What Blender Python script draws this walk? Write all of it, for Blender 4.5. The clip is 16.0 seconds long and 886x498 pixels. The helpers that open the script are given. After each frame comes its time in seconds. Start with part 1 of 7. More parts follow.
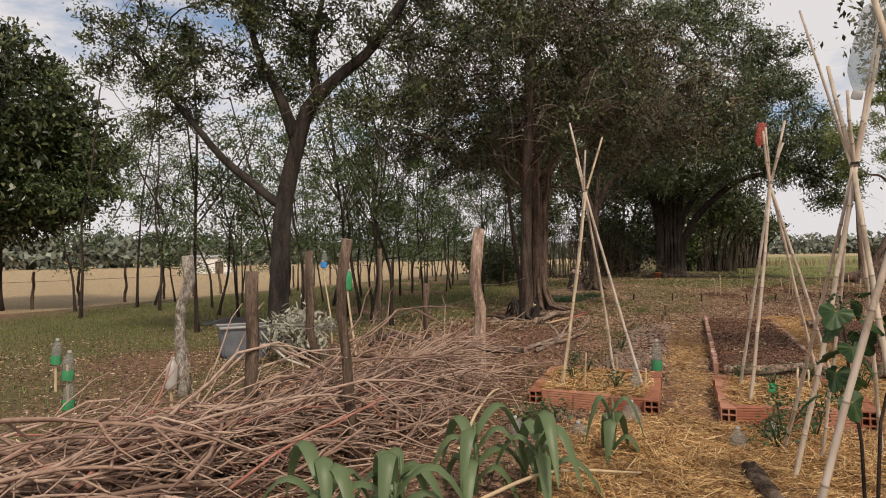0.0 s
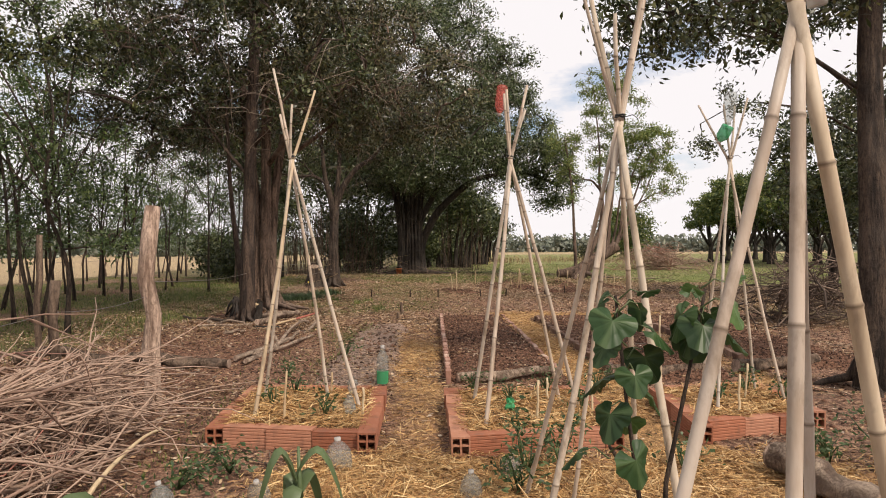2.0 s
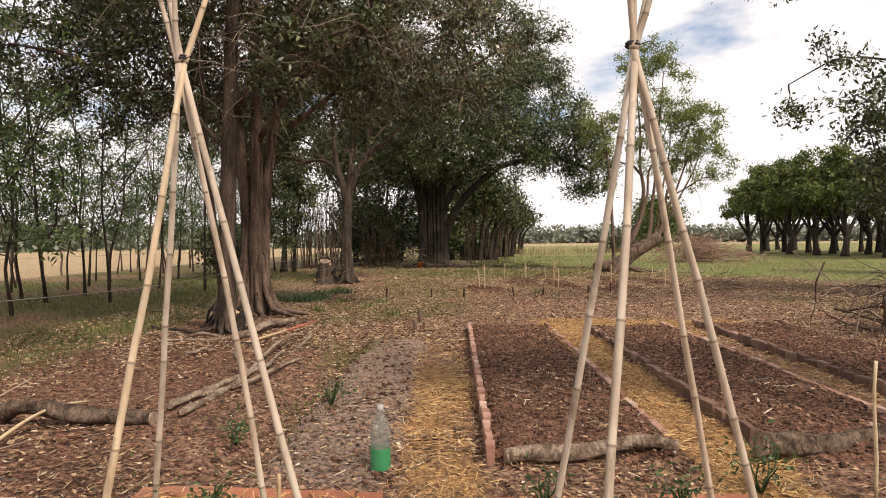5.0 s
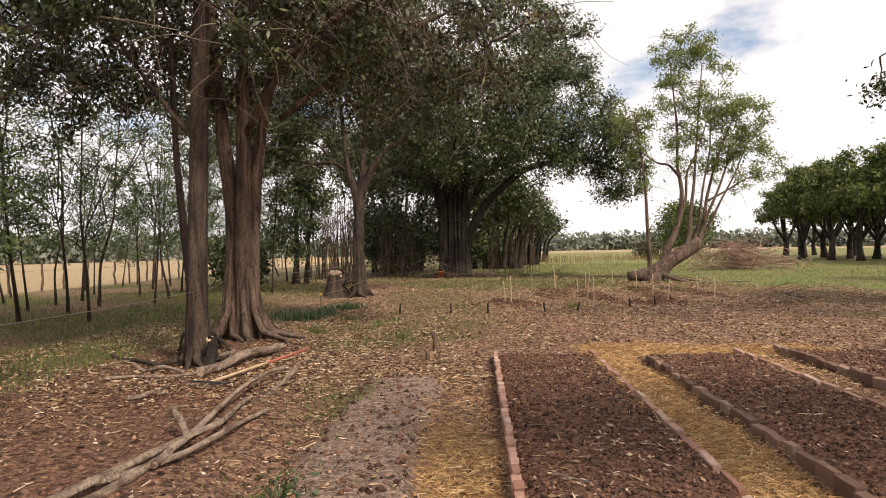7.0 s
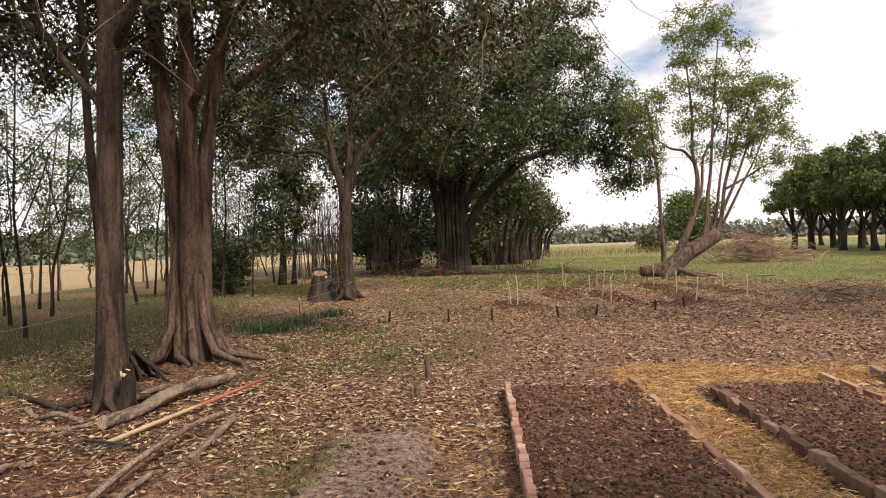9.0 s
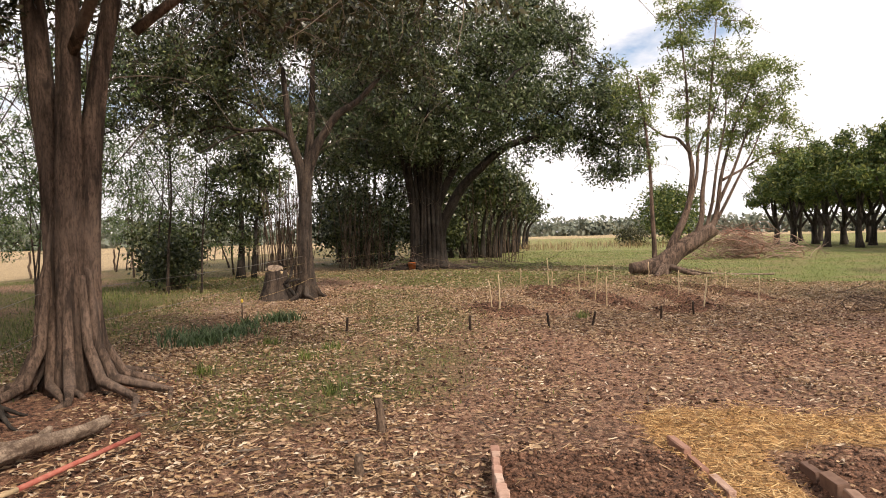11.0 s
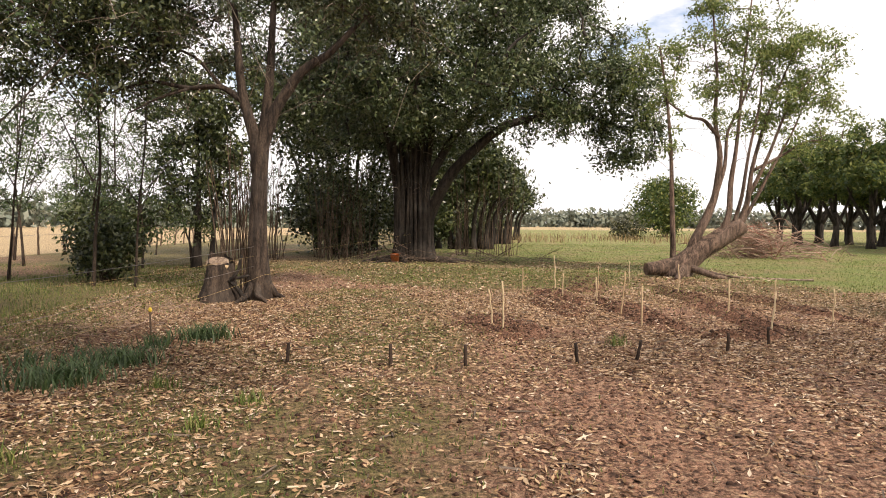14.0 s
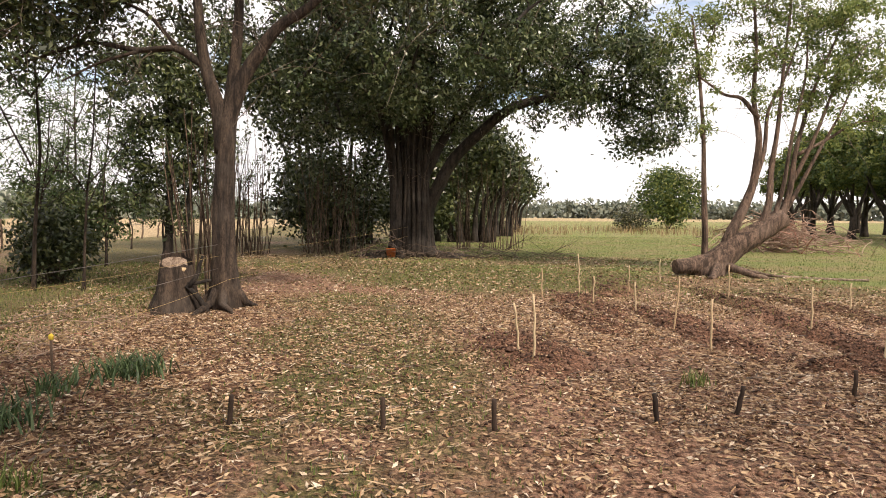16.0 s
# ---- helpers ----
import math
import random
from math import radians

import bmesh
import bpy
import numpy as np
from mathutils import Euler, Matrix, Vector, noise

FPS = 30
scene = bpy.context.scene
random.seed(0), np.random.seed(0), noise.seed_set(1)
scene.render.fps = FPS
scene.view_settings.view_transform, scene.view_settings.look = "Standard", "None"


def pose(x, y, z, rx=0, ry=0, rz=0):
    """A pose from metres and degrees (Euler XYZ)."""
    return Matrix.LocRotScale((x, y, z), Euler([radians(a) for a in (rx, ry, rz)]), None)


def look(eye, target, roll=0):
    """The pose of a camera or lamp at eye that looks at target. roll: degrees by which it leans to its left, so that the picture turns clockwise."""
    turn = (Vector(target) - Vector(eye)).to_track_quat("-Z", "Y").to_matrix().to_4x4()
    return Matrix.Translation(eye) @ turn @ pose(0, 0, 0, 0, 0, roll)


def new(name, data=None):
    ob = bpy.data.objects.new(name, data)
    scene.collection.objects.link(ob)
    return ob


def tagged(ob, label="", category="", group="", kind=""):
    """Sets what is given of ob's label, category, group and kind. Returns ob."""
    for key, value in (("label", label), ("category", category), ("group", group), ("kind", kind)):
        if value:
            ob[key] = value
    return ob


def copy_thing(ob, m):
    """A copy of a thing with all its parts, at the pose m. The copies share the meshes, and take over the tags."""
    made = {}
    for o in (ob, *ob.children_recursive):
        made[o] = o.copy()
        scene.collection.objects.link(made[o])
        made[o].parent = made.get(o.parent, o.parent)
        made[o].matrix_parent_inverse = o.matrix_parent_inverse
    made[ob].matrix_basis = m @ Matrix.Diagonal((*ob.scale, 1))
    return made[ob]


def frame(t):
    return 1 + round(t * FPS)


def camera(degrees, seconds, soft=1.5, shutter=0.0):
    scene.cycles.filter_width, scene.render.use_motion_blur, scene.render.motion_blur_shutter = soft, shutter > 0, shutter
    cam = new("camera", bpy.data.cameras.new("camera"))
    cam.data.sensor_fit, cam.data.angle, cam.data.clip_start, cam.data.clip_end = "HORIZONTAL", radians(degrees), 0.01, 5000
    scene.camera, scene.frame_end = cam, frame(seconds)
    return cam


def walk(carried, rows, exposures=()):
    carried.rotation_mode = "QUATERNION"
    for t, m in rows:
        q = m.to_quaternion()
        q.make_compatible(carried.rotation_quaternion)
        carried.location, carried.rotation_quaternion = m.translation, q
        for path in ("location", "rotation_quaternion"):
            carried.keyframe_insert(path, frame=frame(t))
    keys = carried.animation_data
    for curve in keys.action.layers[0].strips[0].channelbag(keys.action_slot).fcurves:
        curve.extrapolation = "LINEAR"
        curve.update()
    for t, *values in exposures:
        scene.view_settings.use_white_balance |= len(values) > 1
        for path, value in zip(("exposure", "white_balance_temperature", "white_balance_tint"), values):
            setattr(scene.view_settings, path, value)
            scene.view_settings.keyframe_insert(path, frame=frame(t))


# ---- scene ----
cam = camera(66.0, 16.0, 1.0)
PATH = [
    (0, (0.08, -0.1, 1.32), (-0.53, 1.594, 1.338), -0.8),
    (0.5, (0.108, 0.36, 1.28), (-0.314, 2.314, 1.312), 0.2),
    (1, (0.125, 0.78, 1.248), (-0.045, 2.772, 1.267), 0.0),
    (1.5, (0.121, 1.07, 1.25), (0.119, 3.07, 1.256), -0.5),
    (2, (0.168, 1.47, 1.247), (0.206, 3.47, 1.25), -0.2),
    (2.5, (0.17, 1.88, 1.238), (0.215, 3.88, 1.24), -0.55),
    (3, (0.136, 2.29, 1.245), (0.172, 4.29, 1.239), -0.3),
    (3.5, (0.168, 2.735, 1.235), (0.188, 4.735, 1.224), -0.2),
    (4, (0.166, 3.203, 1.256), (0.179, 5.003, 1.238), -0.5),
    (4.5, (0.128, 3.652, 1.276), (0.122, 5.452, 1.256), -0.5),
    (5, (0.134, 4.017, 1.262), (0.108, 5.816, 1.243), -0.5),
    (5.2, (0.163, 4.182, 1.272), (0.128, 5.981, 1.254), -0.5),
    (7.3, (0.147, 6.192, 1.274), (0.06, 7.99, 1.278), -1.0),
    (7.5, (0.126, 6.39, 1.264), (0.042, 8.187, 1.268), -1.0),
    (8, (0.083, 6.851, 1.287), (0.002, 8.649, 1.288), -1.5),
    (8.5, (0.122, 7.351, 1.316), (0.041, 9.149, 1.309), -1.7),
    (9, (0.111, 7.82, 1.308), (0.029, 9.618, 1.298), -1.8),
    (9.2, (0.107, 8.032, 1.31), (0.023, 9.83, 1.298), -1.9),
    (11.3, (0.146, 10.079, 1.353), (0.135, 11.879, 1.305), -0.8),
    (11.5, (0.163, 10.291, 1.356), (0.153, 12.09, 1.299), -0.4),
    (12, (0.178, 10.763, 1.39), (0.185, 12.562, 1.328), 0.2),
    (12.5, (0.189, 11.228, 1.406), (0.198, 13.027, 1.346), 0.3),
    (13, (0.16, 11.726, 1.39), (0.163, 13.525, 1.329), 0.4),
    (13.5, (0.152, 12.234, 1.417), (0.159, 14.033, 1.352), 0.4),
    (14, (0.109, 12.741, 1.399), (0.12, 14.54, 1.331), 0.5),
    (14.5, (0.077, 13.279, 1.383), (0.091, 15.076, 1.3), 0.7),
    (15, (0.059, 13.833, 1.402), (0.082, 15.631, 1.317), 0.7),
    (15.5, (0.011, 14.392, 1.418), (0.033, 16.189, 1.328), 0.6),
    (16, (-0.017, 14.942, 1.423), (0.003, 16.739, 1.331), 0.5),
]
walk(cam, [(t, look(eye, target, roll)) for t, eye, target, roll in PATH],
     exposures=[(0.0, -0.3, 7000, 14), (1.0, -0.12, 7000, 14), (2.5, 0.1, 7000, 15), (3.5, 0.17, 7150, 15), (9.0, 0.18, 7150, 15), (12.5, 0.47, 7150, 15), (16.0, 0.5, 7150, 15)])

# ---- light ----
SUN_AZ, SUN_EL = 140.0, 46.0
world = bpy.data.worlds.new("sky")
scene.world = world
world.use_nodes = True
wn, wl = world.node_tree.nodes, world.node_tree.links
wn.clear()
sky = wn.new("ShaderNodeTexSky")
sky.sky_type, sky.sun_disc = "NISHITA", False
sky.sun_elevation, sky.sun_rotation = radians(SUN_EL), radians(SUN_AZ)
blue = wn.new("ShaderNodeVectorMath")
blue.operation = "SCALE"
blue.inputs["Scale"].default_value = 0.15
wl.new(sky.outputs[0], blue.inputs[0])
wco = wn.new("ShaderNodeTexCoord")
wmap = wn.new("ShaderNodeMapping")
wmap.inputs["Location"].default_value = (0.55, 0.1, 0.35)
wmap.inputs["Scale"].default_value = (1.0, 1.0, 2.6)
wl.new(wco.outputs["Generated"], wmap.inputs[0])
wno = wn.new("ShaderNodeTexNoise")
wno.inputs["Scale"].default_value, wno.inputs["Detail"].default_value = 3.1, 7.0
wno.inputs["Roughness"].default_value = 0.55
wl.new(wmap.outputs[0], wno.inputs["Vector"])
wra = wn.new("ShaderNodeValToRGB")
wra.color_ramp.elements[0].position, wra.color_ramp.elements[1].position = 0.335, 0.43
wl.new(wno.outputs[0], wra.inputs[0])
wmx = wn.new("ShaderNodeMix")
wmx.data_type = "RGBA"
wmx.inputs["B"].default_value = (0.93, 0.95, 1.0, 1)
wl.new(wra.outputs[0], wmx.inputs["Factor"])
wl.new(blue.outputs[0], wmx.inputs["A"])
wbg = wn.new("ShaderNodeBackground")
wbg.inputs["Strength"].default_value = 0.96
wl.new(wmx.outputs["Result"], wbg.inputs[0])
wout = wn.new("ShaderNodeOutputWorld")
wl.new(wbg.outputs[0], wout.inputs[0])

sun = new("sun", bpy.data.lights.new("sun", "SUN"))
sun.data.energy, sun.data.angle, sun.data.color = 3.5, radians(8), (1.0, 0.93, 0.82)
sun.matrix_world = look(
    (0, 0, 30),
    (-math.sin(radians(SUN_AZ)) * math.cos(radians(SUN_EL)), -math.cos(radians(SUN_AZ)) * math.cos(radians(SUN_EL)), 30 - math.sin(radians(SUN_EL))),
)
rng = np.random.default_rng(7)
rnd = random.Random(11)


# ---- materials ----
class Mat:
    """A small node builder round a Principled BSDF."""

    def __init__(self, name, rough=0.8, metal=0.0):
        self.m = bpy.data.materials.new(name)
        self.m.use_nodes = True
        self.nt = self.m.node_tree
        self.n, self.l = self.nt.nodes, self.nt.links
        self.b = self.n["Principled BSDF"]
        self.b.inputs["Roughness"].default_value, self.b.inputs["Metallic"].default_value = rough, metal
        self.b.inputs["Specular IOR Level"].default_value = 0.3
        self.co = self.n.new("ShaderNodeTexCoord")

    def mapped(self, scale=(1, 1, 1)):
        mp = self.n.new("ShaderNodeMapping")
        mp.inputs["Scale"].default_value = scale
        self.l.new(self.co.outputs["Object"], mp.inputs[0])
        return mp.outputs[0]

    def noise(self, scale, detail=5.0, rough=0.6, stretch=(1, 1, 1), distortion=0.0):
        t = self.n.new("ShaderNodeTexNoise")
        t.inputs["Scale"].default_value, t.inputs["Detail"].default_value = scale, detail
        t.inputs["Roughness"].default_value, t.inputs["Distortion"].default_value = rough, distortion
        self.l.new(self.mapped(stretch), t.inputs["Vector"])
        return t.outputs[0]

    def ramp(self, fac, *stops):
        r = self.n.new("ShaderNodeValToRGB")
        e = r.color_ramp.elements
        while len(e) < len(stops):
            e.new(0.5)
        for el, (p, c) in zip(e, stops):
            el.position, el.color = p, (*c, 1) if len(c) == 3 else c
        self.l.new(fac, r.inputs[0])
        return r.outputs[0]

    def mix(self, fac, a, b, kind="MIX"):
        x = self.n.new("ShaderNodeMix")
        x.data_type, x.blend_type = "RGBA", kind
        for sock, v in (("Factor", fac), ("A", a), ("B", b)):
            if isinstance(v, (int, float)):
                x.inputs[sock].default_value = v
            elif isinstance(v, tuple):
                x.inputs[sock].default_value = (*v, 1)
            else:
                self.l.new(v, x.inputs[sock])
        return x.outputs["Result"]

    def math(self, op, a, b):
        x = self.n.new("ShaderNodeMath")
        x.operation = op
        x.use_clamp = True
        for i, v in enumerate((a, b)):
            if isinstance(v, (int, float)):
                x.inputs[i].default_value = v
            else:
                self.l.new(v, x.inputs[i])
        return x.outputs[0]

    def attr(self, name):
        a = self.n.new("ShaderNodeAttribute")
        a.attribute_name = name
        return a.outputs["Fac"]

    def island(self):
        return self.n.new("ShaderNodeNewGeometry").outputs["Random Per Island"]

    def random(self):
        return self.n.new("ShaderNodeObjectInfo").outputs["Random"]

    def color(self, sock):
        self.l.new(sock, self.b.inputs["Base Color"])
        return self

    def bump(self, sock, strength=0.5, dist=0.01):
        k = self.n.new("ShaderNodeBump")
        k.inputs["Strength"].default_value, k.inputs["Distance"].default_value = strength, dist
        self.l.new(sock, k.inputs["Height"])
        self.l.new(k.outputs[0], self.b.inputs["Normal"])
        return self

    def translucent(self, sock, amount):
        t = self.n.new("ShaderNodeBsdfTranslucent")
        self.l.new(sock, t.inputs[0])
        x = self.n.new("ShaderNodeMixShader")
        x.inputs[0].default_value = amount
        self.l.new(self.b.outputs[0], x.inputs[1])
        self.l.new(t.outputs[0], x.inputs[2])
        self.l.new(x.outputs[0], self.n["Material Output"].inputs["Surface"])
        return self


def leaf_mat(name, dark, mid, light, rough=0.5, trans=0.3):
    m = Mat(name, rough)
    c = m.ramp(m.island(), (0.0, dark), (0.55, mid), (1.0, light))
    big = m.ramp(m.noise(0.7, 3), (0.3, (0.72, 0.72, 0.72)), (0.7, (1.15, 1.15, 1.1)))
    c = m.mix(1.0, c, big, "MULTIPLY")
    m.b.inputs["Specular IOR Level"].default_value = 0.5
    return m.color(c).translucent(c, trans).m


def bark_mat(name, dark, light, scale=9.0, stretch=(1, 1, 0.18), strength=0.8):
    m = Mat(name, 0.9)
    n1 = m.noise(scale, 8, 0.65, stretch, 0.4)
    n2 = m.noise(1.7, 4)
    n3 = m.noise(scale * 4, 5, 0.7, (1, 1, 0.35))
    c = m.mix(m.ramp(n1, (0.4, (0, 0, 0)), (0.6, (1, 1, 1))), dark, light)
    c = m.mix(m.ramp(n3, (0.45, (0, 0, 0)), (0.62, (0.7, 0.7, 0.7))), c, tuple(0.6 * v for v in dark))
    c = m.mix(m.ramp(n2, (0.5, (0, 0, 0)), (0.7, (0.55, 0.55, 0.55))), c, tuple(0.75 * v + 0.04 for v in light))
    h = m.math("ADD", m.math("MULTIPLY", n1, 0.7), m.math("MULTIPLY", n3, 0.4))
    return m.color(c).bump(h, strength, 0.06).m


def ground_mat():
    m = Mat("earth", 0.95)
    grit, fine, mid, wide = m.noise(190, 3, 0.7), m.noise(42, 7, 0.75), m.noise(7, 7, 0.7), m.noise(0.55, 5, 0.6)
    speck = m.n.new("ShaderNodeTexVoronoi")
    speck.inputs["Scale"].default_value = 34
    speck.inputs["Randomness"].default_value = 1.0
    warp = m.n.new("ShaderNodeVectorMath")
    wob = m.n.new("ShaderNodeTexNoise")
    wob.inputs["Scale"].default_value = 30
    m.l.new(m.co.outputs["Object"], wob.inputs["Vector"])
    warp.operation = "MULTIPLY_ADD"
    m.l.new(wob.outputs["Color"], warp.inputs[0])
    warp.inputs[1].default_value = (0.05, 0.05, 0.0)
    m.l.new(m.co.outputs["Object"], warp.inputs[2])
    m.l.new(warp.outputs[0], speck.inputs["Vector"])
    cell = m.n.new("ShaderNodeSeparateColor")
    m.l.new(speck.outputs["Color"], cell.inputs[0])
    chip = m.math("MULTIPLY", m.ramp(cell.outputs[0], (0.6, (0, 0, 0)), (0.66, (1, 1, 1))), m.ramp(speck.outputs["Distance"], (0.2, (1, 1, 1)), (0.45, (0, 0, 0))))
    chipcol = m.ramp(cell.outputs[1], (0.0, (0.1, 0.05, 0.03)), (0.35, (0.26, 0.15, 0.09)), (0.75, (0.42, 0.28, 0.165)), (1.0, (0.55, 0.42, 0.3)))
    soil = m.ramp(fine, (0.3, (0.1, 0.046, 0.027)), (0.5, (0.245, 0.125, 0.08)), (0.72, (0.43, 0.245, 0.165)))
    clump = m.noise(16, 6, 0.7, (1, 1, 1), 0.6)
    soil = m.mix(m.ramp(mid, (0.38, (0, 0, 0)), (0.68, (0.45, 0.45, 0.45))), soil, (0.3, 0.158, 0.106))
    soil = m.mix(m.ramp(clump, (0.5, (0, 0, 0)), (0.62, (0.9, 0.9, 0.9))), soil, (0.42, 0.275, 0.18))
    # Low clump spots go near black: shade of soil cavities put into the colour.
    soil = m.mix(m.ramp(clump, (0.4, (0.95, 0.95, 0.95)), (0.5, (0, 0, 0))), soil, (0.034, 0.018, 0.012))
    soil = m.mix(m.ramp(wide, (0.42, (0, 0, 0)), (0.65, (0.4, 0.4, 0.4))), soil, (0.21, 0.125, 0.088))
    tilled = m.ramp(fine, (0.3, (0.05, 0.024, 0.015)), (0.72, (0.3, 0.15, 0.092)))
    tilled = m.mix(m.ramp(clump, (0.53, (0, 0, 0)), (0.64, (0.8, 0.8, 0.8))), tilled, (0.25, 0.135, 0.09))
    tilled = m.mix(m.ramp(clump, (0.36, (0.8, 0.8, 0.8)), (0.46, (0, 0, 0))), tilled, (0.035, 0.02, 0.015))
    grey = m.ramp(fine, (0.3, (0.16, 0.105, 0.08)), (0.7, (0.42, 0.3, 0.23)))
    grey = m.mix(m.ramp(clump, (0.38, (0.8, 0.8, 0.8)), (0.48, (0, 0, 0))), grey, (0.09, 0.057, 0.042))
    grass = m.ramp(fine, (0.3, (0.04, 0.044, 0.015)), (0.7, (0.18, 0.16, 0.055)))
    grass = m.mix(m.ramp(wide, (0.35, (0, 0, 0)), (0.7, (0.7, 0.7, 0.7))), grass, (0.2, 0.15, 0.07))
    grass = m.mix(m.ramp(clump, (0.5, (0, 0, 0)), (0.62, (0.7, 0.7, 0.7))), grass, (0.2, 0.135, 0.08))
    grass = m.mix(m.ramp(clump, (0.37, (0.7, 0.7, 0.7)), (0.47, (0, 0, 0))), grass, (0.045, 0.045, 0.018))
    lawn = m.ramp(fine, (0.3, (0.085, 0.11, 0.028)), (0.7, (0.23, 0.26, 0.075)))
    lawn = m.mix(m.ramp(wide, (0.45, (0, 0, 0)), (0.6, (0.85, 0.85, 0.85))), lawn, (0.24, 0.18, 0.09))
    lawn = m.mix(m.ramp(clump, (0.36, (0.7, 0.7, 0.7)), (0.47, (0, 0, 0))), lawn, (0.07, 0.08, 0.025))
    dry = m.ramp(mid, (0.3, (0.29, 0.21, 0.115)), (0.7, (0.41, 0.31, 0.185)))
    straw = m.ramp(m.noise(45, 6, 0.7, (1, 0.35, 1)), (0.3, (0.22, 0.115, 0.05)), (0.7, (0.56, 0.34, 0.15)))
    edge = m.ramp(mid, (0.25, (0.6, 0.6, 0.6)), (0.75, (1.4, 1.4, 1.4)))

    def over(base, name, col):
        f = m.math("MULTIPLY", m.attr(name), edge)
        f = m.ramp(f, (0.32, (0, 0, 0)), (0.62, (1, 1, 1)))
        return m.mix(f, base, col)

    c = m.mix(m.math("MULTIPLY", chip, 0.85), soil, chipcol)
    # Darkened soil colour stands in for shade under the left trees.
    shaded_soil = m.mix(1.0, soil, (0.62, 0.5, 0.45), "MULTIPLY")
    c = m.mix(m.math("MULTIPLY", m.attr("tree_shade"), 0.85), c, m.mix(m.math("MULTIPLY", chip, 0.6), shaded_soil, chipcol))
    c = over(c, "tilled", tilled)
    c = over(c, "grey", grey)
    c = m.mix(m.math("MULTIPLY", chip, 0.25), c, chipcol)
    c = over(c, "grass", grass)
    c = over(c, "lawn", lawn)
    c = over(c, "dry", dry)
    c = over(c, "straw", straw)
    c = m.mix(1.0, c, m.ramp(grit, (0.3, (0.5, 0.5, 0.5)), (0.7, (1.5, 1.5, 1.5))), "MULTIPLY")
    crumb = m.noise(27, 5, 0.65, (1, 1, 1), 0.8)
    c = m.mix(1.0, c, m.ramp(crumb, (0.36, (0.36, 0.34, 0.33)), (0.5, (1.02, 1.02, 1.02)), (0.66, (1.6, 1.6, 1.6))), "MULTIPLY")
    h = m.math("ADD", m.math("MULTIPLY", fine, 0.6), m.math("MULTIPLY", mid, 0.5))
    h = m.math("ADD", m.math("MULTIPLY", h, 0.45), m.math("MULTIPLY", crumb, 0.4))
    h = m.math("ADD", m.math("MULTIPLY", h, 0.75), m.math("MULTIPLY", clump, 0.45))
    return m.color(c).bump(h, 1.0, 0.09).m


def brick_mat():
    m = Mat("terracotta", 0.85)
    n1, n2 = m.noise(9, 6, 0.7), m.noise(55, 4)
    c = m.ramp(m.random(), (0.0, (0.25, 0.09, 0.05)), (0.5, (0.34, 0.13, 0.073)), (1.0, (0.4, 0.19, 0.12)))
    c = m.mix(m.ramp(n1, (0.48, (0, 0, 0)), (0.68, (0.75, 0.75, 0.75))), c, (0.15, 0.08, 0.055))
    c = m.mix(m.ramp(n1, (0.2, (0.4, 0.4, 0.4)), (0.42, (0, 0, 0))), c, (0.55, 0.36, 0.25))
    return m.color(c).bump(n2, 0.3, 0.004).m


def cane_mat():
    m = Mat("cane", 0.5)
    n1, n2 = m.noise(24, 5, 0.6, (1, 1, 0.12)), m.noise(2.2, 4)
    tone = m.ramp(m.random(), (0.0, (0.44, 0.355, 0.285)), (0.35, (0.56, 0.46, 0.365)), (0.7, (0.48, 0.42, 0.355)), (1.0, (0.56, 0.41, 0.235)))
    c = m.mix(m.ramp(n1, (0.42, (0, 0, 0)), (0.75, (0.75, 0.75, 0.75))), tone, (0.24, 0.17, 0.11))
    c = m.mix(m.ramp(n2, (0.5, (0, 0, 0)), (0.7, (0.55, 0.55, 0.55))), c, (0.5, 0.46, 0.4))
    c = m.mix(m.ramp(m.noise(9, 6, 0.7, (1, 1, 0.4)), (0.52, (0, 0, 0)), (0.64, (0.65, 0.65, 0.65))), c, (0.2, 0.15, 0.105))
    c = m.mix(m.math("MULTIPLY", m.attr("node"), 0.8), c, (0.1, 0.065, 0.04))
    return m.color(c).bump(n1, 0.25, 0.005).m


def plain(name, a, b, scale=14.0, rough=0.7, metal=0.0, bump=0.3, stretch=(1, 1, 1)):
    m = Mat(name, rough, metal)
    n1 = m.noise(scale, 6, 0.65, stretch)
    return m.color(m.mix(m.ramp(n1, (0.32, (0, 0, 0)), (0.68, (1, 1, 1))), a, b)).bump(n1, bump, 0.006).m


def varied(name, stops, rough=0.8, island=True, bump=None):
    m = Mat(name, rough)
    c = m.ramp(m.island() if island else m.random(), *stops)
    n = m.noise(20, 5, 0.65)
    c = m.mix(m.ramp(n, (0.4, (0, 0, 0)), (0.75, (0.6, 0.6, 0.6))), c, tuple(0.55 * v for v in stops[0][1]))
    m.color(c)
    if bump:
        m.bump(n, bump, 0.006)
    return m.m


def glassy(name, tint, clear=0.75):
    """Thin bottle plastic: part clear, part milky and glossy."""
    m = Mat(name, 0.25)
    n = m.noise(18, 4)
    m.color(m.mix(n, tint, tuple(0.75 * v for v in tint)))
    t = m.n.new("ShaderNodeBsdfTransparent")
    t.inputs[0].default_value = (*[0.6 + 0.4 * v for v in tint], 1)
    x = m.n.new("ShaderNodeMixShader")
    x.inputs[0].default_value = 1 - clear
    m.l.new(t.outputs[0], x.inputs[1])
    m.l.new(m.b.outputs[0], x.inputs[2])
    m.l.new(x.outputs[0], m.n["Material Output"].inputs["Surface"])
    return m.m


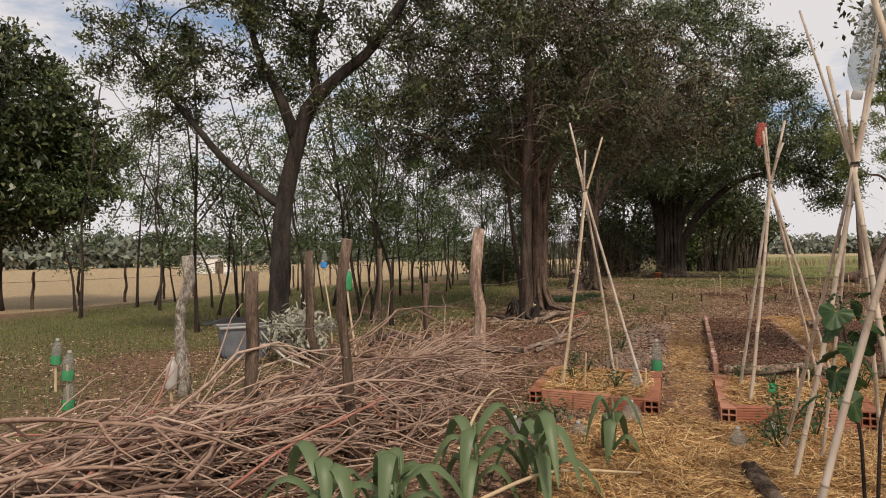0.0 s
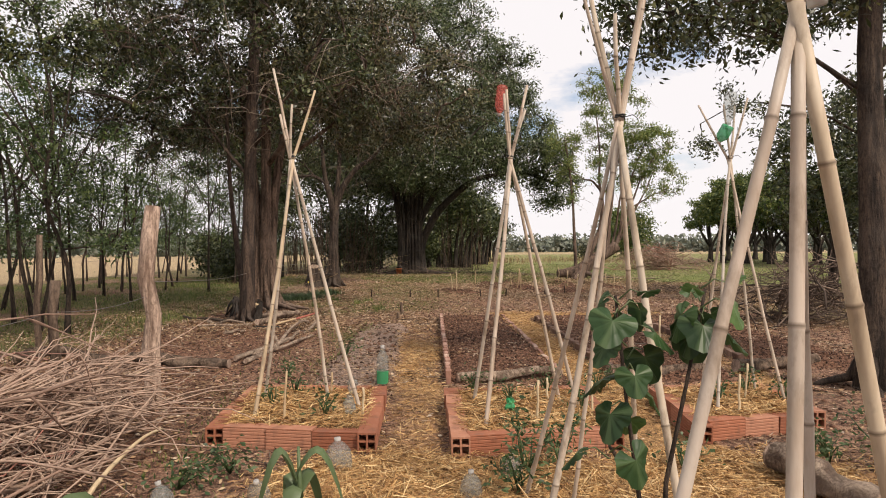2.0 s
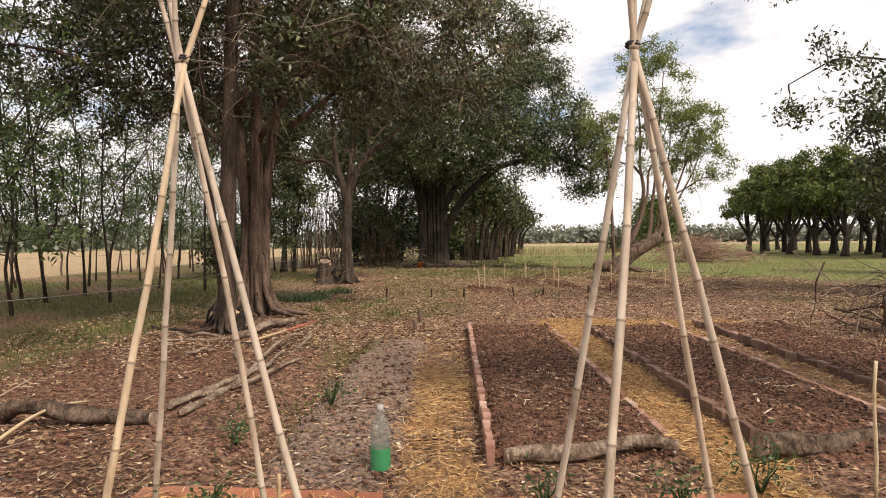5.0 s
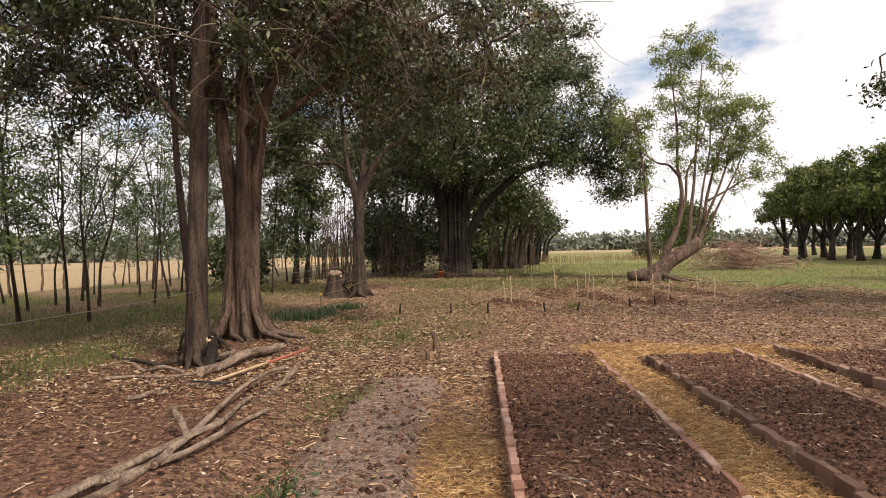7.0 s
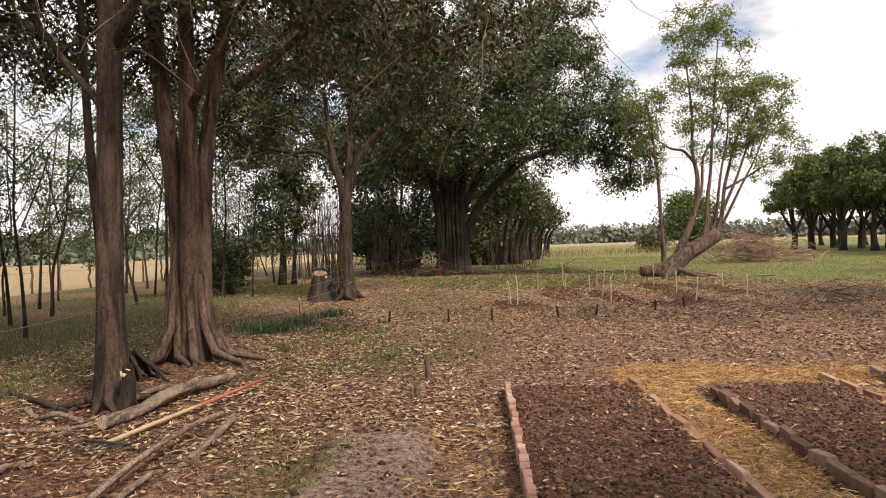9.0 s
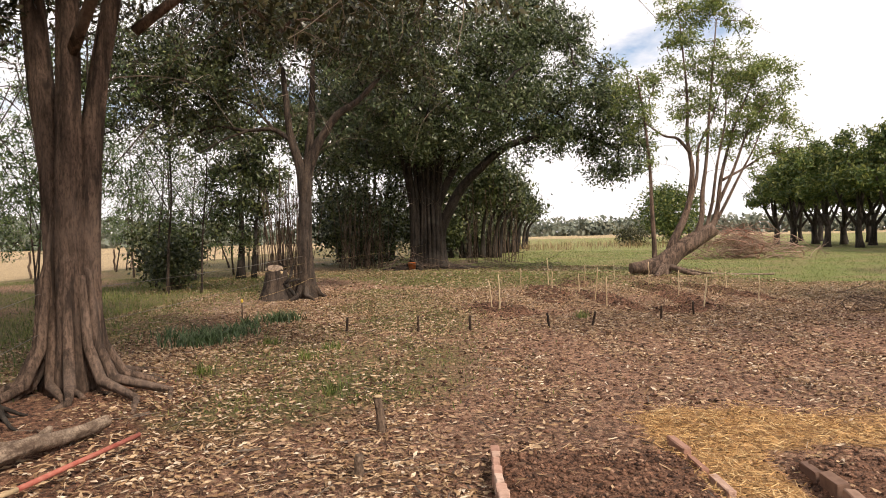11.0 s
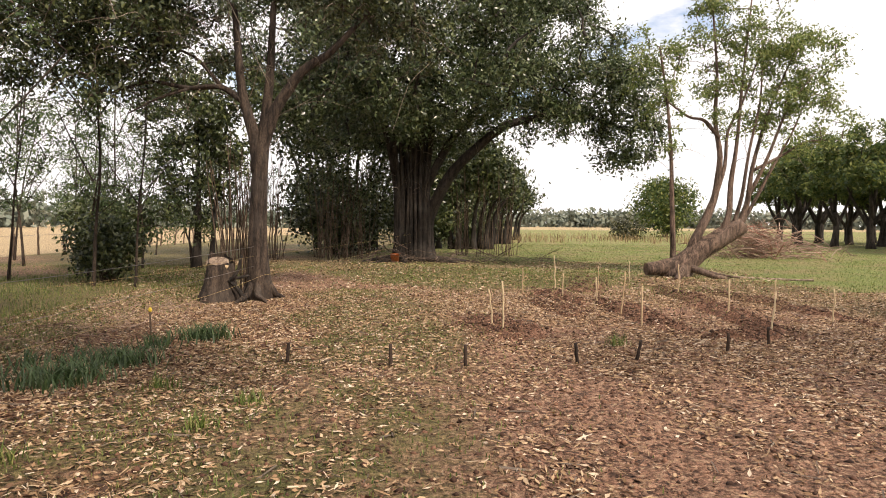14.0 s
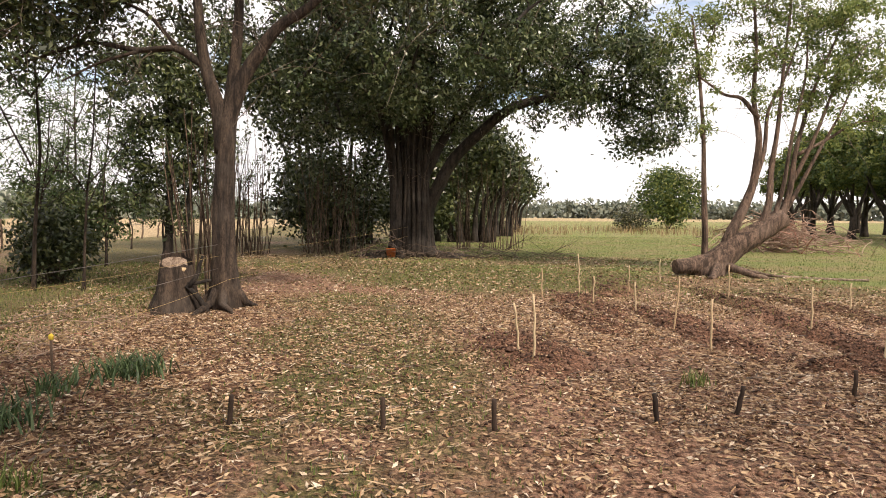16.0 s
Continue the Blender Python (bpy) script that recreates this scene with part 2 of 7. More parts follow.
EARTH = ground_mat()
BRICK = brick_mat()
CANE = cane_mat()
OLDBRICK = varied("old_brick", ((0.0, (0.28, 0.14, 0.1)), (0.5, (0.42, 0.25, 0.19)), (1.0, (0.55, 0.4, 0.32))), 0.9, False, 0.5)
DARKBRICK = varied("sooty_brick", ((0.0, (0.12, 0.07, 0.052)), (0.6, (0.21, 0.125, 0.09)), (1.0, (0.33, 0.22, 0.165))), 0.9, False, 0.6)
BARK_RED = bark_mat("reddish_bark", (0.028, 0.019, 0.015), (0.125, 0.085, 0.063), 13, (1, 1, 0.12), 1.0)
BARK_TAN = bark_mat("tan_bark", (0.055, 0.037, 0.028), (0.24, 0.16, 0.118), 13, (1, 1, 0.12), 1.0)
BARK_DARK = bark_mat("dark_bark", (0.022, 0.016, 0.013), (0.105, 0.074, 0.054), 13, (1, 1, 0.14), 1.0)
BARK_GREY = bark_mat("grey_bark", (0.055, 0.036, 0.025), (0.25, 0.175, 0.125), 14, (1, 1, 1), 1.0)
BARK_BLACK = bark_mat("blackish_bark", (0.016, 0.013, 0.011), (0.06, 0.046, 0.036))
POSTWOOD = bark_mat("weathered_post_wood", (0.2, 0.13, 0.095), (0.6, 0.44, 0.34), 16, (1, 1, 0.1), 0.7)
BROWNPOST = bark_mat("brown_post_wood", (0.075, 0.05, 0.036), (0.22, 0.155, 0.11), 16, (1, 1, 0.1), 0.6)
BIRCH = bark_mat("lichen_pole_wood", (0.13, 0.11, 0.09), (0.5, 0.45, 0.38), 22, (1, 1, 0.6), 0.5)
CUT = plain("sawn_wood", (0.46, 0.33, 0.19), (0.62, 0.47, 0.29), 30)
LOGWOOD = bark_mat("grey_log_wood", (0.15, 0.1, 0.072), (0.5, 0.38, 0.285), 16, (1, 0.35, 1), 1.0)
BRANCH = varied("pruned_branch", ((0.0, (0.17, 0.105, 0.078)), (0.35, (0.33, 0.215, 0.16)), (0.7, (0.46, 0.33, 0.25)), (0.9, (0.38, 0.27, 0.21)), (1.0, (0.4, 0.16, 0.12))), 0.8, False, 0.4)
DARKBRANCH = varied("dead_branch", ((0.0, (0.05, 0.035, 0.027)), (0.6, (0.13, 0.09, 0.068)), (1.0, (0.3, 0.22, 0.17))), 0.85, False, 0.4)
STICK = varied("peeled_stick", ((0.0, (0.45, 0.32, 0.19)), (1.0, (0.62, 0.5, 0.33))), 0.75, False)
STAKE = varied("dark_stake", ((0.0, (0.02, 0.013, 0.01)), (1.0, (0.055, 0.035, 0.025))), 0.85, False)
STRAW = varied("straw", ((0.0, (0.15, 0.075, 0.033)), (0.35, (0.42, 0.225, 0.085)), (0.75, (0.64, 0.4, 0.17)), (1.0, (0.78, 0.58, 0.31))), 0.7)
LITTER = varied("fallen_leaf", ((0.0, (0.04, 0.022, 0.015)), (0.2, (0.15, 0.08, 0.045)), (0.45, (0.34, 0.21, 0.112)), (0.85, (0.54, 0.38, 0.235)), (1.0, (0.72, 0.6, 0.47))), 0.7)
CLOD = varied("soil_clod", ((0.0, (0.03, 0.016, 0.011)), (0.5, (0.12, 0.06, 0.039)), (0.85, (0.24, 0.125, 0.08)), (1.0, (0.4, 0.25, 0.17))), 0.95)
GRASS = leaf_mat("grass_blade", (0.05, 0.085, 0.015), (0.13, 0.18, 0.04), (0.3, 0.29, 0.1), 0.6)
LEAF_DARK = leaf_mat("dark_evergreen_leaf", (0.016, 0.026, 0.009), (0.042, 0.06, 0.019), (0.17, 0.185, 0.075), 0.36, 0.16)
LEAF_OLIVE = leaf_mat("olive_leaf", (0.018, 0.021, 0.009), (0.05, 0.056, 0.021), (0.22, 0.2, 0.1), 0.36, 0.2)
LEAF_FEATHER = leaf_mat("feathery_leaf", (0.03, 0.055, 0.02), (0.075, 0.125, 0.042), (0.2, 0.26, 0.09), 0.45, 0.35)
LEAF_GREAT = leaf_mat("great_fig_leaf", (0.022, 0.036, 0.014), (0.065, 0.095, 0.036), (0.24, 0.27, 0.14), 0.3, 0.24)
LEAF_BRIGHT = leaf_mat("bright_leaf", (0.09, 0.13, 0.04), (0.2, 0.26, 0.08), (0.38, 0.4, 0.14), 0.5, 0.45)
LEAF_GROVE = leaf_mat("grove_leaf", (0.035, 0.065, 0.018), (0.09, 0.135, 0.035), (0.28, 0.29, 0.08), 0.5, 0.32)
LEAF_CORN = leaf_mat("corn_leaf", (0.08, 0.13, 0.055), (0.14, 0.2, 0.09), (0.23, 0.29, 0.15), 0.45, 0.35)
def fig_mat():
    m = Mat("fig_leaf", 0.42)
    c = m.ramp(m.random(), (0.0, (0.018, 0.042, 0.016)), (0.6, (0.034, 0.075, 0.026)), (1.0, (0.1, 0.18, 0.045)))
    c = m.mix(m.ramp(m.noise(30, 4), (0.4, (0, 0, 0)), (0.7, (0.5, 0.5, 0.5))), c, (0.03, 0.06, 0.02))
    c = m.mix(m.math("MULTIPLY", m.attr("vein"), 0.3), c, (0.15, 0.22, 0.09))
    return m.color(c).bump(m.attr("vein"), 0.5, 0.01).translucent(c, 0.28).m


LEAF_FIG = fig_mat()
LEAF_SILVER = leaf_mat("silver_leaf", (0.26, 0.25, 0.19), (0.42, 0.41, 0.33), (0.55, 0.53, 0.45), 0.6, 0.2)
LEAF_HERB = leaf_mat("herb_leaf", (0.035, 0.07, 0.026), (0.07, 0.12, 0.045), (0.13, 0.19, 0.075), 0.5, 0.35)
TWIG = plain("twig_bark", (0.06, 0.045, 0.035), (0.16, 0.12, 0.09), 30)
DEADTWIG = varied("bare_twig", ((0.0, (0.07, 0.05, 0.038)), (0.6, (0.19, 0.145, 0.11)), (1.0, (0.34, 0.28, 0.22))), 0.85)
TIE = plain("black_tie", (0.02, 0.02, 0.02), (0.05, 0.048, 0.045), 40, 0.5)
CLEAR = glassy("clear_bottle_plastic", (0.55, 0.57, 0.54), 0.8)
GREENP = glassy("green_bottle_plastic", (0.06, 0.42, 0.18), 0.4)
BLUEP = glassy("blue_label_plastic", (0.05, 0.3, 0.75), 0.1)
REDP = glassy("red_bottle_plastic", (0.75, 0.2, 0.16), 0.68)
MILKY = glassy("milky_plastic", (0.62, 0.6, 0.57), 0.4)
GREYTUB = plain("grey_plastic", (0.1, 0.11, 0.125), (0.17, 0.175, 0.19), 5, 0.5)
YELLOW = plain("yellow_plastic", (0.75, 0.52, 0.04), (0.85, 0.62, 0.1), 30, 0.5)
STRING = plain("yellow_string", (0.36, 0.25, 0.1), (0.46, 0.33, 0.15), 50)
WIRE = plain("dull_wire", (0.16, 0.14, 0.13), (0.26, 0.23, 0.21), 50, 0.5, 0.6)
WHITEWASH = plain("whitewashed_wall", (0.66, 0.64, 0.6), (0.78, 0.76, 0.72), 2, 0.8)
ROOFTIN = plain("tin_roof", (0.3, 0.3, 0.31), (0.42, 0.42, 0.42), 3, 0.5, 0.4)
RAKERED = plain("red_paint", (0.3, 0.07, 0.05), (0.42, 0.16, 0.12), 20, 0.7)
ORANGE = plain("orange_plastic", (0.55, 0.12, 0.03), (0.65, 0.2, 0.06), 12, 0.5)
HOSE = plain("pale_hose", (0.5, 0.46, 0.36), (0.62, 0.58, 0.46), 20, 0.5)
# Paled and greyed so that distance haze is in the leaf colour.
HAZY_LEAF = leaf_mat("hazy_tree_leaf", (0.14, 0.17, 0.14), (0.2, 0.225, 0.18), (0.29, 0.3, 0.24), 0.7, 0.15)


# ---- mesh helpers ----
def link_mesh(name, me, material, parent=None, label=""):
    me.materials.append(material)
    ob = new(name, me)
    if parent:
        ob.parent = parent
    return tagged(ob, label)


def part(name, bm, material, parent, label=""):
    me = bpy.data.meshes.new(name)
    bm.to_mesh(me)
    bm.free()
    return link_mesh(name, me, material, parent, label)


def quads(name, V, material, parent=None, label="", smooth=False):
    """One mesh from an array (n, 4, 3) of loose four-cornered leaves."""
    n = len(V)
    me = bpy.data.meshes.new(name)
    me.vertices.add(4 * n)
    me.vertices.foreach_set("co", np.ascontiguousarray(V, dtype=np.float32).ravel())
    me.loops.add(4 * n)
    me.loops.foreach_set("vertex_index", np.arange(4 * n, dtype=np.int32))
    me.polygons.add(n)
    me.polygons.foreach_set("loop_start", np.arange(0, 4 * n, 4, dtype=np.int32))
    me.update(calc_edges=True)
    return link_mesh(name, me, material, parent, label)


def unit(v):
    return v / (np.linalg.norm(v, axis=-1, keepdims=True) + 1e-9)


def leaves(centres, length, width, droop=0.3, flat=0.0):
    """Leaf-shaped quads (kite outline) with random headings at the centres."""
    n = len(centres)
    d = rng.normal(size=(n, 3))
    d[:, 2] = d[:, 2] * (1 - flat) - droop
    d = unit(d)
    s = rng.normal(size=(n, 3))
    s[:, 2] *= 1 - flat
    s = unit(np.cross(d, s) if flat < 0.5 else np.cross(d, np.array([0, 0, 1.0]) + 0.5 * rng.normal(size=(n, 3))))
    L = (length * rng.uniform(0.5, 1.35, n))[:, None]
    W = (width * rng.uniform(0.55, 1.3, n))[:, None]
    k = np.cross(d, s) * W * rng.uniform(-0.3, 0.3, n)[:, None]
    return np.stack([centres - d * L / 2, centres + s * W / 2 + k - d * L * 0.05, centres + d * L / 2, centres - s * W / 2 + k - d * L * 0.05], 1)


class Tubes:
    """Gathers tapering tubes into one mesh."""

    def __init__(self):
        self.v, self.f = [], []

    def add(self, pts, radii, sides=6, wob=0.0, flute=0.0, cap=True):
        pts = np.asarray(pts, float)
        n = len(pts)
        tan = unit(np.gradient(pts, axis=0))
        ref = np.array([1.0, 0.0, 0.0]) if abs(tan[0][0]) < 0.9 else np.array([0.0, 1.0, 0.0])
        start = len(self.v)
        ph = rnd.uniform(0, 6.28)
        for i in range(n):
            a = unit(np.cross(tan[i], ref))
            b = np.cross(tan[i], a)
            for j in range(sides):
                th = 2 * math.pi * j / sides
                r = radii[i] * (1 + flute * math.sin(5 * th + ph + 0.4 * i) + flute * 0.6 * math.sin(3 * th + 2 * ph) + wob * rnd.uniform(-1, 1))
                self.v.append(tuple(pts[i] + r * (math.cos(th) * a + math.sin(th) * b)))
        for i in range(n - 1):
            for j in range(sides):
                p, q = start + i * sides + j, start + i * sides + (j + 1) % sides
                self.f.append((p, q, q + sides, p + sides))
        if cap:
            self.f.append(tuple(start + j for j in reversed(range(sides))))
            self.f.append(tuple(start + (n - 1) * sides + j for j in range(sides)))
        return self

    def mesh(self, name, smooth=True):
        me = bpy.data.meshes.new(name)
        me.from_pydata(self.v, [], self.f)
        if smooth:
            me.polygons.foreach_set("use_smooth", [len(f) == 4 for f in self.f])
        me.update()
        return me

    def part(self, name, material, parent=None, label=""):
        return link_mesh(name, self.mesh(name), material, parent, label)


def bend(a, b, sag=0.0, n=6, wild=0.0):
    """A slightly crooked line from a to b."""
    a, b = np.asarray(a, float), np.asarray(b, float)
    L = np.linalg.norm(b - a)
    t = np.linspace(0, 1, n)[:, None]
    p = a + (b - a) * t
    p[:, 2] += sag * np.sin(math.pi * t[:, 0])
    if wild:
        for k in (1, 2, 3):
            p += rng.normal(size=3) * wild * L * 1.3 / k * np.sin(k * math.pi * t)
    return p


def taper(r0, r1, n):
    return np.linspace(r0, r1, n)


def empty(name, at, label, category, group="", rz=0.0):
    ob = new(name)
    ob.matrix_world = pose(*at, 0, 0, rz)
    ob.empty_display_size = 0.1
    return tagged(ob, label, category, group)


# ---- ground ----
def axis(lo, hi, step, reach):
    mid = list(np.arange(lo, hi + step / 2, step))
    out, s, v = [], step, hi
    while v < reach:
        s *= 1.13
        v += s
        out.append(v)
    low, s, v = [], step, lo
    while v > -reach:
        s *= 1.13
        v -= s
        low.append(v)
    return np.array(low[::-1] + mid + out)


def soft(v, lo, hi):
    t = np.clip((v - lo) / (hi - lo), 0, 1)
    return t * t * (3 - 2 * t)


def band(v, lo, hi, s=0.12):
    return soft(v, lo - s, lo + s) * (1 - soft(v, hi - s, hi + s))


def smooth_noise(x, y, scale, seed=0.0):
    s = 0.0
    for k, (a, b, c) in enumerate(((1, 0.3, 0.0), (-0.4, 1.1, 1.7), (0.9, -0.8, 3.1), (1.7, 1.3, 4.2), (-2.1, 1.9, 0.6), (2.9, 2.3, 2.2))):
        s = s + np.sin((a * x + b * y) / scale + c + seed * (k + 1)) / (1 + 0.35 * k)
    return s / 3.2


def dug_mask(x, y):
    """Newly dug trenches: long ragged strips of turned soil, 0 to 1."""
    best = np.zeros_like(x + y)
    xw = x + 0.1 * smooth_noise(x, y, 0.28, 5.0) + 0.06 * smooth_noise(x, y, 0.11, 1.0)
    for px, py, sx, sy, tilt in ((0.95, 22.0, 0.55, 1.1, -0.1), (2.3, 25.3, 0.45, 2.2, 0.05), (3.2, 23.6, 0.3, 2.0, -0.05), (4.85, 24.8, 0.32, 3.6, 0.08), (6.1, 25.2, 0.3, 2.8, -0.1), (4.0, 21.4, 0.5, 0.35, 0.0), (3.6, 29.0, 0.5, 2.0, 0.2)):
        r = ((xw - px - tilt * (y - py)) / sx) ** 2 + ((y - py) / sy) ** 2
        best = np.maximum(best, np.exp(-r * r))
    return best


def bed_rise(x, y):
    z = 0.07 * band(x, 0.38, 1.44, 0.08) * band(y, 7.95, 13.8, 0.1)
    z = z + 0.07 * band(x, 2.0, 3.1, 0.08) * band(y, 7.95, 13.6, 0.1)
    z = z + 0.07 * band(x, 3.7, 4.9, 0.1) * band(y, 8.6, 14.0, 0.1)
    z = z + 0.09 * band(x + 0.04 * smooth_noise(x, y, 0.25, 2.0), -0.9, -0.24, 0.08) * band(y, 7.9, 12.6, 0.5)
    z = z + 0.03 * band(x, -1.3, -0.1, 0.3) * band(y, 12.8, 19, 0.6)
    ridge = dug_mask(x, y)
    z = z + ridge * (0.04 + 0.055 * smooth_noise(x, y, 0.1, 1.0) + 0.06 * smooth_noise(x, y, 0.23, 2.0)) - 0.09 * np.exp(-(((ridge - 0.32) / 0.16) ** 2)) * (0.6 + 0.6 * smooth_noise(x, y, 0.5, 3.0))
    return z


def height(x, y):
    near = 1 / (1 + (np.hypot(x, y - 12) / 45) ** 4)
    z = near * (0.018 * smooth_noise(x, y, 0.8) + 0.008 * smooth_noise(x, y, 0.21, 1.3))
    z = z + bed_rise(x, y)
    z = z + 0.02 * band(y, 6.5, 24, 2) * band(x, -3, 6, 1) * smooth_noise(x, y, 0.09, 2.0)
    dug = np.clip(band(x, 0.4, 1.44, 0.05) + band(x, 2.03, 3.1, 0.05) + band(x, 3.7, 4.9, 0.05), 0, 1) * band(y, 8.1, 13.7, 0.1)
    z = z + dug * (0.006 * smooth_noise(x, y, 0.045, 1.1) + 0.012 * smooth_noise(y, x, 0.16, 0.4))
    z = z - 0.075 * np.exp(-((x + 1.14 + 0.05 * smooth_noise(x, y, 0.3, 1.0)) / 0.15) ** 2) * band(y, 7.5, 13.2, 0.6)
    return z


def make_ground():
    xs, ys = axis(-5.5, 7.5, 0.05, 2500), axis(2.5, 28.5, 0.05, 2500)
    X, Y = np.meshgrid(xs, ys)
    Z = height(X, Y)
    nx, ny = len(xs), len(ys)
    me = bpy.data.meshes.new("ground")
    co = np.stack([X, Y, Z], -1).reshape(-1, 3)
    me.vertices.add(len(co))
    me.vertices.foreach_set("co", co.astype(np.float32).ravel())
    i = np.arange(nx * ny).reshape(ny, nx)
    f = np.stack([i[:-1, :-1], i[:-1, 1:], i[1:, 1:], i[1:, :-1]], -1).reshape(-1, 4)
    me.loops.add(f.size)
    me.loops.foreach_set("vertex_index", f.astype(np.int32).ravel())
    me.polygons.add(len(f))
    me.polygons.foreach_set("loop_start", np.arange(0, f.size, 4, dtype=np.int32))
    me.polygons.foreach_set("use_smooth", np.ones(len(f), bool))
    me.update(calc_edges=True)
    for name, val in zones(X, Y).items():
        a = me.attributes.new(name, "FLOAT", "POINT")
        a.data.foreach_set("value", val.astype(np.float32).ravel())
    return tagged(link_mesh("ground", me, EARTH), "brown earth with leaf litter, dug beds and thin grass", "ground", "", "structure")


def zones(x, y):
    n1, n2, n3 = smooth_noise(x, y, 1.4, 0.7), smooth_noise(x, y, 0.5, 2.1), smooth_noise(x, y, 5.0, 1.1)
    x0, y0 = x, y
    wob = 0.07 * smooth_noise(x, y, 0.17, 3.3) + 0.05 * smooth_noise(x, y, 0.4, 0.9)
    x, y = x + wob, y + 1.5 * wob
    straw = band(x, -0.2, 0.3, 0.12) * band(y, 2.0, 12.0, 1.5) * (0.5 + 0.4 * n2)
    straw = straw + band(x, -0.7, 2.6, 0.3) * band(y, 3.4, 5.5, 0.3) * (0.75 + 0.4 * n1)
    straw = straw + band(x, 1.47, 1.95, 0.08) * band(y, 7.0, 14.6, 0.5) * (0.95 + 0.2 * n2)
    straw = straw + band(x, 1.4, 4.3, 0.3) * band(y, 13.9, 14.8, 0.25) * (0.85 + 0.3 * n2)
    straw = straw + band(x, 3.15, 3.6, 0.1) * band(y, 7.5, 14.3, 0.6) * (0.3 + 0.35 * n2)
    straw = straw + band(x, 1.4, 2.0, 0.2) * band(y, 5.2, 7.6, 0.3) * 0.8
    tilled = band(x, 0.36, 1.46, 0.06) * band(y, 7.9, 13.9, 0.15) + band(x, 2.0, 3.12, 0.08) * band(y, 7.9, 13.7, 0.15)
    tilled = tilled + band(x, 3.65, 4.9, 0.1) * band(y, 8.5, 14, 0.2) + 1.3 * dug_mask(x, y)
    grey = band(x, -0.95, -0.2, 0.1) * band(y, 7.4, 12.4, 0.5) * (0.85 + 0.3 * n2)
    left = soft(-x - 0.4 * n1, 3.3, 4.7) * (0.62 + 0.4 * n1 + 0.2 * n3)
    far = soft(y + 0.55 * x + 1.2 * n1, 24.5, 31) * (0.7 + 0.35 * n1)
    lawn = soft(y + 0.75 * x + 1.5 * n1, 32, 37) * (0.75 + 0.25 * n1) * (1 - soft(-x, 2.0, 4.0))
    mid = 1.35 * np.exp(-((x + 0.9 + 0.5 * n2) / 1.6) ** 2) * band(y, 15, 27, 2) * (0.66 + 0.5 * n2 + 0.3 * n1)
    right = soft(x, 5.4, 7.6) * soft(y, 8, 15) * (0.7 + 0.5 * n1)
    left = np.maximum(left, 1.0 * np.exp(-(((x + 7.6) / 1.0) ** 2 + ((y - 8.6) / 0.8) ** 2)))
    weeds = band(x, -1.6, -0.7, 0.25) * band(y, 3.8, 13, 0.8) * (0.3 + 0.6 * n2) * 0.8
    grass = np.clip(np.maximum.reduce([left, far, mid, right, weeds]), 0, 1)
    dry = soft(-x, 15.4, 16.4) + soft(y - 0.2 * x, 130, 190) * 0.6
    # Where tree shade is painted into the ground colour, on the left.
    tree_shade = soft(-x, 0.9, 2.2) * band(y, 4, 23, 2) * (0.75 + 0.3 * n1)
    return {"tree_shade": np.clip(tree_shade, 0, 1), "straw": np.clip(straw, 0, 1), "tilled": np.clip(tilled, 0, 1), "grey": np.clip(grey, 0, 1), "grass": grass, "lawn": np.clip(lawn, 0, 1), "dry": np.clip(dry, 0, 1)}


ground = make_ground()


def gz(x, y):
    return float(height(np.array(float(x)), np.array(float(y))))


# ---- trees ----
def crown_points(blobs, clumps, per, spread, hollow=0.45, squash=0.75):
    """Leaf centres in clumps inside ellipsoids (cx, cy, cz, rx, ry, rz); also the clump centres."""
    vol = np.array([b[3] * b[4] * b[5] for b in blobs]) ** 0.8
    cents = []
    for b, k in zip(blobs, np.maximum(1, np.round(clumps * vol / vol.sum())).astype(int)):
        d = unit(rng.normal(size=(k, 3)))
        r = rng.uniform(hollow**3, 1, k)[:, None] ** (1 / 3)
        cents.append(np.array(b[:3]) + d * r * np.array(b[3:]))
    C = np.concatenate(cents)
    size = rng.uniform(0.6, 1.35, len(C))
    idx = np.repeat(np.arange(len(C)), np.maximum(4, (per * size**2).astype(int)))
    off = rng.normal(size=(len(idx), 3)) * spread * size[idx][:, None] * 0.55
    off[:, 2] *= squash
    return C[idx] + off, C


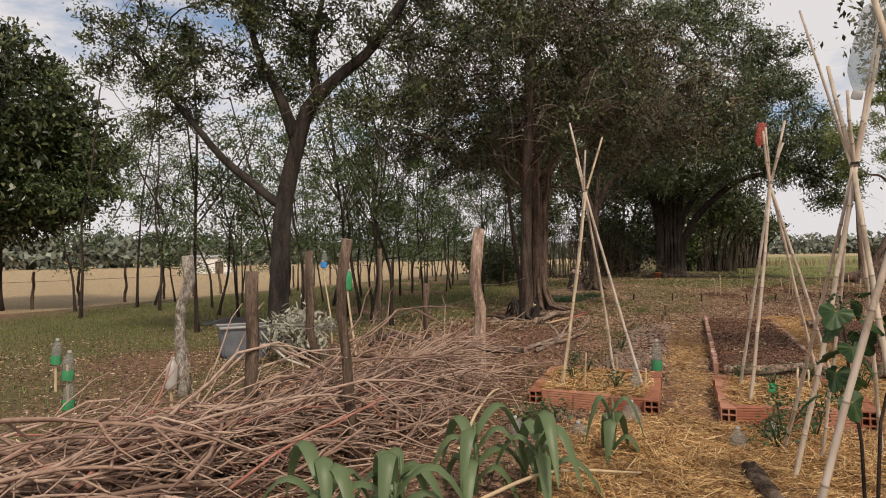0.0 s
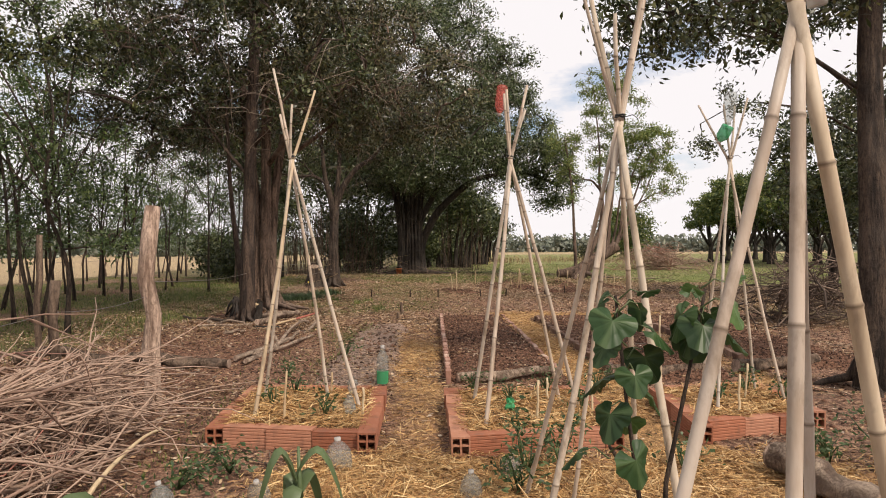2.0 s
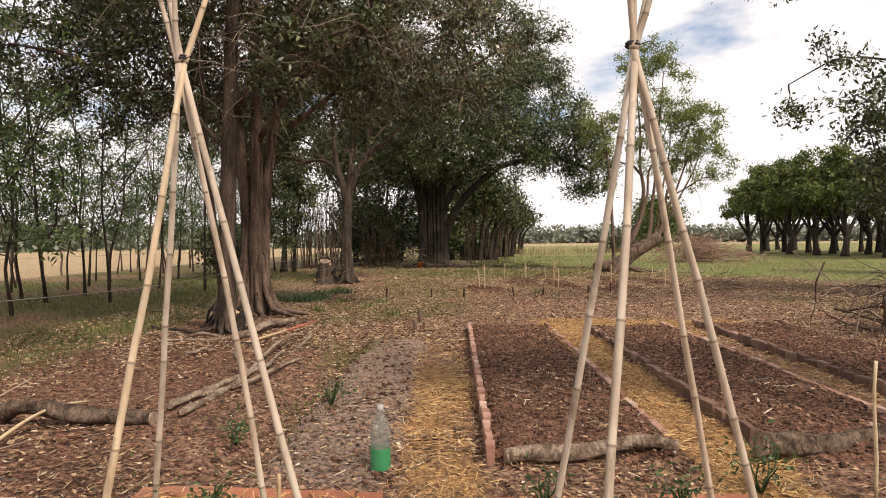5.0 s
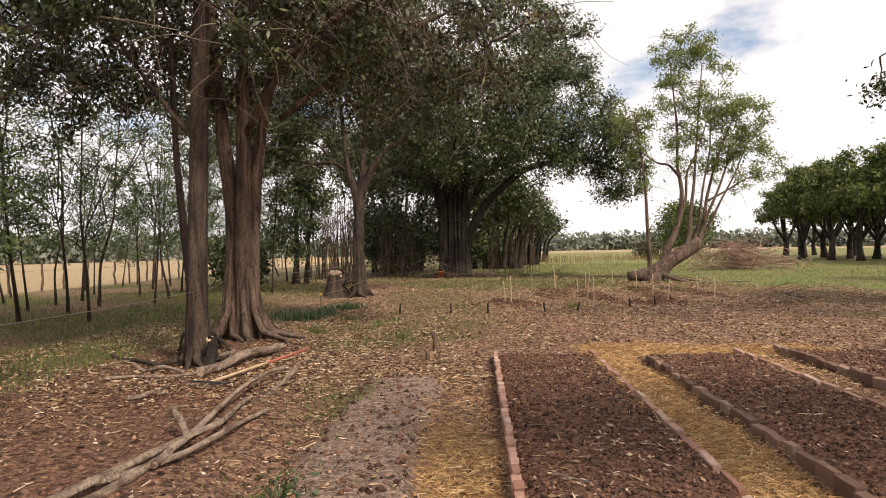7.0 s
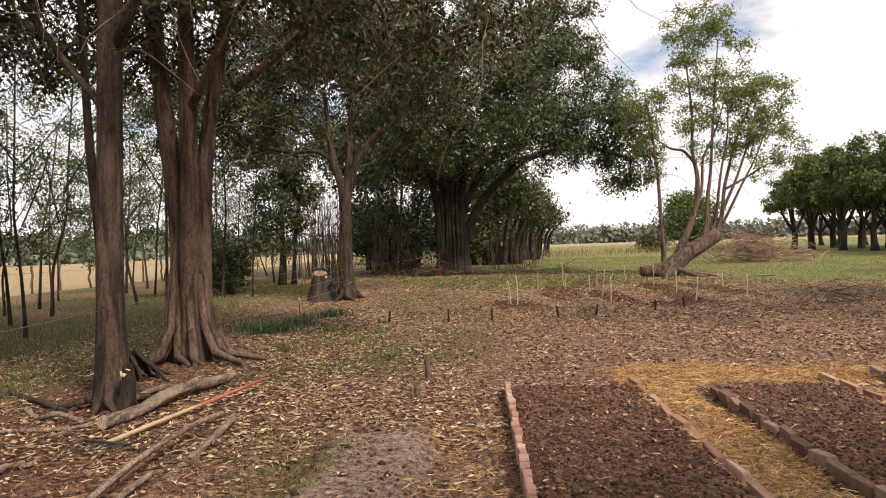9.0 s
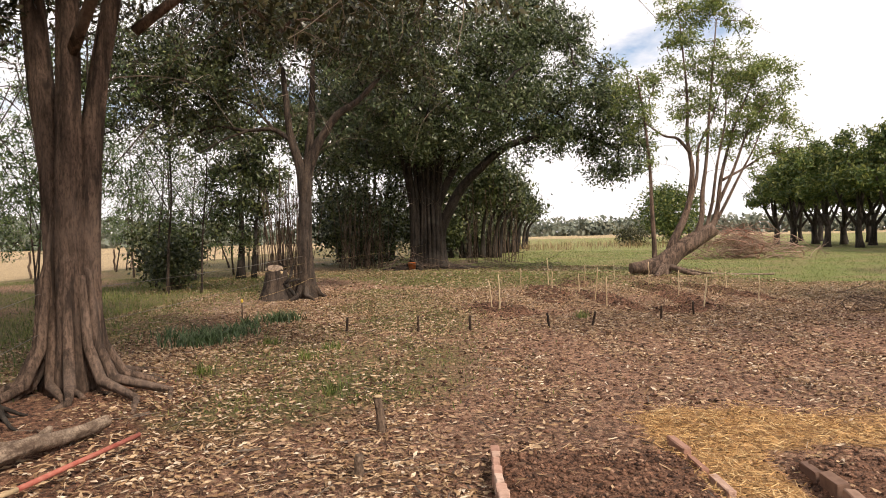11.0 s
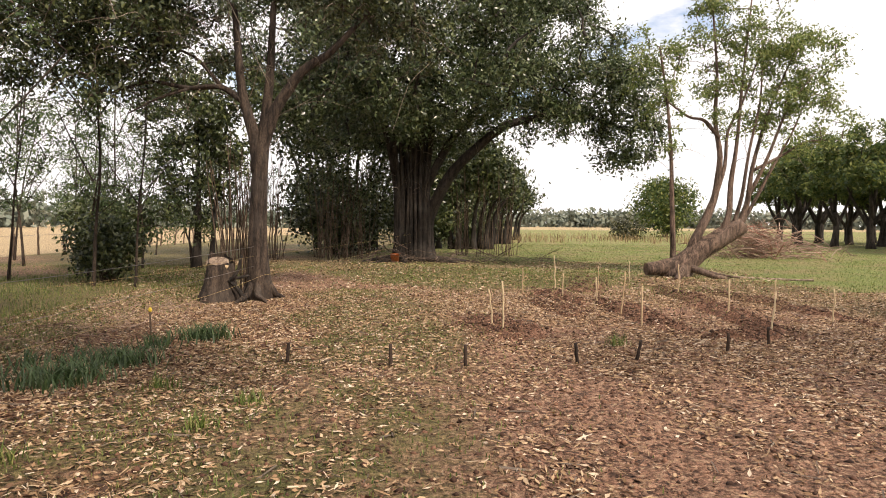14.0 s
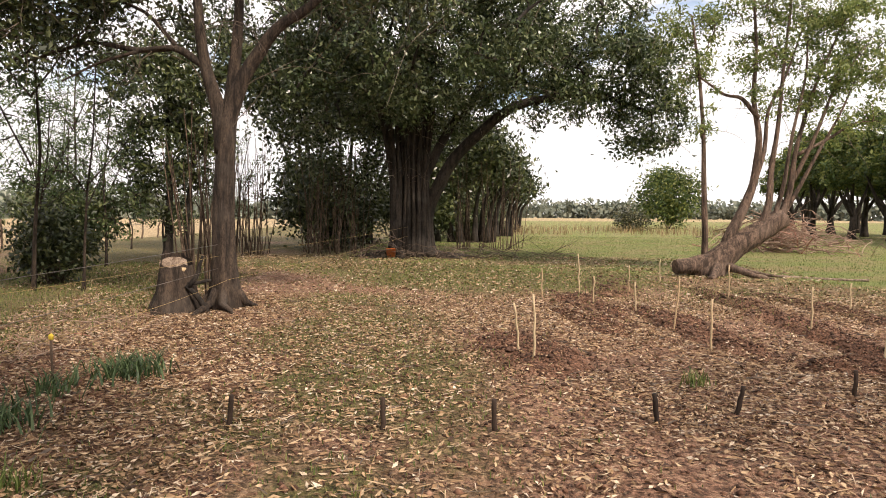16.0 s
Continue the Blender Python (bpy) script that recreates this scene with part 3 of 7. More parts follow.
def tree(name, at, label, stems, blobs, leaf, bark, clumps=160, per=60, spread=0.5, size=(0.13, 0.06), droop=0.3, hollow=0.45, twig=0.02, sides=10, roots=0, group="", flute=0.06, flat=0.0, bare=0):
    """A tree: stems are (points, radius at the foot, radius at the end), relative to the foot; the first ones are the trunk."""
    root = empty(name, at, label, "tree", group)
    trunk, twigs = Tubes(), Tubes()
    nodes = []
    for k, (pts, r0, r1) in enumerate(stems):
        P = np.asarray(pts, float)
        t = np.linspace(0, len(P) - 1, max(6, 4 * (len(P) - 1) + 1))
        Q = np.stack([np.interp(t, np.arange(len(P)), P[:, j]) for j in range(3)], 1)
        sm = Q.copy()
        sm[1:-1] = (Q[:-2] + 2 * Q[1:-1] + Q[2:]) / 4
        R = np.interp(t, [0, len(P) - 1], [r0, r1])
        foot = P[0][2] < 0.1
        if foot:
            sm[0, 2] -= 0.15
            R = R * (1 + 0.55 * np.exp(-np.maximum(sm[:, 2], 0) / 0.28))
        shape = (sm, R, sides if r0 > 0.06 else 6, 0.03, flute if r0 > 0.08 else 0.0)
        if foot:
            trunk.add(*shape)
        else:
            Tubes().add(*shape).part("limb", bark, root)
        nodes.append(sm[len(sm) // 3:])
    for k in range(roots):
        a = 2 * math.pi * k / roots + rnd.uniform(-0.4, 0.4)
        r0 = stems[0][1]
        L = r0 * rnd.uniform(3, 5.5)
        p = [(math.cos(a) * r0 * 0.7, math.sin(a) * r0 * 0.7, 0.3), (math.cos(a) * r0 * 1.6, math.sin(a) * r0 * 1.6, 0.08), (math.cos(a + 0.25) * L * 0.7, math.sin(a + 0.25) * L * 0.7, 0.03), (math.cos(a + 0.3) * L, math.sin(a + 0.3) * L, -0.05)]
        trunk.add(p, (r0 * 0.45, r0 * 0.34, r0 * 0.2, r0 * 0.08), 7, 0.05)
    trunk.part("trunk", bark, root)
    nodes = np.concatenate(nodes)
    pts, C = crown_points(blobs, clumps, per, spread, hollow)
    order = np.argsort(((C[:, None] - nodes[None]) ** 2).sum(2).min(1))
    net = nodes
    for i in order:
        j = ((net - C[i]) ** 2).sum(1).argmin()
        L = np.linalg.norm(C[i] - net[j])
        r = min(0.02 + 0.016 * L, 0.09) * twig / 0.02
        line = bend(net[j], C[i], 0.08 * L, 5, 0.05)
        twigs.add(line, taper(r, 0.3 * twig, 5), 4, cap=False)
        net = np.concatenate([net, line[2:]])
    if bare:
        dead = Tubes()
        for k in range(bare):
            a = net[rnd.randrange(len(net))]
            L = rnd.uniform(0.6, 1.9)
            d = unit(rng.normal(size=3) * np.array([1, 1, 0.6]) - np.array([0, 0, 0.35]))
            e = a + d * L
            if e[2] < 2.2:
                continue
            line = bend(a, e, 0.12 * L, 7, 0.035)
            dead.add(line, taper(0.009, 0.003, 7) * (1.6 if size[0] > 0.2 else 1), 3, cap=False)
            q = line[3] + unit(rng.normal(size=3)) * L * 0.35
            dead.add(bend(line[3], q, 0.03, 4, 0.04), taper(0.006, 0.002, 4), 3, cap=False)
        dead.part("bare_twig_tangle", DEADTWIG, root)["kind"] = "stuff"
    twigs.part("twig_tangle", bark, root)["kind"] = "stuff"
    crown = quads("crown", leaves(pts, *size, droop, flat), leaf, root)
    return root


def feather_tree(name, at, label, h, lean, seed, leaf=None, r=0.036, group=""):
    rs = random.Random(seed)
    lx, ly = lean
    P = [(0, 0, 0), (lx * 0.2 + rs.uniform(-0.1, 0.1), ly * 0.25 + rs.uniform(-0.1, 0.1), h * 0.2), (lx * 0.35 + rs.uniform(-0.16, 0.16), ly * 0.4 + rs.uniform(-0.16, 0.16), h * 0.42), (lx * 0.6 + rs.uniform(-0.2, 0.2), ly * 0.6, h * 0.65), (lx, ly, h)]
    stems = [(P, r, 0.015)]
    for k in range(3):
        z = h * rs.uniform(0.35, 0.6)
        a = rs.uniform(0, 6.28)
        L = rs.uniform(0.7, 1.3)
        stems.append(([(lx * 0.5, ly * 0.5, z), (lx * 0.5 + L * 0.5 * math.cos(a), ly * 0.5 + L * 0.5 * math.sin(a), z + 0.7), (lx * 0.6 + L * math.cos(a), ly * 0.6 + L * math.sin(a), z + 1.5)], r * 0.5, 0.01))
    blobs = [(lx * z + rs.uniform(-0.7, 0.7), ly * z + rs.uniform(-0.7, 0.7), h * z, 0.75, 0.75, 0.55) for z in (0.36, 0.48, 0.57, 0.66, 0.75, 0.85, 0.98)]
    return tree(name, at, label, stems, blobs, leaf or LEAF_FEATHER, BARK_DARK, 27, 70, 0.25, (0.095, 0.038), 0.35, 0.1, 0.01, 7, 0, group)


# leaning tree by the branch heap
tree("acacia_tree", (-5.68, 8.6, 0), "leaning dark-barked tree with sparse feathery leaves beside the branch heap",
     [([(0, 0, 0), (0.1, 0, 2.0), (0.25, 0.08, 2.8), (0.45, 0.15, 3.55), (0.9, 0.3, 4.0), (1.4, 0.45, 4.4), (2.2, 0.6, 5.6)], 0.145, 0.06),
      ([(0.06, 0, 2.1), (-0.75, -0.25, 2.8), (-1.25, -0.4, 3.45), (-2.1, -0.6, 4.5)], 0.07, 0.03),
      ([(0.3, 0.1, 3.1), (0.1, 0, 3.7), (-0.25, -0.1, 4.4), (-0.4, -0.2, 5.4)], 0.1, 0.03),
      ([(0.6, 0.2, 3.7), (0.5, 0.2, 4.4), (0.7, 0.4, 5.6)], 0.08, 0.03)],
     [(-1.9, -0.6, 4.6, 1.0, 0.9, 0.8), (-1.0, -0.3, 5.2, 1.2, 1.1, 0.9), (0.4, 0.2, 5.4, 1.3, 1.2, 1.0), (1.8, 0.5, 5.2, 1.2, 1.2, 0.9), (-1.6, -0.4, 3.6, 0.6, 0.6, 0.4), (0.0, 0.1, 6.4, 2.2, 1.6, 0.9), (0.9, 0.3, 3.6, 0.5, 0.5, 0.5), (-1.6, -0.5, 3.9, 0.9, 0.9, 0.6), (0.3, 0.1, 4.5, 1.2, 1.0, 0.8), (1.4, 0.4, 3.7, 0.8, 0.7, 0.5), (-0.6, -0.2, 4.4, 1.1, 0.9, 0.6), (2.6, 0.7, 4.6, 1.2, 1.0, 0.9)],
     LEAF_DARK, BARK_BLACK, 230, 200, 0.21, (0.075, 0.03), 0.4, 0.15, 0.016, 12, 5, bare=40)

# round tree at the field's edge
tree("field_tree", (-17.6, 13.1, 0), "round dense evergreen tree at the edge of the dry field",
     [([(0, 0, 0), (0.1, 0, 1.6), (0.0, 0.2, 3.0)], 0.2, 0.12), ([(0.05, 0, 1.6), (1.2, 0.4, 3.2), (2.0, 0.6, 4.6)], 0.12, 0.04), ([(0.05, 0, 1.5), (-1.2, 0, 3.0), (-1.8, 0, 4.2)], 0.12, 0.04)],
     [(0, 0, 5.3, 2.7, 2.7, 2.2), (1.2, 0.4, 3.9, 2.0, 2.2, 1.7), (-1.2, 0, 3.7, 2.0, 2.2, 1.6), (0.5, 0, 2.7, 1.8, 1.8, 0.9)],
     LEAF_DARK, BARK_DARK, 430, 95, 0.42, (0.2, 0.09), 0.3, 0.5, 0.02, 10)

# the two tall trunks with fluted roots
# The last two crown blobs are unseen, added to shade the ground below.
tree("tall_tree", (-3.03, 13.58, 0), "tall tree with a straight reddish-brown trunk and dark crown",
     [([(-0.03, 0, 0), (-0.02, 0, 1.2), (0.02, 0.05, 3.0), (0.1, 0.1, 5.5)], 0.118, 0.09), ([(0.05, 0.0, 2.5), (-0.5, 0.2, 3.1), (-1.3, 0.3, 4.2)], 0.04, 0.02), ([(0.08, 0.05, 3.1), (0.6, -0.3, 3.7), (1.3, -0.5, 4.6)], 0.045, 0.02), ([(-0.1, 0.25, 0), (-0.35, 0.5, 1.3), (-0.5, 0.6, 2.4), (-0.6, 0.7, 4.0)], 0.06, 0.03)],
     [(0, 0.4, 4.7, 2.6, 2.2, 1.4), (-2.3, 0.6, 4.2, 1.9, 1.9, 1.3), (1.2, -0.1, 4.3, 1.6, 1.6, 1.0), (-1.5, -0.3, 5.4, 2.2, 2.0, 1.2), (-3.4, 1.2, 3.7, 1.4, 1.5, 1.1), (-1.0, 1.6, 3.7, 1.3, 1.2, 0.7), (-0.5, -0.5, 7.4, 3.2, 3.4, 1.6), (0.5, -2.4, 6.8, 2.2, 2.0, 1.0)],
     LEAF_DARK, BARK_RED, 200, 120, 0.24, (0.095, 0.042), 0.6, 0.3, 0.018, 16, 6, flute=0.08, bare=420)
# Its highest crown blob lies above the view and is added for shade.
tree("fluted_tree", (-3.48, 15.92, 0), "thick tree of several fused reddish stems with spreading roots",
     [([(0.08, -0.02, 0), (0.06, 0, 0.9), (0.02, 0.02, 1.9), (-0.1, 0.05, 2.8), (-0.36, 0.2, 5.0)], 0.15, 0.09), ([(0.17, -0.05, 0), (0.18, -0.07, 1.2), (0.2, -0.07, 2.2), (0.2, 0.0, 3.6), (0.2, 0, 5.6)], 0.13, 0.08), ([(0.25, 0.06, 0), (0.27, 0.05, 1.2), (0.32, 0.05, 2.1), (0.42, 0.12, 3.0), (0.7, 0.3, 4.8)], 0.12, 0.07), ([(0.7, 0.2, 3.3), (2.2, 0.2, 4.4), (3.6, 0, 4.9)], 0.05, 0.02), ([(0.2, 0, 3.0), (1.2, -0.9, 4.0), (2.6, -1.6, 4.6)], 0.06, 0.02)],
     [(0, 0, 5.8, 3.0, 2.8, 1.8), (2.4, 0.2, 5.0, 2.0, 2.0, 1.4), (-2.4, 0.4, 4.9, 2.0, 2.0, 1.4), (1.2, -1.4, 5.0, 1.8, 1.6, 1.1), (3.9, 0.4, 4.5, 1.2, 1.4, 0.9), (0.6, 0.2, 7.6, 2.6, 2.4, 1.5), (-1.2, 0.8, 4.2, 1.6, 1.4, 0.9), (1.4, 0.9, 4.2, 1.5, 1.4, 0.9), (0.2, 0.4, 9.2, 3.2, 3.0, 1.6)],
     LEAF_OLIVE, BARK_TAN, 470, 160, 0.32, (0.1, 0.042), 0.6, 0.35, 0.018, 18, 9, flute=0.12, bare=750)

ribs = bpy.data.objects["fluted_tree"]
for k in range(7):
    a = -2.6 + 0.66 * k + rnd.uniform(-0.3, 0.3)
    c, s = math.cos(a), math.sin(a)
    e = rnd.uniform(0.6, 1.0)
    far = e * rnd.uniform(1.1, 1.7)
    Tubes().add([(0.14 + far * math.cos(a - 0.3), far * math.sin(a - 0.3), -0.04), (0.14 + e * c, e * s, 0.02), (0.14 + 0.42 * c, 0.42 * s, 0.12), (0.13 + 0.26 * c, 0.26 * s, 0.42), (0.12 + 0.19 * c + rnd.uniform(-0.03, 0.03), 0.18 * s, 0.7 + 0.4 * e), (0.12 + 0.12 * c, 0.11 * s, 1.0 + 0.9 * rnd.random())], [0.016, 0.032, 0.052, 0.05, 0.036, 0.015], 7, 0.1).part("root", BARK_TAN, ribs)

# forked tree with the sawn stump beside it
tree("forked_tree", (-3.15, 25.1, 0), "forked dark-barked tree beside a sawn stump",
     [([(0, 0, 0), (-0.02, 0, 1.2), (0.02, 0, 2.2), (0.06, 0, 2.8), (0.3, 0, 3.45), (0.8, -0.1, 4.1), (1.3, -0.1, 4.4), (2.0, 0, 5.2)], 0.185, 0.04), ([(0.0, 0, 2.3), (-0.06, 0, 2.9), (-0.3, 0, 3.7), (-0.45, 0.1, 5.2)], 0.14, 0.05), ([(0.03, 0.05, 2.4), (0.06, 0.1, 3.0), (0.15, 0.2, 4.0), (0.2, 0.3, 5.4)], 0.13, 0.05), ([(-0.26, 0, 3.55), (-0.7, 0.1, 3.85), (-1.3, 0.15, 3.8), (-2.0, 0.2, 3.95), (-2.8, 0.2, 3.7)], 0.065, 0.02), ([(-1.3, 0.15, 3.8), (-1.8, 0, 3.6), (-2.3, -0.1, 3.3)], 0.03, 0.012), ([(-0.7, 0.1, 3.85), (-1.2, 0.2, 4.4), (-2.0, 0.3, 4.7)], 0.04, 0.015)],
     [(0, 0.3, 7.0, 2.8, 2.4, 1.5), (-2.1, 0.2, 4.9, 1.3, 1.3, 0.7), (2.0, 0.2, 6.0, 1.6, 1.6, 1.0), (-2.8, 0.3, 3.9, 0.8, 0.8, 0.45), (-1.5, 0.4, 4.5, 0.9, 0.8, 0.4), (-3.6, 0.3, 4.3, 0.9, 0.9, 0.5), (-1.5, 0.8, 5.4, 1.1, 1.0, 0.5), (2.6, 0.8, 4.9, 0.8, 1.0, 0.5), (-3.4, 0.4, 5.3, 1.7, 1.5, 1.0), (-5.0, 0.4, 5.0, 1.5, 1.5, 1.1), (-2.6, 1.0, 6.4, 2.0, 1.6, 1.0)],
     LEAF_DARK, BARK_DARK, 430, 120, 0.33, (0.115, 0.048), 0.55, 0.2, 0.018, 14, 6, bare=620)

# the great tree that arches over the grass
STEMS = [([(0, 0, 0), (0, 0, 2.2), (0.1, 0, 4.5), (0.2, 0, 9.0)], 0.46, 0.22),
         ([(0.5, -0.2, 0), (0.5, -0.2, 1.6), (1.4, -0.6, 3.3), (3.2, -1.2, 4.9), (5.6, -1.6, 5.3), (7.6, -1.6, 4.6)], 0.27, 0.06),
         ([(0.35, -0.3, 0), (0.3, -0.3, 2.4), (1.2, -0.3, 4.2), (3.0, -0.5, 6.6)], 0.24, 0.07),
         ([(-0.45, 0, 0), (-0.5, 0, 2.6), (-1.0, 0, 5.0), (-3.0, 0, 8.4)], 0.24, 0.1)]
for k in range(16):
    a, r = rnd.uniform(0, 6.28), rnd.uniform(0.3, 0.72)
    x, y = r * math.cos(a), 0.8 * r * math.sin(a)
    STEMS.append(([(x, y, 0), (x * 0.85, y * 0.85, 1.6), (x * 0.85, y, 3.4), (x * 1.15, y * 1.3, 6.2)], rnd.uniform(0.07, 0.14), 0.05))
for k in range(9):
    a = 0.3 * k - 1.2 + rnd.uniform(-0.14, 0.14)
    STEMS.append(([(0.6 * math.sin(a), -0.6, 0), (0.58 * math.sin(a), -0.5, 1.4), (0.58 * math.sin(a) + rnd.uniform(-0.1, 0.1), -0.4, 3.0), (0.9 * math.sin(a), -0.7, 5.6)], rnd.uniform(0.05, 0.13), 0.04))
tree("great_fig_tree", (-0.84, 38.0, 0), "huge dark evergreen tree with many stems and an arching limb", STEMS,
     [(0, 0.5, 10, 5.6, 5.5, 6.0), (4.4, 0, 7.6, 3.0, 3.6, 2.6), (6.0, -1.4, 6.0, 2.2, 2.6, 1.0), (-4.2, 0.6, 9.5, 3.0, 3.6, 4.2), (0.5, -3.4, 7.0, 4.2, 2.4, 2.6), (-3.4, -2.0, 5.2, 2.2, 2.2, 1.5), (7.3, -1.5, 4.4, 1.4, 1.5, 1.0), (4.6, -1.6, 4.6, 1.0, 1.0, 0.45), (2.2, -2.0, 5.2, 1.6, 1.4, 0.8), (5.2, 0.5, 10.5, 1.6, 2.4, 2.0), (-0.5, 2.6, 5.4, 3.4, 1.0, 2.6), (-2.4, 1.2, 3.4, 1.6, 1.0, 1.6), (0.0, -1.6, 5.4, 1.8, 0.9, 1.2), (5.6, -1.2, 6.2, 2.0, 1.6, 1.2), (6.9, -1.4, 5.3, 1.3, 1.3, 0.9), (7.9, -1.6, 4.3, 0.8, 0.9, 0.7), (5.8, -1.6, 4.9, 1.5, 1.0, 0.4)],
     LEAF_GREAT, BARK_BLACK, 1020, 165, 0.5, (0.165, 0.075), 0.45, 0.62, 0.03, 14, 10, flute=0.1, bare=900)
for k, (x, y, h) in enumerate(((1.6, 50, 5.8), (-4.5, 47, 10.0), (3.6, 60, 5.6), (5.6, 72, 5.4))):
    tree("thicket_tree", (x, y, 0), "dark tree in the thicket behind the great fig tree",
         [([(dx, dy, 0), (dx * 1.2, dy, 2.0), (dx * 2.2, dy * 2, h * 0.6)], 0.16, 0.05) for dx, dy in ((0, 0), (0.7, 0.3), (-0.8, -0.2), (1.3, 0), (-1.5, 0.4), (0.35, -0.5), (-0.4, -0.6), (1.0, -0.4))],
         [(-0.4, 0, h * 0.78, 2.3, 2.4, h * 0.2), (1.3, -0.8, h * 0.62, 1.4, 1.6, h * 0.14), (-1.8, -0.6, h * 0.6, 1.8, 1.8, h * 0.17), (0.6, -0.4, h * 0.98, 1.0, 1.2, h * 0.1), (-1.6, 0, h * 0.3, 1.2, 1.2, h * 0.12)],
         LEAF_DARK, BARK_BLACK, 170, 70, 0.7, (0.28, 0.14), 0.3, 0.5, 0.03, 8, group="thicket trees")

# leaning bright tree on the lawn
tree("leaning_tree", (6.75, 31.4, 0), "leaning light-green tree with thick sprawling base on the grass",
     [([(-0.15, 0, 0), (0.1, 0, 0.34), (0.5, 0, 0.7), (1.1, 0, 1.05), (1.66, 0, 1.42)], 0.3, 0.24),
      ([(1.58, 0, 1.36), (1.83, 0.05, 2.05), (1.93, 0.1, 2.95), (2.34, 0.2, 4.4), (3.0, 0.2, 6.0)], 0.09, 0.02),
      ([(0.1, 0.05, 0.3), (0.38, 0.05, 0.95), (0.7, 0.05, 1.6), (0.95, 0.1, 2.2), (1.07, 0.1, 3.3), (0.92, 0.2, 4.3), (0.98, 0.2, 5.5), (0.7, 0.2, 8.4)], 0.15, 0.018),
      ([(1.1, 0, 1.15), (1.3, 0, 1.7), (1.36, 0.1, 2.6), (1.5, 0.1, 3.5), (1.66, 0.2, 5.3), (1.9, 0.2, 8.0)], 0.1, 0.018),
      ([(0.95, 0.1, 2.2), (1.2, 0.1, 3.0), (1.25, 0.15, 4.0), (1.7, 0.2, 4.8), (2.2, 0.2, 6.4)], 0.065, 0.015),
      ([(1.4, 0, 1.3), (1.6, -0.1, 2.2), (1.75, -0.1, 3.4), (2.05, -0.1, 4.8), (2.1, 0, 6.2)], 0.06, 0.015),
      ([(1.62, 0, 1.4), (2.1, 0.1, 2.2), (2.5, 0.1, 3.0), (3.0, 0.1, 3.9), (3.4, 0.1, 4.9)], 0.06, 0.015),
      ([(1.02, 0.1, 3.8), (0.6, 0.1, 4.3), (0.2, 0.15, 4.35), (-0.4, 0.2, 4.8)], 0.06, 0.02),
      ([(1.93, 0.1, 2.9), (2.7, 0.1, 3.3), (3.4, 0.1, 3.75), (4.2, 0.1, 3.75)], 0.05, 0.015),
      ([(1.86, 0.1, 2.2), (2.3, 0.0, 3.2), (2.8, 0.0, 4.6), (3.6, 0.1, 5.6)], 0.06, 0.015),
      ([(-0.12, 0.3, 0), (-0.11, 0.3, 0.8), (-0.18, 0.3, 2.2), (-0.22, 0.3, 3.4), (-0.38, 0.3, 5.0), (-0.6, 0.3, 6.3)], 0.085, 0.025),
      ([(0.25, 0.0, 0.35), (-0.3, -0.05, 0.27), (-0.65, -0.1, 0.22), (-1.0, -0.15, 0.2)], 0.24, 0.17),
      ([(0.2, -0.15, 0.25), (0.35, -0.5, 0.18), (0.6, -0.85, 0.06), (1.0, -1.0, -0.02)], 0.11, 0.04), ([(0.0, -0.2, 0.22), (-0.2, -0.6, 0.12), (-0.5, -1.1, -0.02)], 0.15, 0.06), ([(0.3, -0.1, 0.25), (0.9, -0.4, 0.08), (1.6, -0.9, -0.02)], 0.06, 0.02)],
     [(0.9, 0.2, 8.6, 1.0, 1.0, 0.9), (2.0, 0.2, 8.2, 1.0, 1.0, 0.9), (1.1, 0.2, 6.9, 1.2, 1.1, 0.8), (2.4, 0.2, 6.7, 1.0, 1.0, 0.8), (3.2, 0.2, 5.9, 1.1, 1.2, 0.8), (3.9, 0.2, 5.2, 0.8, 0.9, 0.7), (-0.5, 0.3, 5.6, 0.9, 0.9, 0.9), (-1.1, 0.3, 6.3, 0.5, 0.6, 0.6), (-0.4, 0.3, 4.4, 0.55, 0.6, 0.6), (-0.4, 0.3, 3.6, 0.4, 0.5, 0.4), (0.9, 0.2, 5.4, 0.8, 0.9, 0.7), (2.3, 0.2, 5.0, 0.9, 0.9, 0.7), (2.9, 0.1, 4.3, 0.7, 0.8, 0.5), (4.2, 0.2, 4.0, 0.7, 0.8, 0.4), (3.4, 0.2, 4.9, 0.7, 0.8, 0.6), (1.7, 0.2, 5.9, 0.9, 0.9, 0.7), (1.2, 0.2, 4.3, 0.5, 0.6, 0.4), (2.1, 0.1, 3.9, 0.45, 0.5, 0.35), (3.0, 0.2, 3.5, 0.5, 0.5, 0.3)],
     LEAF_BRIGHT, BARK_TAN, 215, 110, 0.27, (0.12, 0.048), 0.4, 0.1, 0.014, 12, 0, bare=60)

# tree close to the cane tents
tree("garden_tree", (4.1, 7.43, 0), "dark-barked garden tree with sparse overhanging foliage",
     [([(0, 0, 0), (-0.02, 0, 1.6), (-0.05, 0, 3.0), (0.1, 0.1, 4.6)], 0.13, 0.08), ([(-0.04, 0, 2.6), (-0.9, 0.2, 3.3), (-1.9, 0.4, 3.5)], 0.02, 0.008), ([(-0.04, 0, 2.8), (0.8, 0.2, 3.6), (1.6, 0.4, 4.2)], 0.06, 0.02)],
     [(-1.2, 0.4, 3.6, 1.1, 1.1, 0.6), (0.1, 0.3, 4.3, 1.4, 1.4, 0.9), (1.5, 0.4, 4.2, 1.2, 1.2, 0.9), (-1.95, 0.4, 3.35, 0.4, 0.5, 0.3), (1.2, 0.6, 2.6, 0.9, 0.9, 0.7)],
     LEAF_DARK, BARK_DARK, 330, 60, 0.26, (0.085, 0.035), 0.45, 0.1, 0.012, 12, 5)
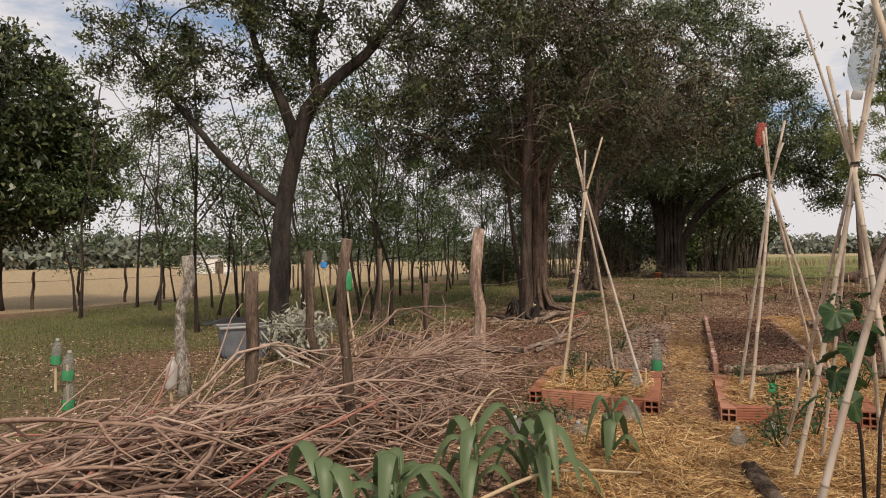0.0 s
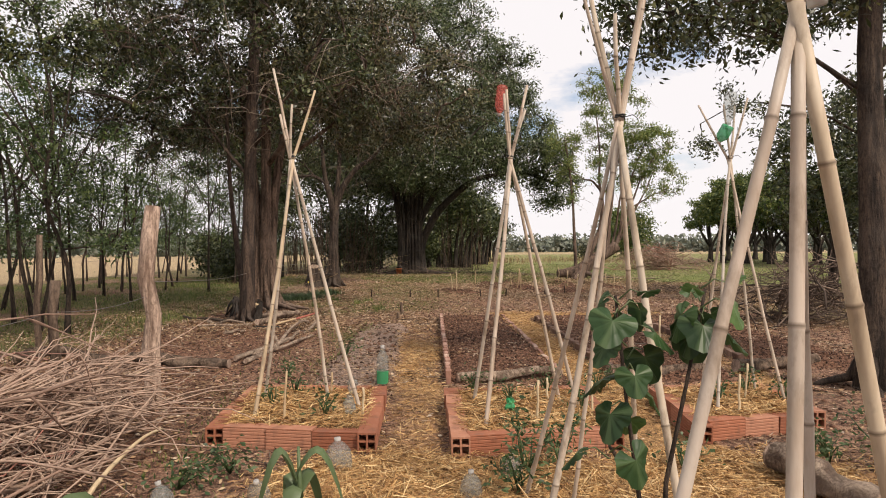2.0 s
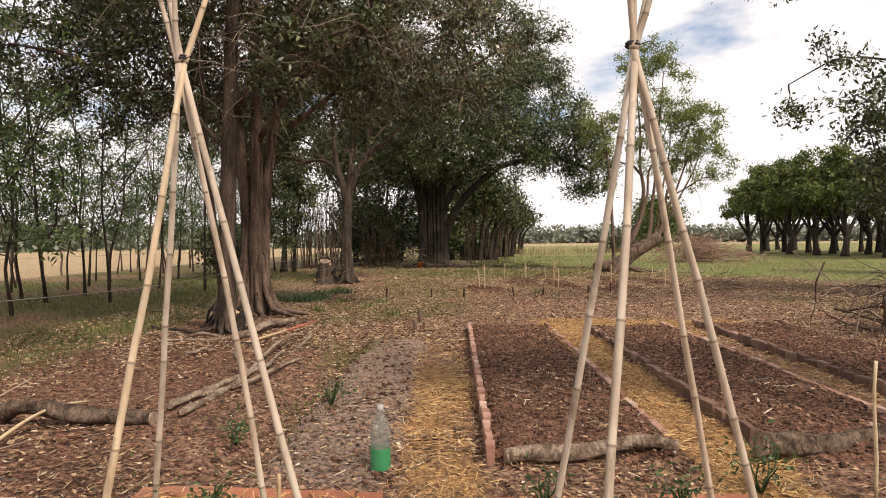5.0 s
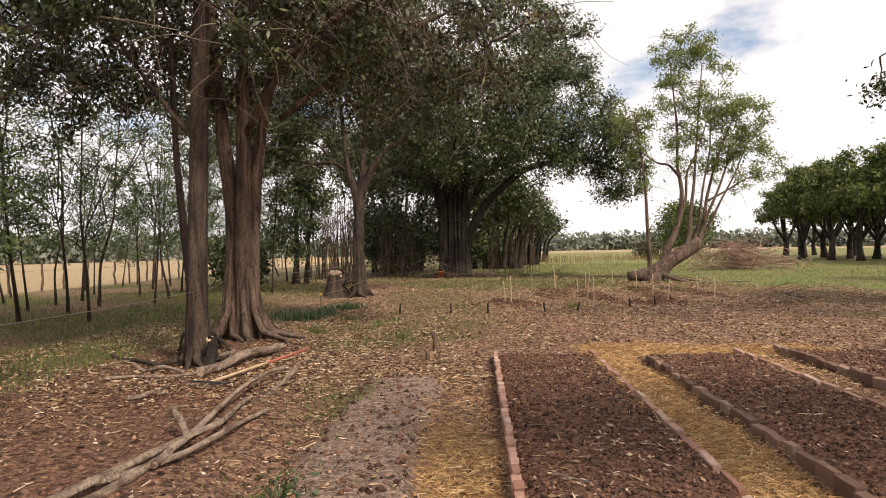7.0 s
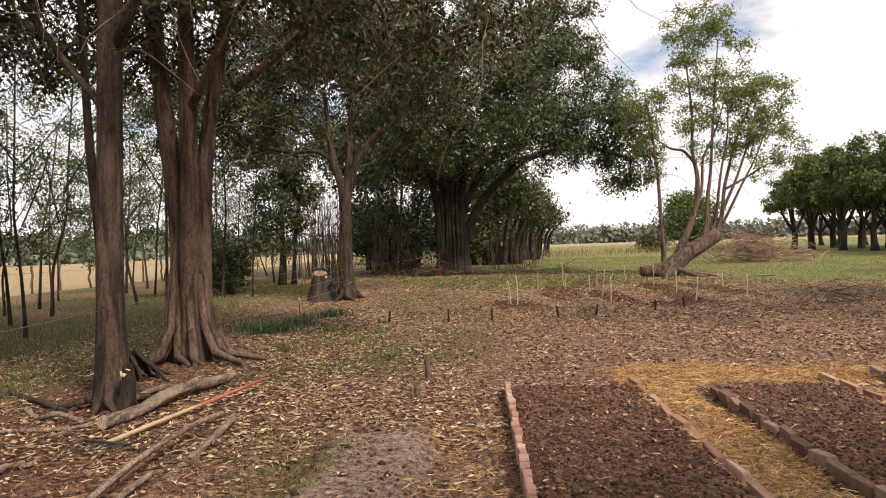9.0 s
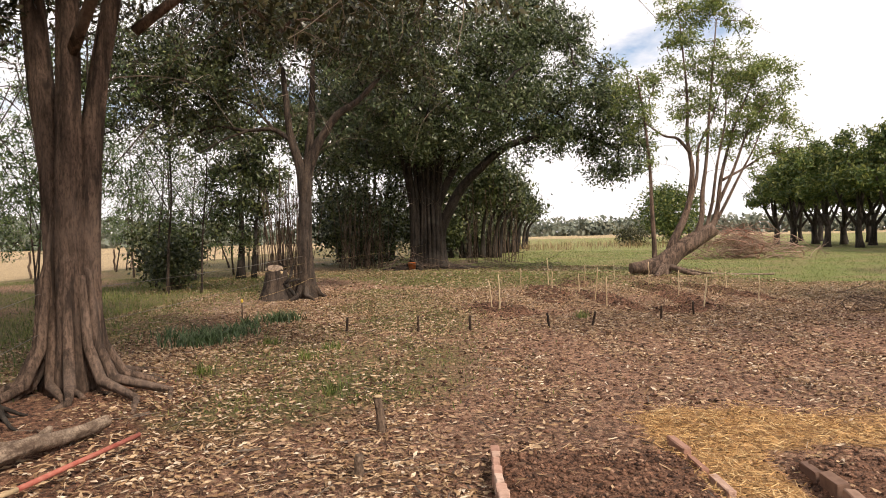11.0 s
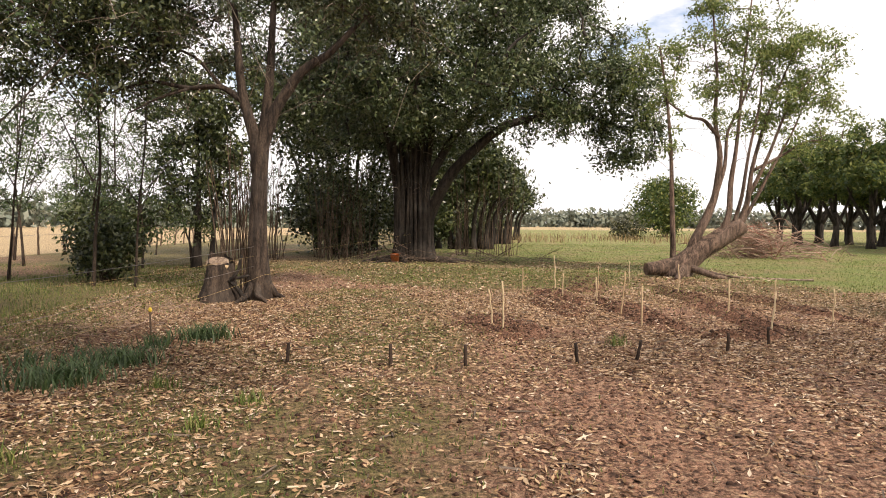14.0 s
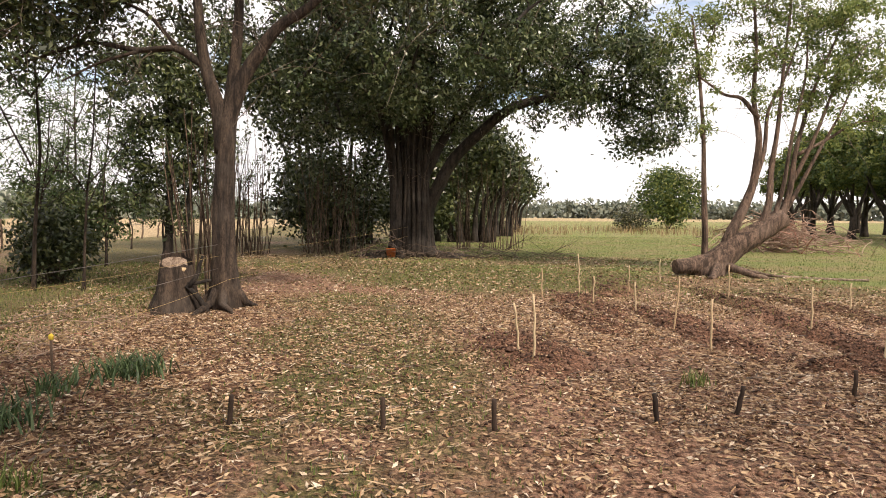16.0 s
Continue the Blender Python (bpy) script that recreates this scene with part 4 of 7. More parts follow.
tree("overhanging_tree", (9.6, 15.6, 0), "tall dark tree reaching thin leafy boughs over the beds",
     [([(0, 0, 0), (0.1, 0, 2.0), (-0.1, 0, 4.4), (0.0, 0, 6.8)], 0.2, 0.08), ([(-0.1, 0, 4.2), (-1.4, -0.1, 5.2), (-3.0, 0, 5.8), (-4.4, 0, 5.6)], 0.045, 0.012), ([(0.0, 0, 3.4), (-1.2, 0.2, 4.2), (-2.8, 0.2, 4.4), (-3.7, 0.2, 3.9)], 0.03, 0.01)],
     [(-4.2, 0, 5.5, 0.7, 0.9, 0.4), (-3.0, 0, 6.1, 1.2, 1.3, 0.6), (-1.2, 0, 6.8, 1.8, 1.8, 1.0), (0.6, 0, 6.6, 1.8, 1.8, 1.3), (-3.7, 0.2, 3.9, 0.35, 0.4, 0.55), (-2.9, 0.2, 4.4, 0.5, 0.5, 0.4), (0.0, 0, 4.6, 1.3, 1.3, 0.8)],
     LEAF_DARK, BARK_DARK, 150, 110, 0.24, (0.1, 0.042), 0.5, 0.1, 0.012, 12, 5)
for k, (x, y, h) in enumerate(((11.2, 20.0, 5.8), (12.8, 17.0, 6.0), (17.5, 27.0, 6.5))):
    tree("hedge_tree", (x, y, 0), "dark bushy tree standing behind the brushwood",
         [([(0, 0, 0), (0.1, 0, 1.4), (0, 0, h * 0.8)], 0.13, 0.04)],
         [(0, 0, h * 0.7, 1.8, 1.8, h * 0.28), (0.6, -0.5, h * 0.4, 1.4, 1.4, 0.8), (-0.9, 0.2, h * 0.45, 1.2, 1.2, 0.8)],
         LEAF_DARK, BARK_DARK, 130, 60, 0.42, (0.17, 0.07), 0.3, 0.35, 0.016, 9, group="hedge trees")

# thin feathery saplings
kinds = [feather_tree("sapling", (-6.8, 13.6, 0), "thin dark sapling with feathery leaves", 5.6, (-0.9, -0.2), 1, group="saplings"),
         feather_tree("sapling", (-5.3, 11.85, 0), "thin dark sapling with feathery leaves", 5.0, (-0.6, 0.2), 2, group="saplings"),
         feather_tree("sapling", (-8.23, 9.92, 0), "thin dark sapling with feathery leaves", 5.2, (-0.1, 0.1), 3, group="saplings"),
         feather_tree("sapling", (-14.4, 14.9, 0), "thin dark sapling with feathery leaves", 5.0, (0.3, 0.4), 4, group="saplings"),
         feather_tree("sapling", (-7.1, 27.0, 0), "thin dark sapling with feathery leaves", 5.8, (0.2, -0.3), 5, group="saplings")]
spots = []
for k in range(400):
    x, y = rnd.uniform(-15.5, -5.2), rnd.uniform(11.5, 44)
    if x > -7.5 and y > 28 or (x > -6 and 13 < y < 27):
        continue
    if all((x - a) ** 2 + (y - b) ** 2 > 1.5 for a, b in spots) and len(spots) < 64:
        spots.append((x, y))
for k, (x, y) in enumerate(spots):
    s = rnd.uniform(0.7, 1.08)
    copy_thing(kinds[k % 5], pose(x, y, 0, rnd.gauss(0, 4), rnd.gauss(0, 4), rnd.uniform(0, 360)) @ Matrix.Diagonal((s, s, s * rnd.uniform(0.9, 1.1), 1)))

# grove of round trees across the lawn
grove = []
for k in range(3):
    wide = (0.0, 0.4, -0.3)[k]
    grove.append(tree("grove_tree", (27.5, 52 + 7.8 * k, 0), "round dark-trunked tree in the far grove",
                      [([(0, 0, 0), (0.12, 0, 1.3), (0.0, 0.1, 2.4)], 0.24, 0.17), ([(0.1, 0, 1.4), (0.9, 0.3, 2.7), (1.5, 0.5, 4.2)], 0.15, 0.05), ([(0.05, 0, 1.5), (-0.9, -0.2, 2.8), (-1.5, -0.4, 4.4)], 0.15, 0.05), ([(0.0, 0, 1.8), (0.1, 0.9, 3.4), (0.2, 1.2, 5.2)], 0.14, 0.05), ([(0.0, 0.1, 2.3), (-0.2, -0.3, 4.0), (0.1, -0.3, 6.4)], 0.15, 0.05)],
                      [(0.2, 0, 5.4, 1.5, 1.5, 1.2), (1.6 + wide, 0.4, 4.1 + 0.3 * k, 1.0, 1.2, 0.8), (-1.6, -0.3, 4.5 - 0.3 * k, 1.1, 1.2, 0.8), (0.5 * k - 0.5, 0.4, 6.9, 1.1, 1.2, 0.9), (0.2, 1.5, 4.6, 1.1, 0.9, 0.8), (0.3, -1.6, 4.3 + 0.2 * k, 1.1, 0.9, 0.7), (-0.9 - wide, 0.2, 5.9, 0.9, 0.9, 0.7), (1.1, -0.4, 5.9 + 0.3 * wide, 0.9, 0.9, 0.7)],
                      LEAF_GROVE, BARK_BLACK, 120, 75, 0.42, (0.3, 0.13), 0.3, 0.35, 0.025, 9, group="grove trees"))
n = 0
for row, x0 in enumerate((27.8, 32.5, 38.0)):
    y = 44.0 + 2 * row
    while y < 15 + x0 / 0.52:
        if not (row == 0 and any(abs(y - 52 - 7.8 * k) < 2.4 for k in range(3))):
            s = rnd.uniform(0.88, 1.12)
            copy_thing(grove[n % 3], pose(x0 + rnd.uniform(-0.7, 0.7), y, 0, 0, 0, rnd.uniform(0, 360)) @ Matrix.Diagonal((s, s, s, 1)))
            n += 1
        y += rnd.uniform(3.4, 4.6)


def bush(name, at, label, r, h, leaf, clumps=40, per=60, size=(0.1, 0.05), stems=7, cat="bush"):
    root = empty(name, at, label, cat)
    t = Tubes()
    pts, C = crown_points([(0, 0, h * 0.55, r, r, h * 0.45)], clumps, per, r * 0.4, 0.3)
    for c in C[:: max(1, len(C) // (stems * 2))]:
        t.add(bend((rnd.uniform(-0.1, 0.1), rnd.uniform(-0.1, 0.1), -0.02), c, 0.05, 4, 0.04), taper(0.02, 0.006, 4), 4)
    t.part("stem_tuft", TWIG, root)["kind"] = "stuff"
    pts[:, 2] = np.maximum(pts[:, 2], 0.02)
    quads("foliage", leaves(pts, *size, 0.2), leaf, root)
    return root


bush("dark_bush", (-7.45, 28.3, 0), "dense dark green bush among thin saplings", 0.7, 1.3, LEAF_DARK, 60, 70, (0.11, 0.06))
bush("dark_bush", (-9.5, 32.6, 0), "tall dark green bush at the thicket's edge", 1.1, 2.0, LEAF_DARK, 45, 70, (0.2, 0.09))
tree("evergreen_tree", (-7.1, 33.0, 0), "dark dense evergreen tree behind the pale bare stems",
     [([(0, 0, 0), (0.1, 0, 1.6), (0.0, 0.1, 5.4)], 0.13, 0.04), ([(0.4, 0.2, 0), (0.5, 0.2, 1.8), (0.9, 0.3, 4.6)], 0.08, 0.03)],
     [(0, 0, 2.0, 1.0, 1.1, 0.9), (0.3, 0, 3.2, 1.4, 1.4, 1.0), (-0.4, 0, 4.6, 1.6, 1.5, 1.1), (0.7, 0.2, 5.4, 1.5, 1.4, 1.0)],
     LEAF_DARK, BARK_BLACK, 150, 85, 0.36, (0.17, 0.07), 0.4, 0.4, 0.018, 10)
bush("round_bush", (26.0, 91.0, 0), "round green bush alone on the far lawn", 3.0, 6.4, LEAF_GROVE, 120, 70, (0.4, 0.2))
bush("low_bush", (18.0, 78.0, 0), "low grey-green bush on the far lawn", 1.6, 1.7, LEAF_OLIVE, 40, 60, (0.25, 0.12))
bush("silver_shrub", (-4.55, 7.5, 0), "small pale silver-leaved shrub beside a grey tub", 0.42, 0.62, LEAF_SILVER, 34, 34, (0.13, 0.035))


# thicket of pale canes beside the forked tree
def cane_thicket(at, count, r, h, label):
    root = empty("cane_thicket", at, label, "cane thicket")
    meshes = []
    for k in range(6):
        me = Tubes().add(bend((0, 0, -0.05), (rnd.uniform(-0.1, 0.1), rnd.uniform(-0.1, 0.1), 1), 0, 7, 0.012), taper(0.018, 0.006, 7), 5).mesh("stem")
        me.materials.append(BARK_GREY)
        meshes.append(me)
    for k in range(count):
        a, q = rnd.uniform(0, 6.28), r * math.sqrt(rnd.random())
        ob = new("stem", meshes[k % 6])
        ob.parent = root
        ob.matrix_basis = pose(q * math.cos(a), q * math.sin(a), 0, rnd.gauss(0, 5), rnd.gauss(0, 5), rnd.uniform(0, 360)) @ Matrix.Diagonal((1, 1, h * rnd.uniform(0.6, 1.1), 1))
    return root


cane_thicket((-3.75, 25.9, 0), 20, 0.36, 3.0, "clump of bare pale upright stems beside the forked tree")
cane_thicket((-6.8, 38.0, 0), 60, 1.3, 4.2, "clump of bare pale upright stems in the thicket")
cane_thicket((2.2, 43.0, 0), 40, 1.4, 4.0, "clump of bare pale upright stems behind the great fig tree")
for x, y, r, h in ((-4.5, 43, 2.0, 3.6), (-1.5, 49, 2.2, 4.0), (1.0, 56, 2.0, 2.8), (3.0, 66, 1.8, 2.8)):
    bush("thicket_bush", (x, y, 0), "dense dark undergrowth in the thicket", r, h, LEAF_DARK, 110, 70, (0.24, 0.12))
cane_thicket((-3.8, 39.5, 0), 50, 1.2, 4.0, "clump of bare pale upright stems in the thicket")


# ---- far distance ----
def tree_line(name, pts, h, depth, count, size, label):
    P = np.asarray(pts, float)
    t = rng.uniform(0, len(P) - 1, count)
    x = np.interp(t, np.arange(len(P)), P[:, 0]) + rng.normal(size=count) * depth
    y = np.interp(t, np.arange(len(P)), P[:, 1]) + rng.normal(size=count) * depth
    top = h * (0.72 + 0.28 * np.sin(t * 37) * np.sin(t * 91 + 1))
    z = top * rng.uniform(0.02, 1, count) ** 0.8
    return tagged(quads(name, leaves(np.stack([x, y, z], 1), size, size * 0.6, 0.1), HAZY_LEAF), label, "trees", "", "stuff")


tree_line("far_tree_line", [(-40, 330), (60, 330), (150, 310), (230, 260)], 9.0, 3.0, 9000, 2.6, "hazy grey-green line of trees on the horizon")
tree_line("far_wood", [(-130, 40), (-105, 75), (-85, 100), (-75, 140), (-60, 220)], 6.5, 2.5, 8000, 1.7, "hazy grey-green wood beyond the dry field")
tree_line("far_shrubs", [(-60, 150), (-20, 190), (5, 210)], 5.0, 2.5, 4000, 1.7, "hazy grey-green shrubs beyond the meadow")


def shed():
    root = empty("shed", (-41, 51.5, 0), "small whitewashed shed with a tin roof across the field", "shed", "", 35)
    bm = bmesh.new()
    bmesh.ops.create_cube(bm, size=1, matrix=Matrix.Translation((0, 0, 0.75)) @ Matrix.Diagonal((3.4, 2.4, 1.5, 1)))
    part("wall", bm, WHITEWASH, root)
    bm = bmesh.new()
    bmesh.ops.create_cube(bm, size=1, matrix=pose(0, 0, 1.57, 4) @ Matrix.Diagonal((3.7, 2.7, 0.07, 1)))
    part("roof", bm, ROOFTIN, root, "tin roof")
    bm = bmesh.new()
    bmesh.ops.create_cube(bm, size=1, matrix=Matrix.Translation((0.7, -1.2, 0.55)) @ Matrix.Diagonal((0.7, 0.06, 1.1, 1)))
    part("door", bm, BROWNPOST, root, "brown wooden door")


shed()


# ---- posts, stakes and fences ----
def post_mesh(h, r, crook=0.02, sides=9, top=0.85):
    t = Tubes()
    n = 7
    P = np.stack([rng.normal(size=n) * crook, rng.normal(size=n) * crook, np.linspace(-0.12, h, n)], 1)
    P[0, :2] = 0
    t.add(P, taper(r, r * top, n) * rng.uniform(0.9, 1.1, n), sides, 0.07)
    return t.mesh("post")


def post(name, at, h, r, mat, label, crook=0.02, lean=(0, 0), group="", cat="post"):
    ob = link_mesh(name, post_mesh(h, r, crook), mat)
    ob.matrix_world = pose(at[0], at[1], gz(*at), lean[0], lean[1], rnd.uniform(0, 360))
    return tagged(ob, label, cat, group)


post("birch_pole", (-4.59, 5.3), 1.36, 0.06, BIRCH, "crooked pale lichen-spotted wooden pole", 0.035, (0, -3))
post("wooden_post", (-2.6, 3.62), 1.24, 0.047, BROWNPOST, "brown wooden fence post beside the branch heap", 0.012, (0, 1), "fence posts")
post("wooden_post", (-2.0, 3.84), 1.44, 0.036, BROWNPOST, "thin brown crooked fence post in the branch heap", 0.02, (0, -1), "fence posts")
post("wooden_post", (-3.4, 5.72), 1.4, 0.045, BROWNPOST, "brown wooden fence post behind the branch heap", 0.02, (0, 0), "fence posts")
post("wooden_post", (-2.3, 5.95), 1.06, 0.035, BROWNPOST, "brown wooden fence post in the branch heap", 0.015, (0, 1), "fence posts")
post("wooden_post", (-4.61, 9.88), 1.46, 0.04, BROWNPOST, "thin brown fence post by the saplings", 0.02, (0, 0), "fence posts")
thick = post("thick_post", (-2.06, 6.98), 1.6, 0.07, POSTWOOD, "thick pale barkless post with knots at the branch heap's end", 0.022, (0, 2))
fence_label = "grey wooden stake of the field fence"
k = 0
for y in np.arange(9.0, 60, 1.55):
    x = -16.9 + 0.04 * (y - 12) + rnd.uniform(-0.15, 0.15)
    post("fence_post", (x, y), rnd.uniform(0.95, 1.15), 0.045, BROWNPOST, fence_label, 0.02, (rnd.uniform(-4, 4), rnd.uniform(-4, 4)), "field fence posts")
post("field_pole", (-19.5, 23.2), 2.1, 0.06, BIRCH, "pale pole standing in the dry field", 0.01, (0, 0))


# ---- bottles ----
def lathe(profile, sides=16):
    v, f = [], []
    for r, z in profile:
        for j in range(sides):
            a = 2 * math.pi * j / sides
            v.append((r * math.cos(a), r * math.sin(a), z))
    for i in range(len(profile) - 1):
        for j in range(sides):
            p, q = i * sides + j, i * sides + (j + 1) % sides
            f.append((p, q, q + sides, p + sides))
    me = bpy.data.meshes.new("lathe")
    me.from_pydata(v, [], f)
    me.polygons.foreach_set("use_smooth", [True] * len(f))
    me.update()
    return me


def bottle(at, label, h=0.32, r=0.05, mat=None, base=None, cap=None, m=None, name="plastic_bottle"):
    root = empty(name, at, label, "bottle")
    if m is not None:
        root.matrix_world = m
    s = h / 0.32
    link_mesh("shell", lathe([(0.002, 0), (r * 0.8, 0.0), (r, 0.012 * s), (r, 0.06 * s), (r * 0.95, 0.075 * s), (r, 0.09 * s), (r, 0.2 * s), (r * 0.9, 0.23 * s), (r * 0.55, 0.27 * s), (r * 0.3, 0.292 * s), (r * 0.3, 0.3 * s)]), mat or CLEAR, root)
    link_mesh("cap", lathe([(r * 0.34, 0.297 * s), (r * 0.34, 0.32 * s), (0.001, 0.32 * s)]), cap or MILKY, root, "screw cap")
    if base:
        link_mesh("label_band", lathe([(r * 1.02, 0.012 * s), (r * 1.02, 0.115 * s)]), base, root, "coloured lower band")
    return root


def jug(at, label, h=0.17, r=0.075, tilt=0):
    root = empty("bottle_cloche", at, label, "plastic cloche")
    root.matrix_world = pose(*at, tilt, tilt * 0.5, rnd.uniform(0, 360))
    link_mesh("dome", lathe([(r, 0), (r * 1.02, h * 0.3), (r * 0.95, h * 0.6), (r * 0.62, h * 0.82), (r * 0.25, h * 0.93), (r * 0.22, h)]), CLEAR, root)
    link_mesh("rim", lathe([(r * 0.26, h * 0.95), (r * 0.26, h * 1.06), (0.002, h * 1.06)]), MILKY, root)
    return root


bottle((-0.27, 7.72, gz(-0.27, 7.72)), "clear plastic bottle with a green lower half on the straw", 0.36, 0.055, CLEAR, GREENP)
for x, y, h, tl in ((-0.35, 5.34, 0.17, 3), (0.37, 4.89, 0.14, 0), (-0.68, 4.88, 0.13, 25), (-1.09, 4.73, 0.15, 12), (0.62, 5.2, 0.12, 8)):
    jug((x, y, gz(x, y)), "cut clear bottle set over a seedling on the straw", h, 0.075 if h > 0.15 else 0.055, tl)


def bottle_stick(at, top, parts, label):
    """A thin stick with upturned bottles on it."""
    z0 = gz(*at)
    t = Tubes()
    t.add(bend((0, 0, -0.1), (top[0], top[1], top[2]), 0, 6, 0.006), taper(0.016, 0.012, 6), 7)
    st = t.part("stick", STICK)
    st.location = (*at, z0)
    tagged(st, "thin peeled stick pushed into the earth", "stick", "bottle sticks")
    for dz, mat, band_mat, lab in parts:
        b = bottle((0, 0, 0), lab, 0.27, 0.05, mat, band_mat, name="scare_bottle")
        f = (top[2] + dz) / top[2]
        b.matrix_world = pose(at[0] + top[0] * f, at[1] + top[1] * f, z0 + top[2] + dz, 0, 4, 40)


bottle_stick((-5.1, 9.2), (-0.12, -0.05, 1.28), [(-0.12, CLEAR, BLUEP, "clear bottle with a blue label on a stick")], "")
bottle_stick((-3.85, 7.6), (-0.16, -0.03, 1.22), [(-0.06, CLEAR, None, "clear bottle upturned on a stick"), (-0.32, GREENP, None, "green plastic bottle half on a stick")], "")
bottle_stick((-6.0, 5.1), (0.0, 0.0, 0.32), [(-0.05, CLEAR, GREENP, "clear bottle with a green label on a stick")], "")
bottle_stick((-5.1, 4.45), (0.0, 0.0, 0.4), [(-0.4, CLEAR, GREENP, "clear bottle with a green label on the earth"), (-0.14, CLEAR, GREENP, "clear bottle with a green label on a stick")], "")
bottle_stick((-4.08, 4.59), (-0.02, 0.0, 0.32), [(-0.1, MILKY, None, "milky plastic bottle on a stick")], "")


def tub():
    root = empty("grey_tub", (-5.55, 7.6, 0), "dented grey plastic tub on the earth under the tree", "tub", "", 44)
    bm = bmesh.new()
    bmesh.ops.create_cube(bm, size=1)
    for v in bm.verts:
        k = 1.0 if v.co.z > 0 else 0.86
        v.co = Vector((v.co.x * 0.62 * k, v.co.y * 0.42 * k, (v.co.z + 0.5) * 0.42))
    bm.faces.ensure_lookup_table()
    up = max(bm.faces, key=lambda f: f.calc_center_median().z)
    r = bmesh.ops.inset_region(bm, faces=[up], thickness=0.025)
    for v in up.verts:
        v.co.z -= 0.36
    bmesh.ops.bevel(bm, geom=[e for e in bm.edges if abs(e.verts[0].co.z - e.verts[1].co.z) > 0.2], offset=0.03, segments=2, affect="EDGES")
    part("body", bm, GREYTUB, root)
    t = Tubes()
    c = [(-0.33, -0.23, 0.42), (0.33, -0.23, 0.42), (0.33, 0.23, 0.42), (-0.33, 0.23, 0.42), (-0.33, -0.23, 0.42)]
    t.add(c, [0.018] * 5, 6)
    t.part("rim", MILKY, root, "pale rolled rim")


tub()
hose = Tubes().add([(-5.2, 7.5, 0.36), (-4.9, 7.3, 0.2), (-4.5, 7.0, 0.1), (-4.0, 6.7, 0.07), (-3.4, 6.6, 0.1)], [0.014] * 5, 7).part("hose", HOSE)
tagged(hose, "pale hose running from the grey tub", "hose")


# ---- brick-edged beds ----
def hollow_brick():
    """33 x 12 x 16 cm hollow brick: grooved sides, six holes in each end."""
    L, W, H = 0.325, 0.115, 0.165
    bm = bmesh.new()
    rows = [0.0]
    for k in range(8):
        z = H * (k + 0.5) / 8
        rows += [z - 0.004, z, z + 0.004]
    rows.append(H)
    off = [0.0] + [0.0, 0.004, 0.0] * 8 + [0.0]
    grid = []
    for z, o in zip(rows, off):
        grid.append([bm.verts.new((x, y, z)) for x, y in ((-L / 2, -W / 2 + o), (L / 2, -W / 2 + o), (L / 2, W / 2 - o), (-L / 2, W / 2 - o))])
    for a, b in zip(grid[:-1], grid[1:]):
        bm.faces.new((a[0], a[1], b[1], b[0]))
        bm.faces.new((a[2], a[3], b[3], b[2]))
    bm.faces.new(grid[-1])
    bm.faces.new(grid[0][::-1])
    for sx in (-1, 1):
        x = sx * L / 2
        ys = np.array([-W / 2, -W / 2 + 0.01, -0.006, 0.006, W / 2 - 0.01, W / 2])
        zs = np.array([0, 0.012, 0.049, 0.059, 0.106, 0.116, H - 0.012, H])
        for i in range(5):
            for j in range(7):
                hole = i in (1, 3) and j in (1, 3, 5)
                q = [(x, ys[i], zs[j]), (x, ys[i + 1], zs[j]), (x, ys[i + 1], zs[j + 1]), (x, ys[i], zs[j + 1])]
                if not hole:
                    bm.faces.new([bm.verts.new(p) for p in q])
                else:
                    inner = [(x - sx * 0.09, p[1], p[2]) for p in q]
                    for e in range(4):
                        bm.faces.new([bm.verts.new(p) for p in (q[e], q[(e + 1) % 4], inner[(e + 1) % 4], inner[e])])
                    bm.faces.new([bm.verts.new(p) for p in inner])
    me = bpy.data.meshes.new("brick")
    bm.to_mesh(me)
    bm.free()
    me.materials.append(BRICK)
    return me


HOLLOW = hollow_brick()


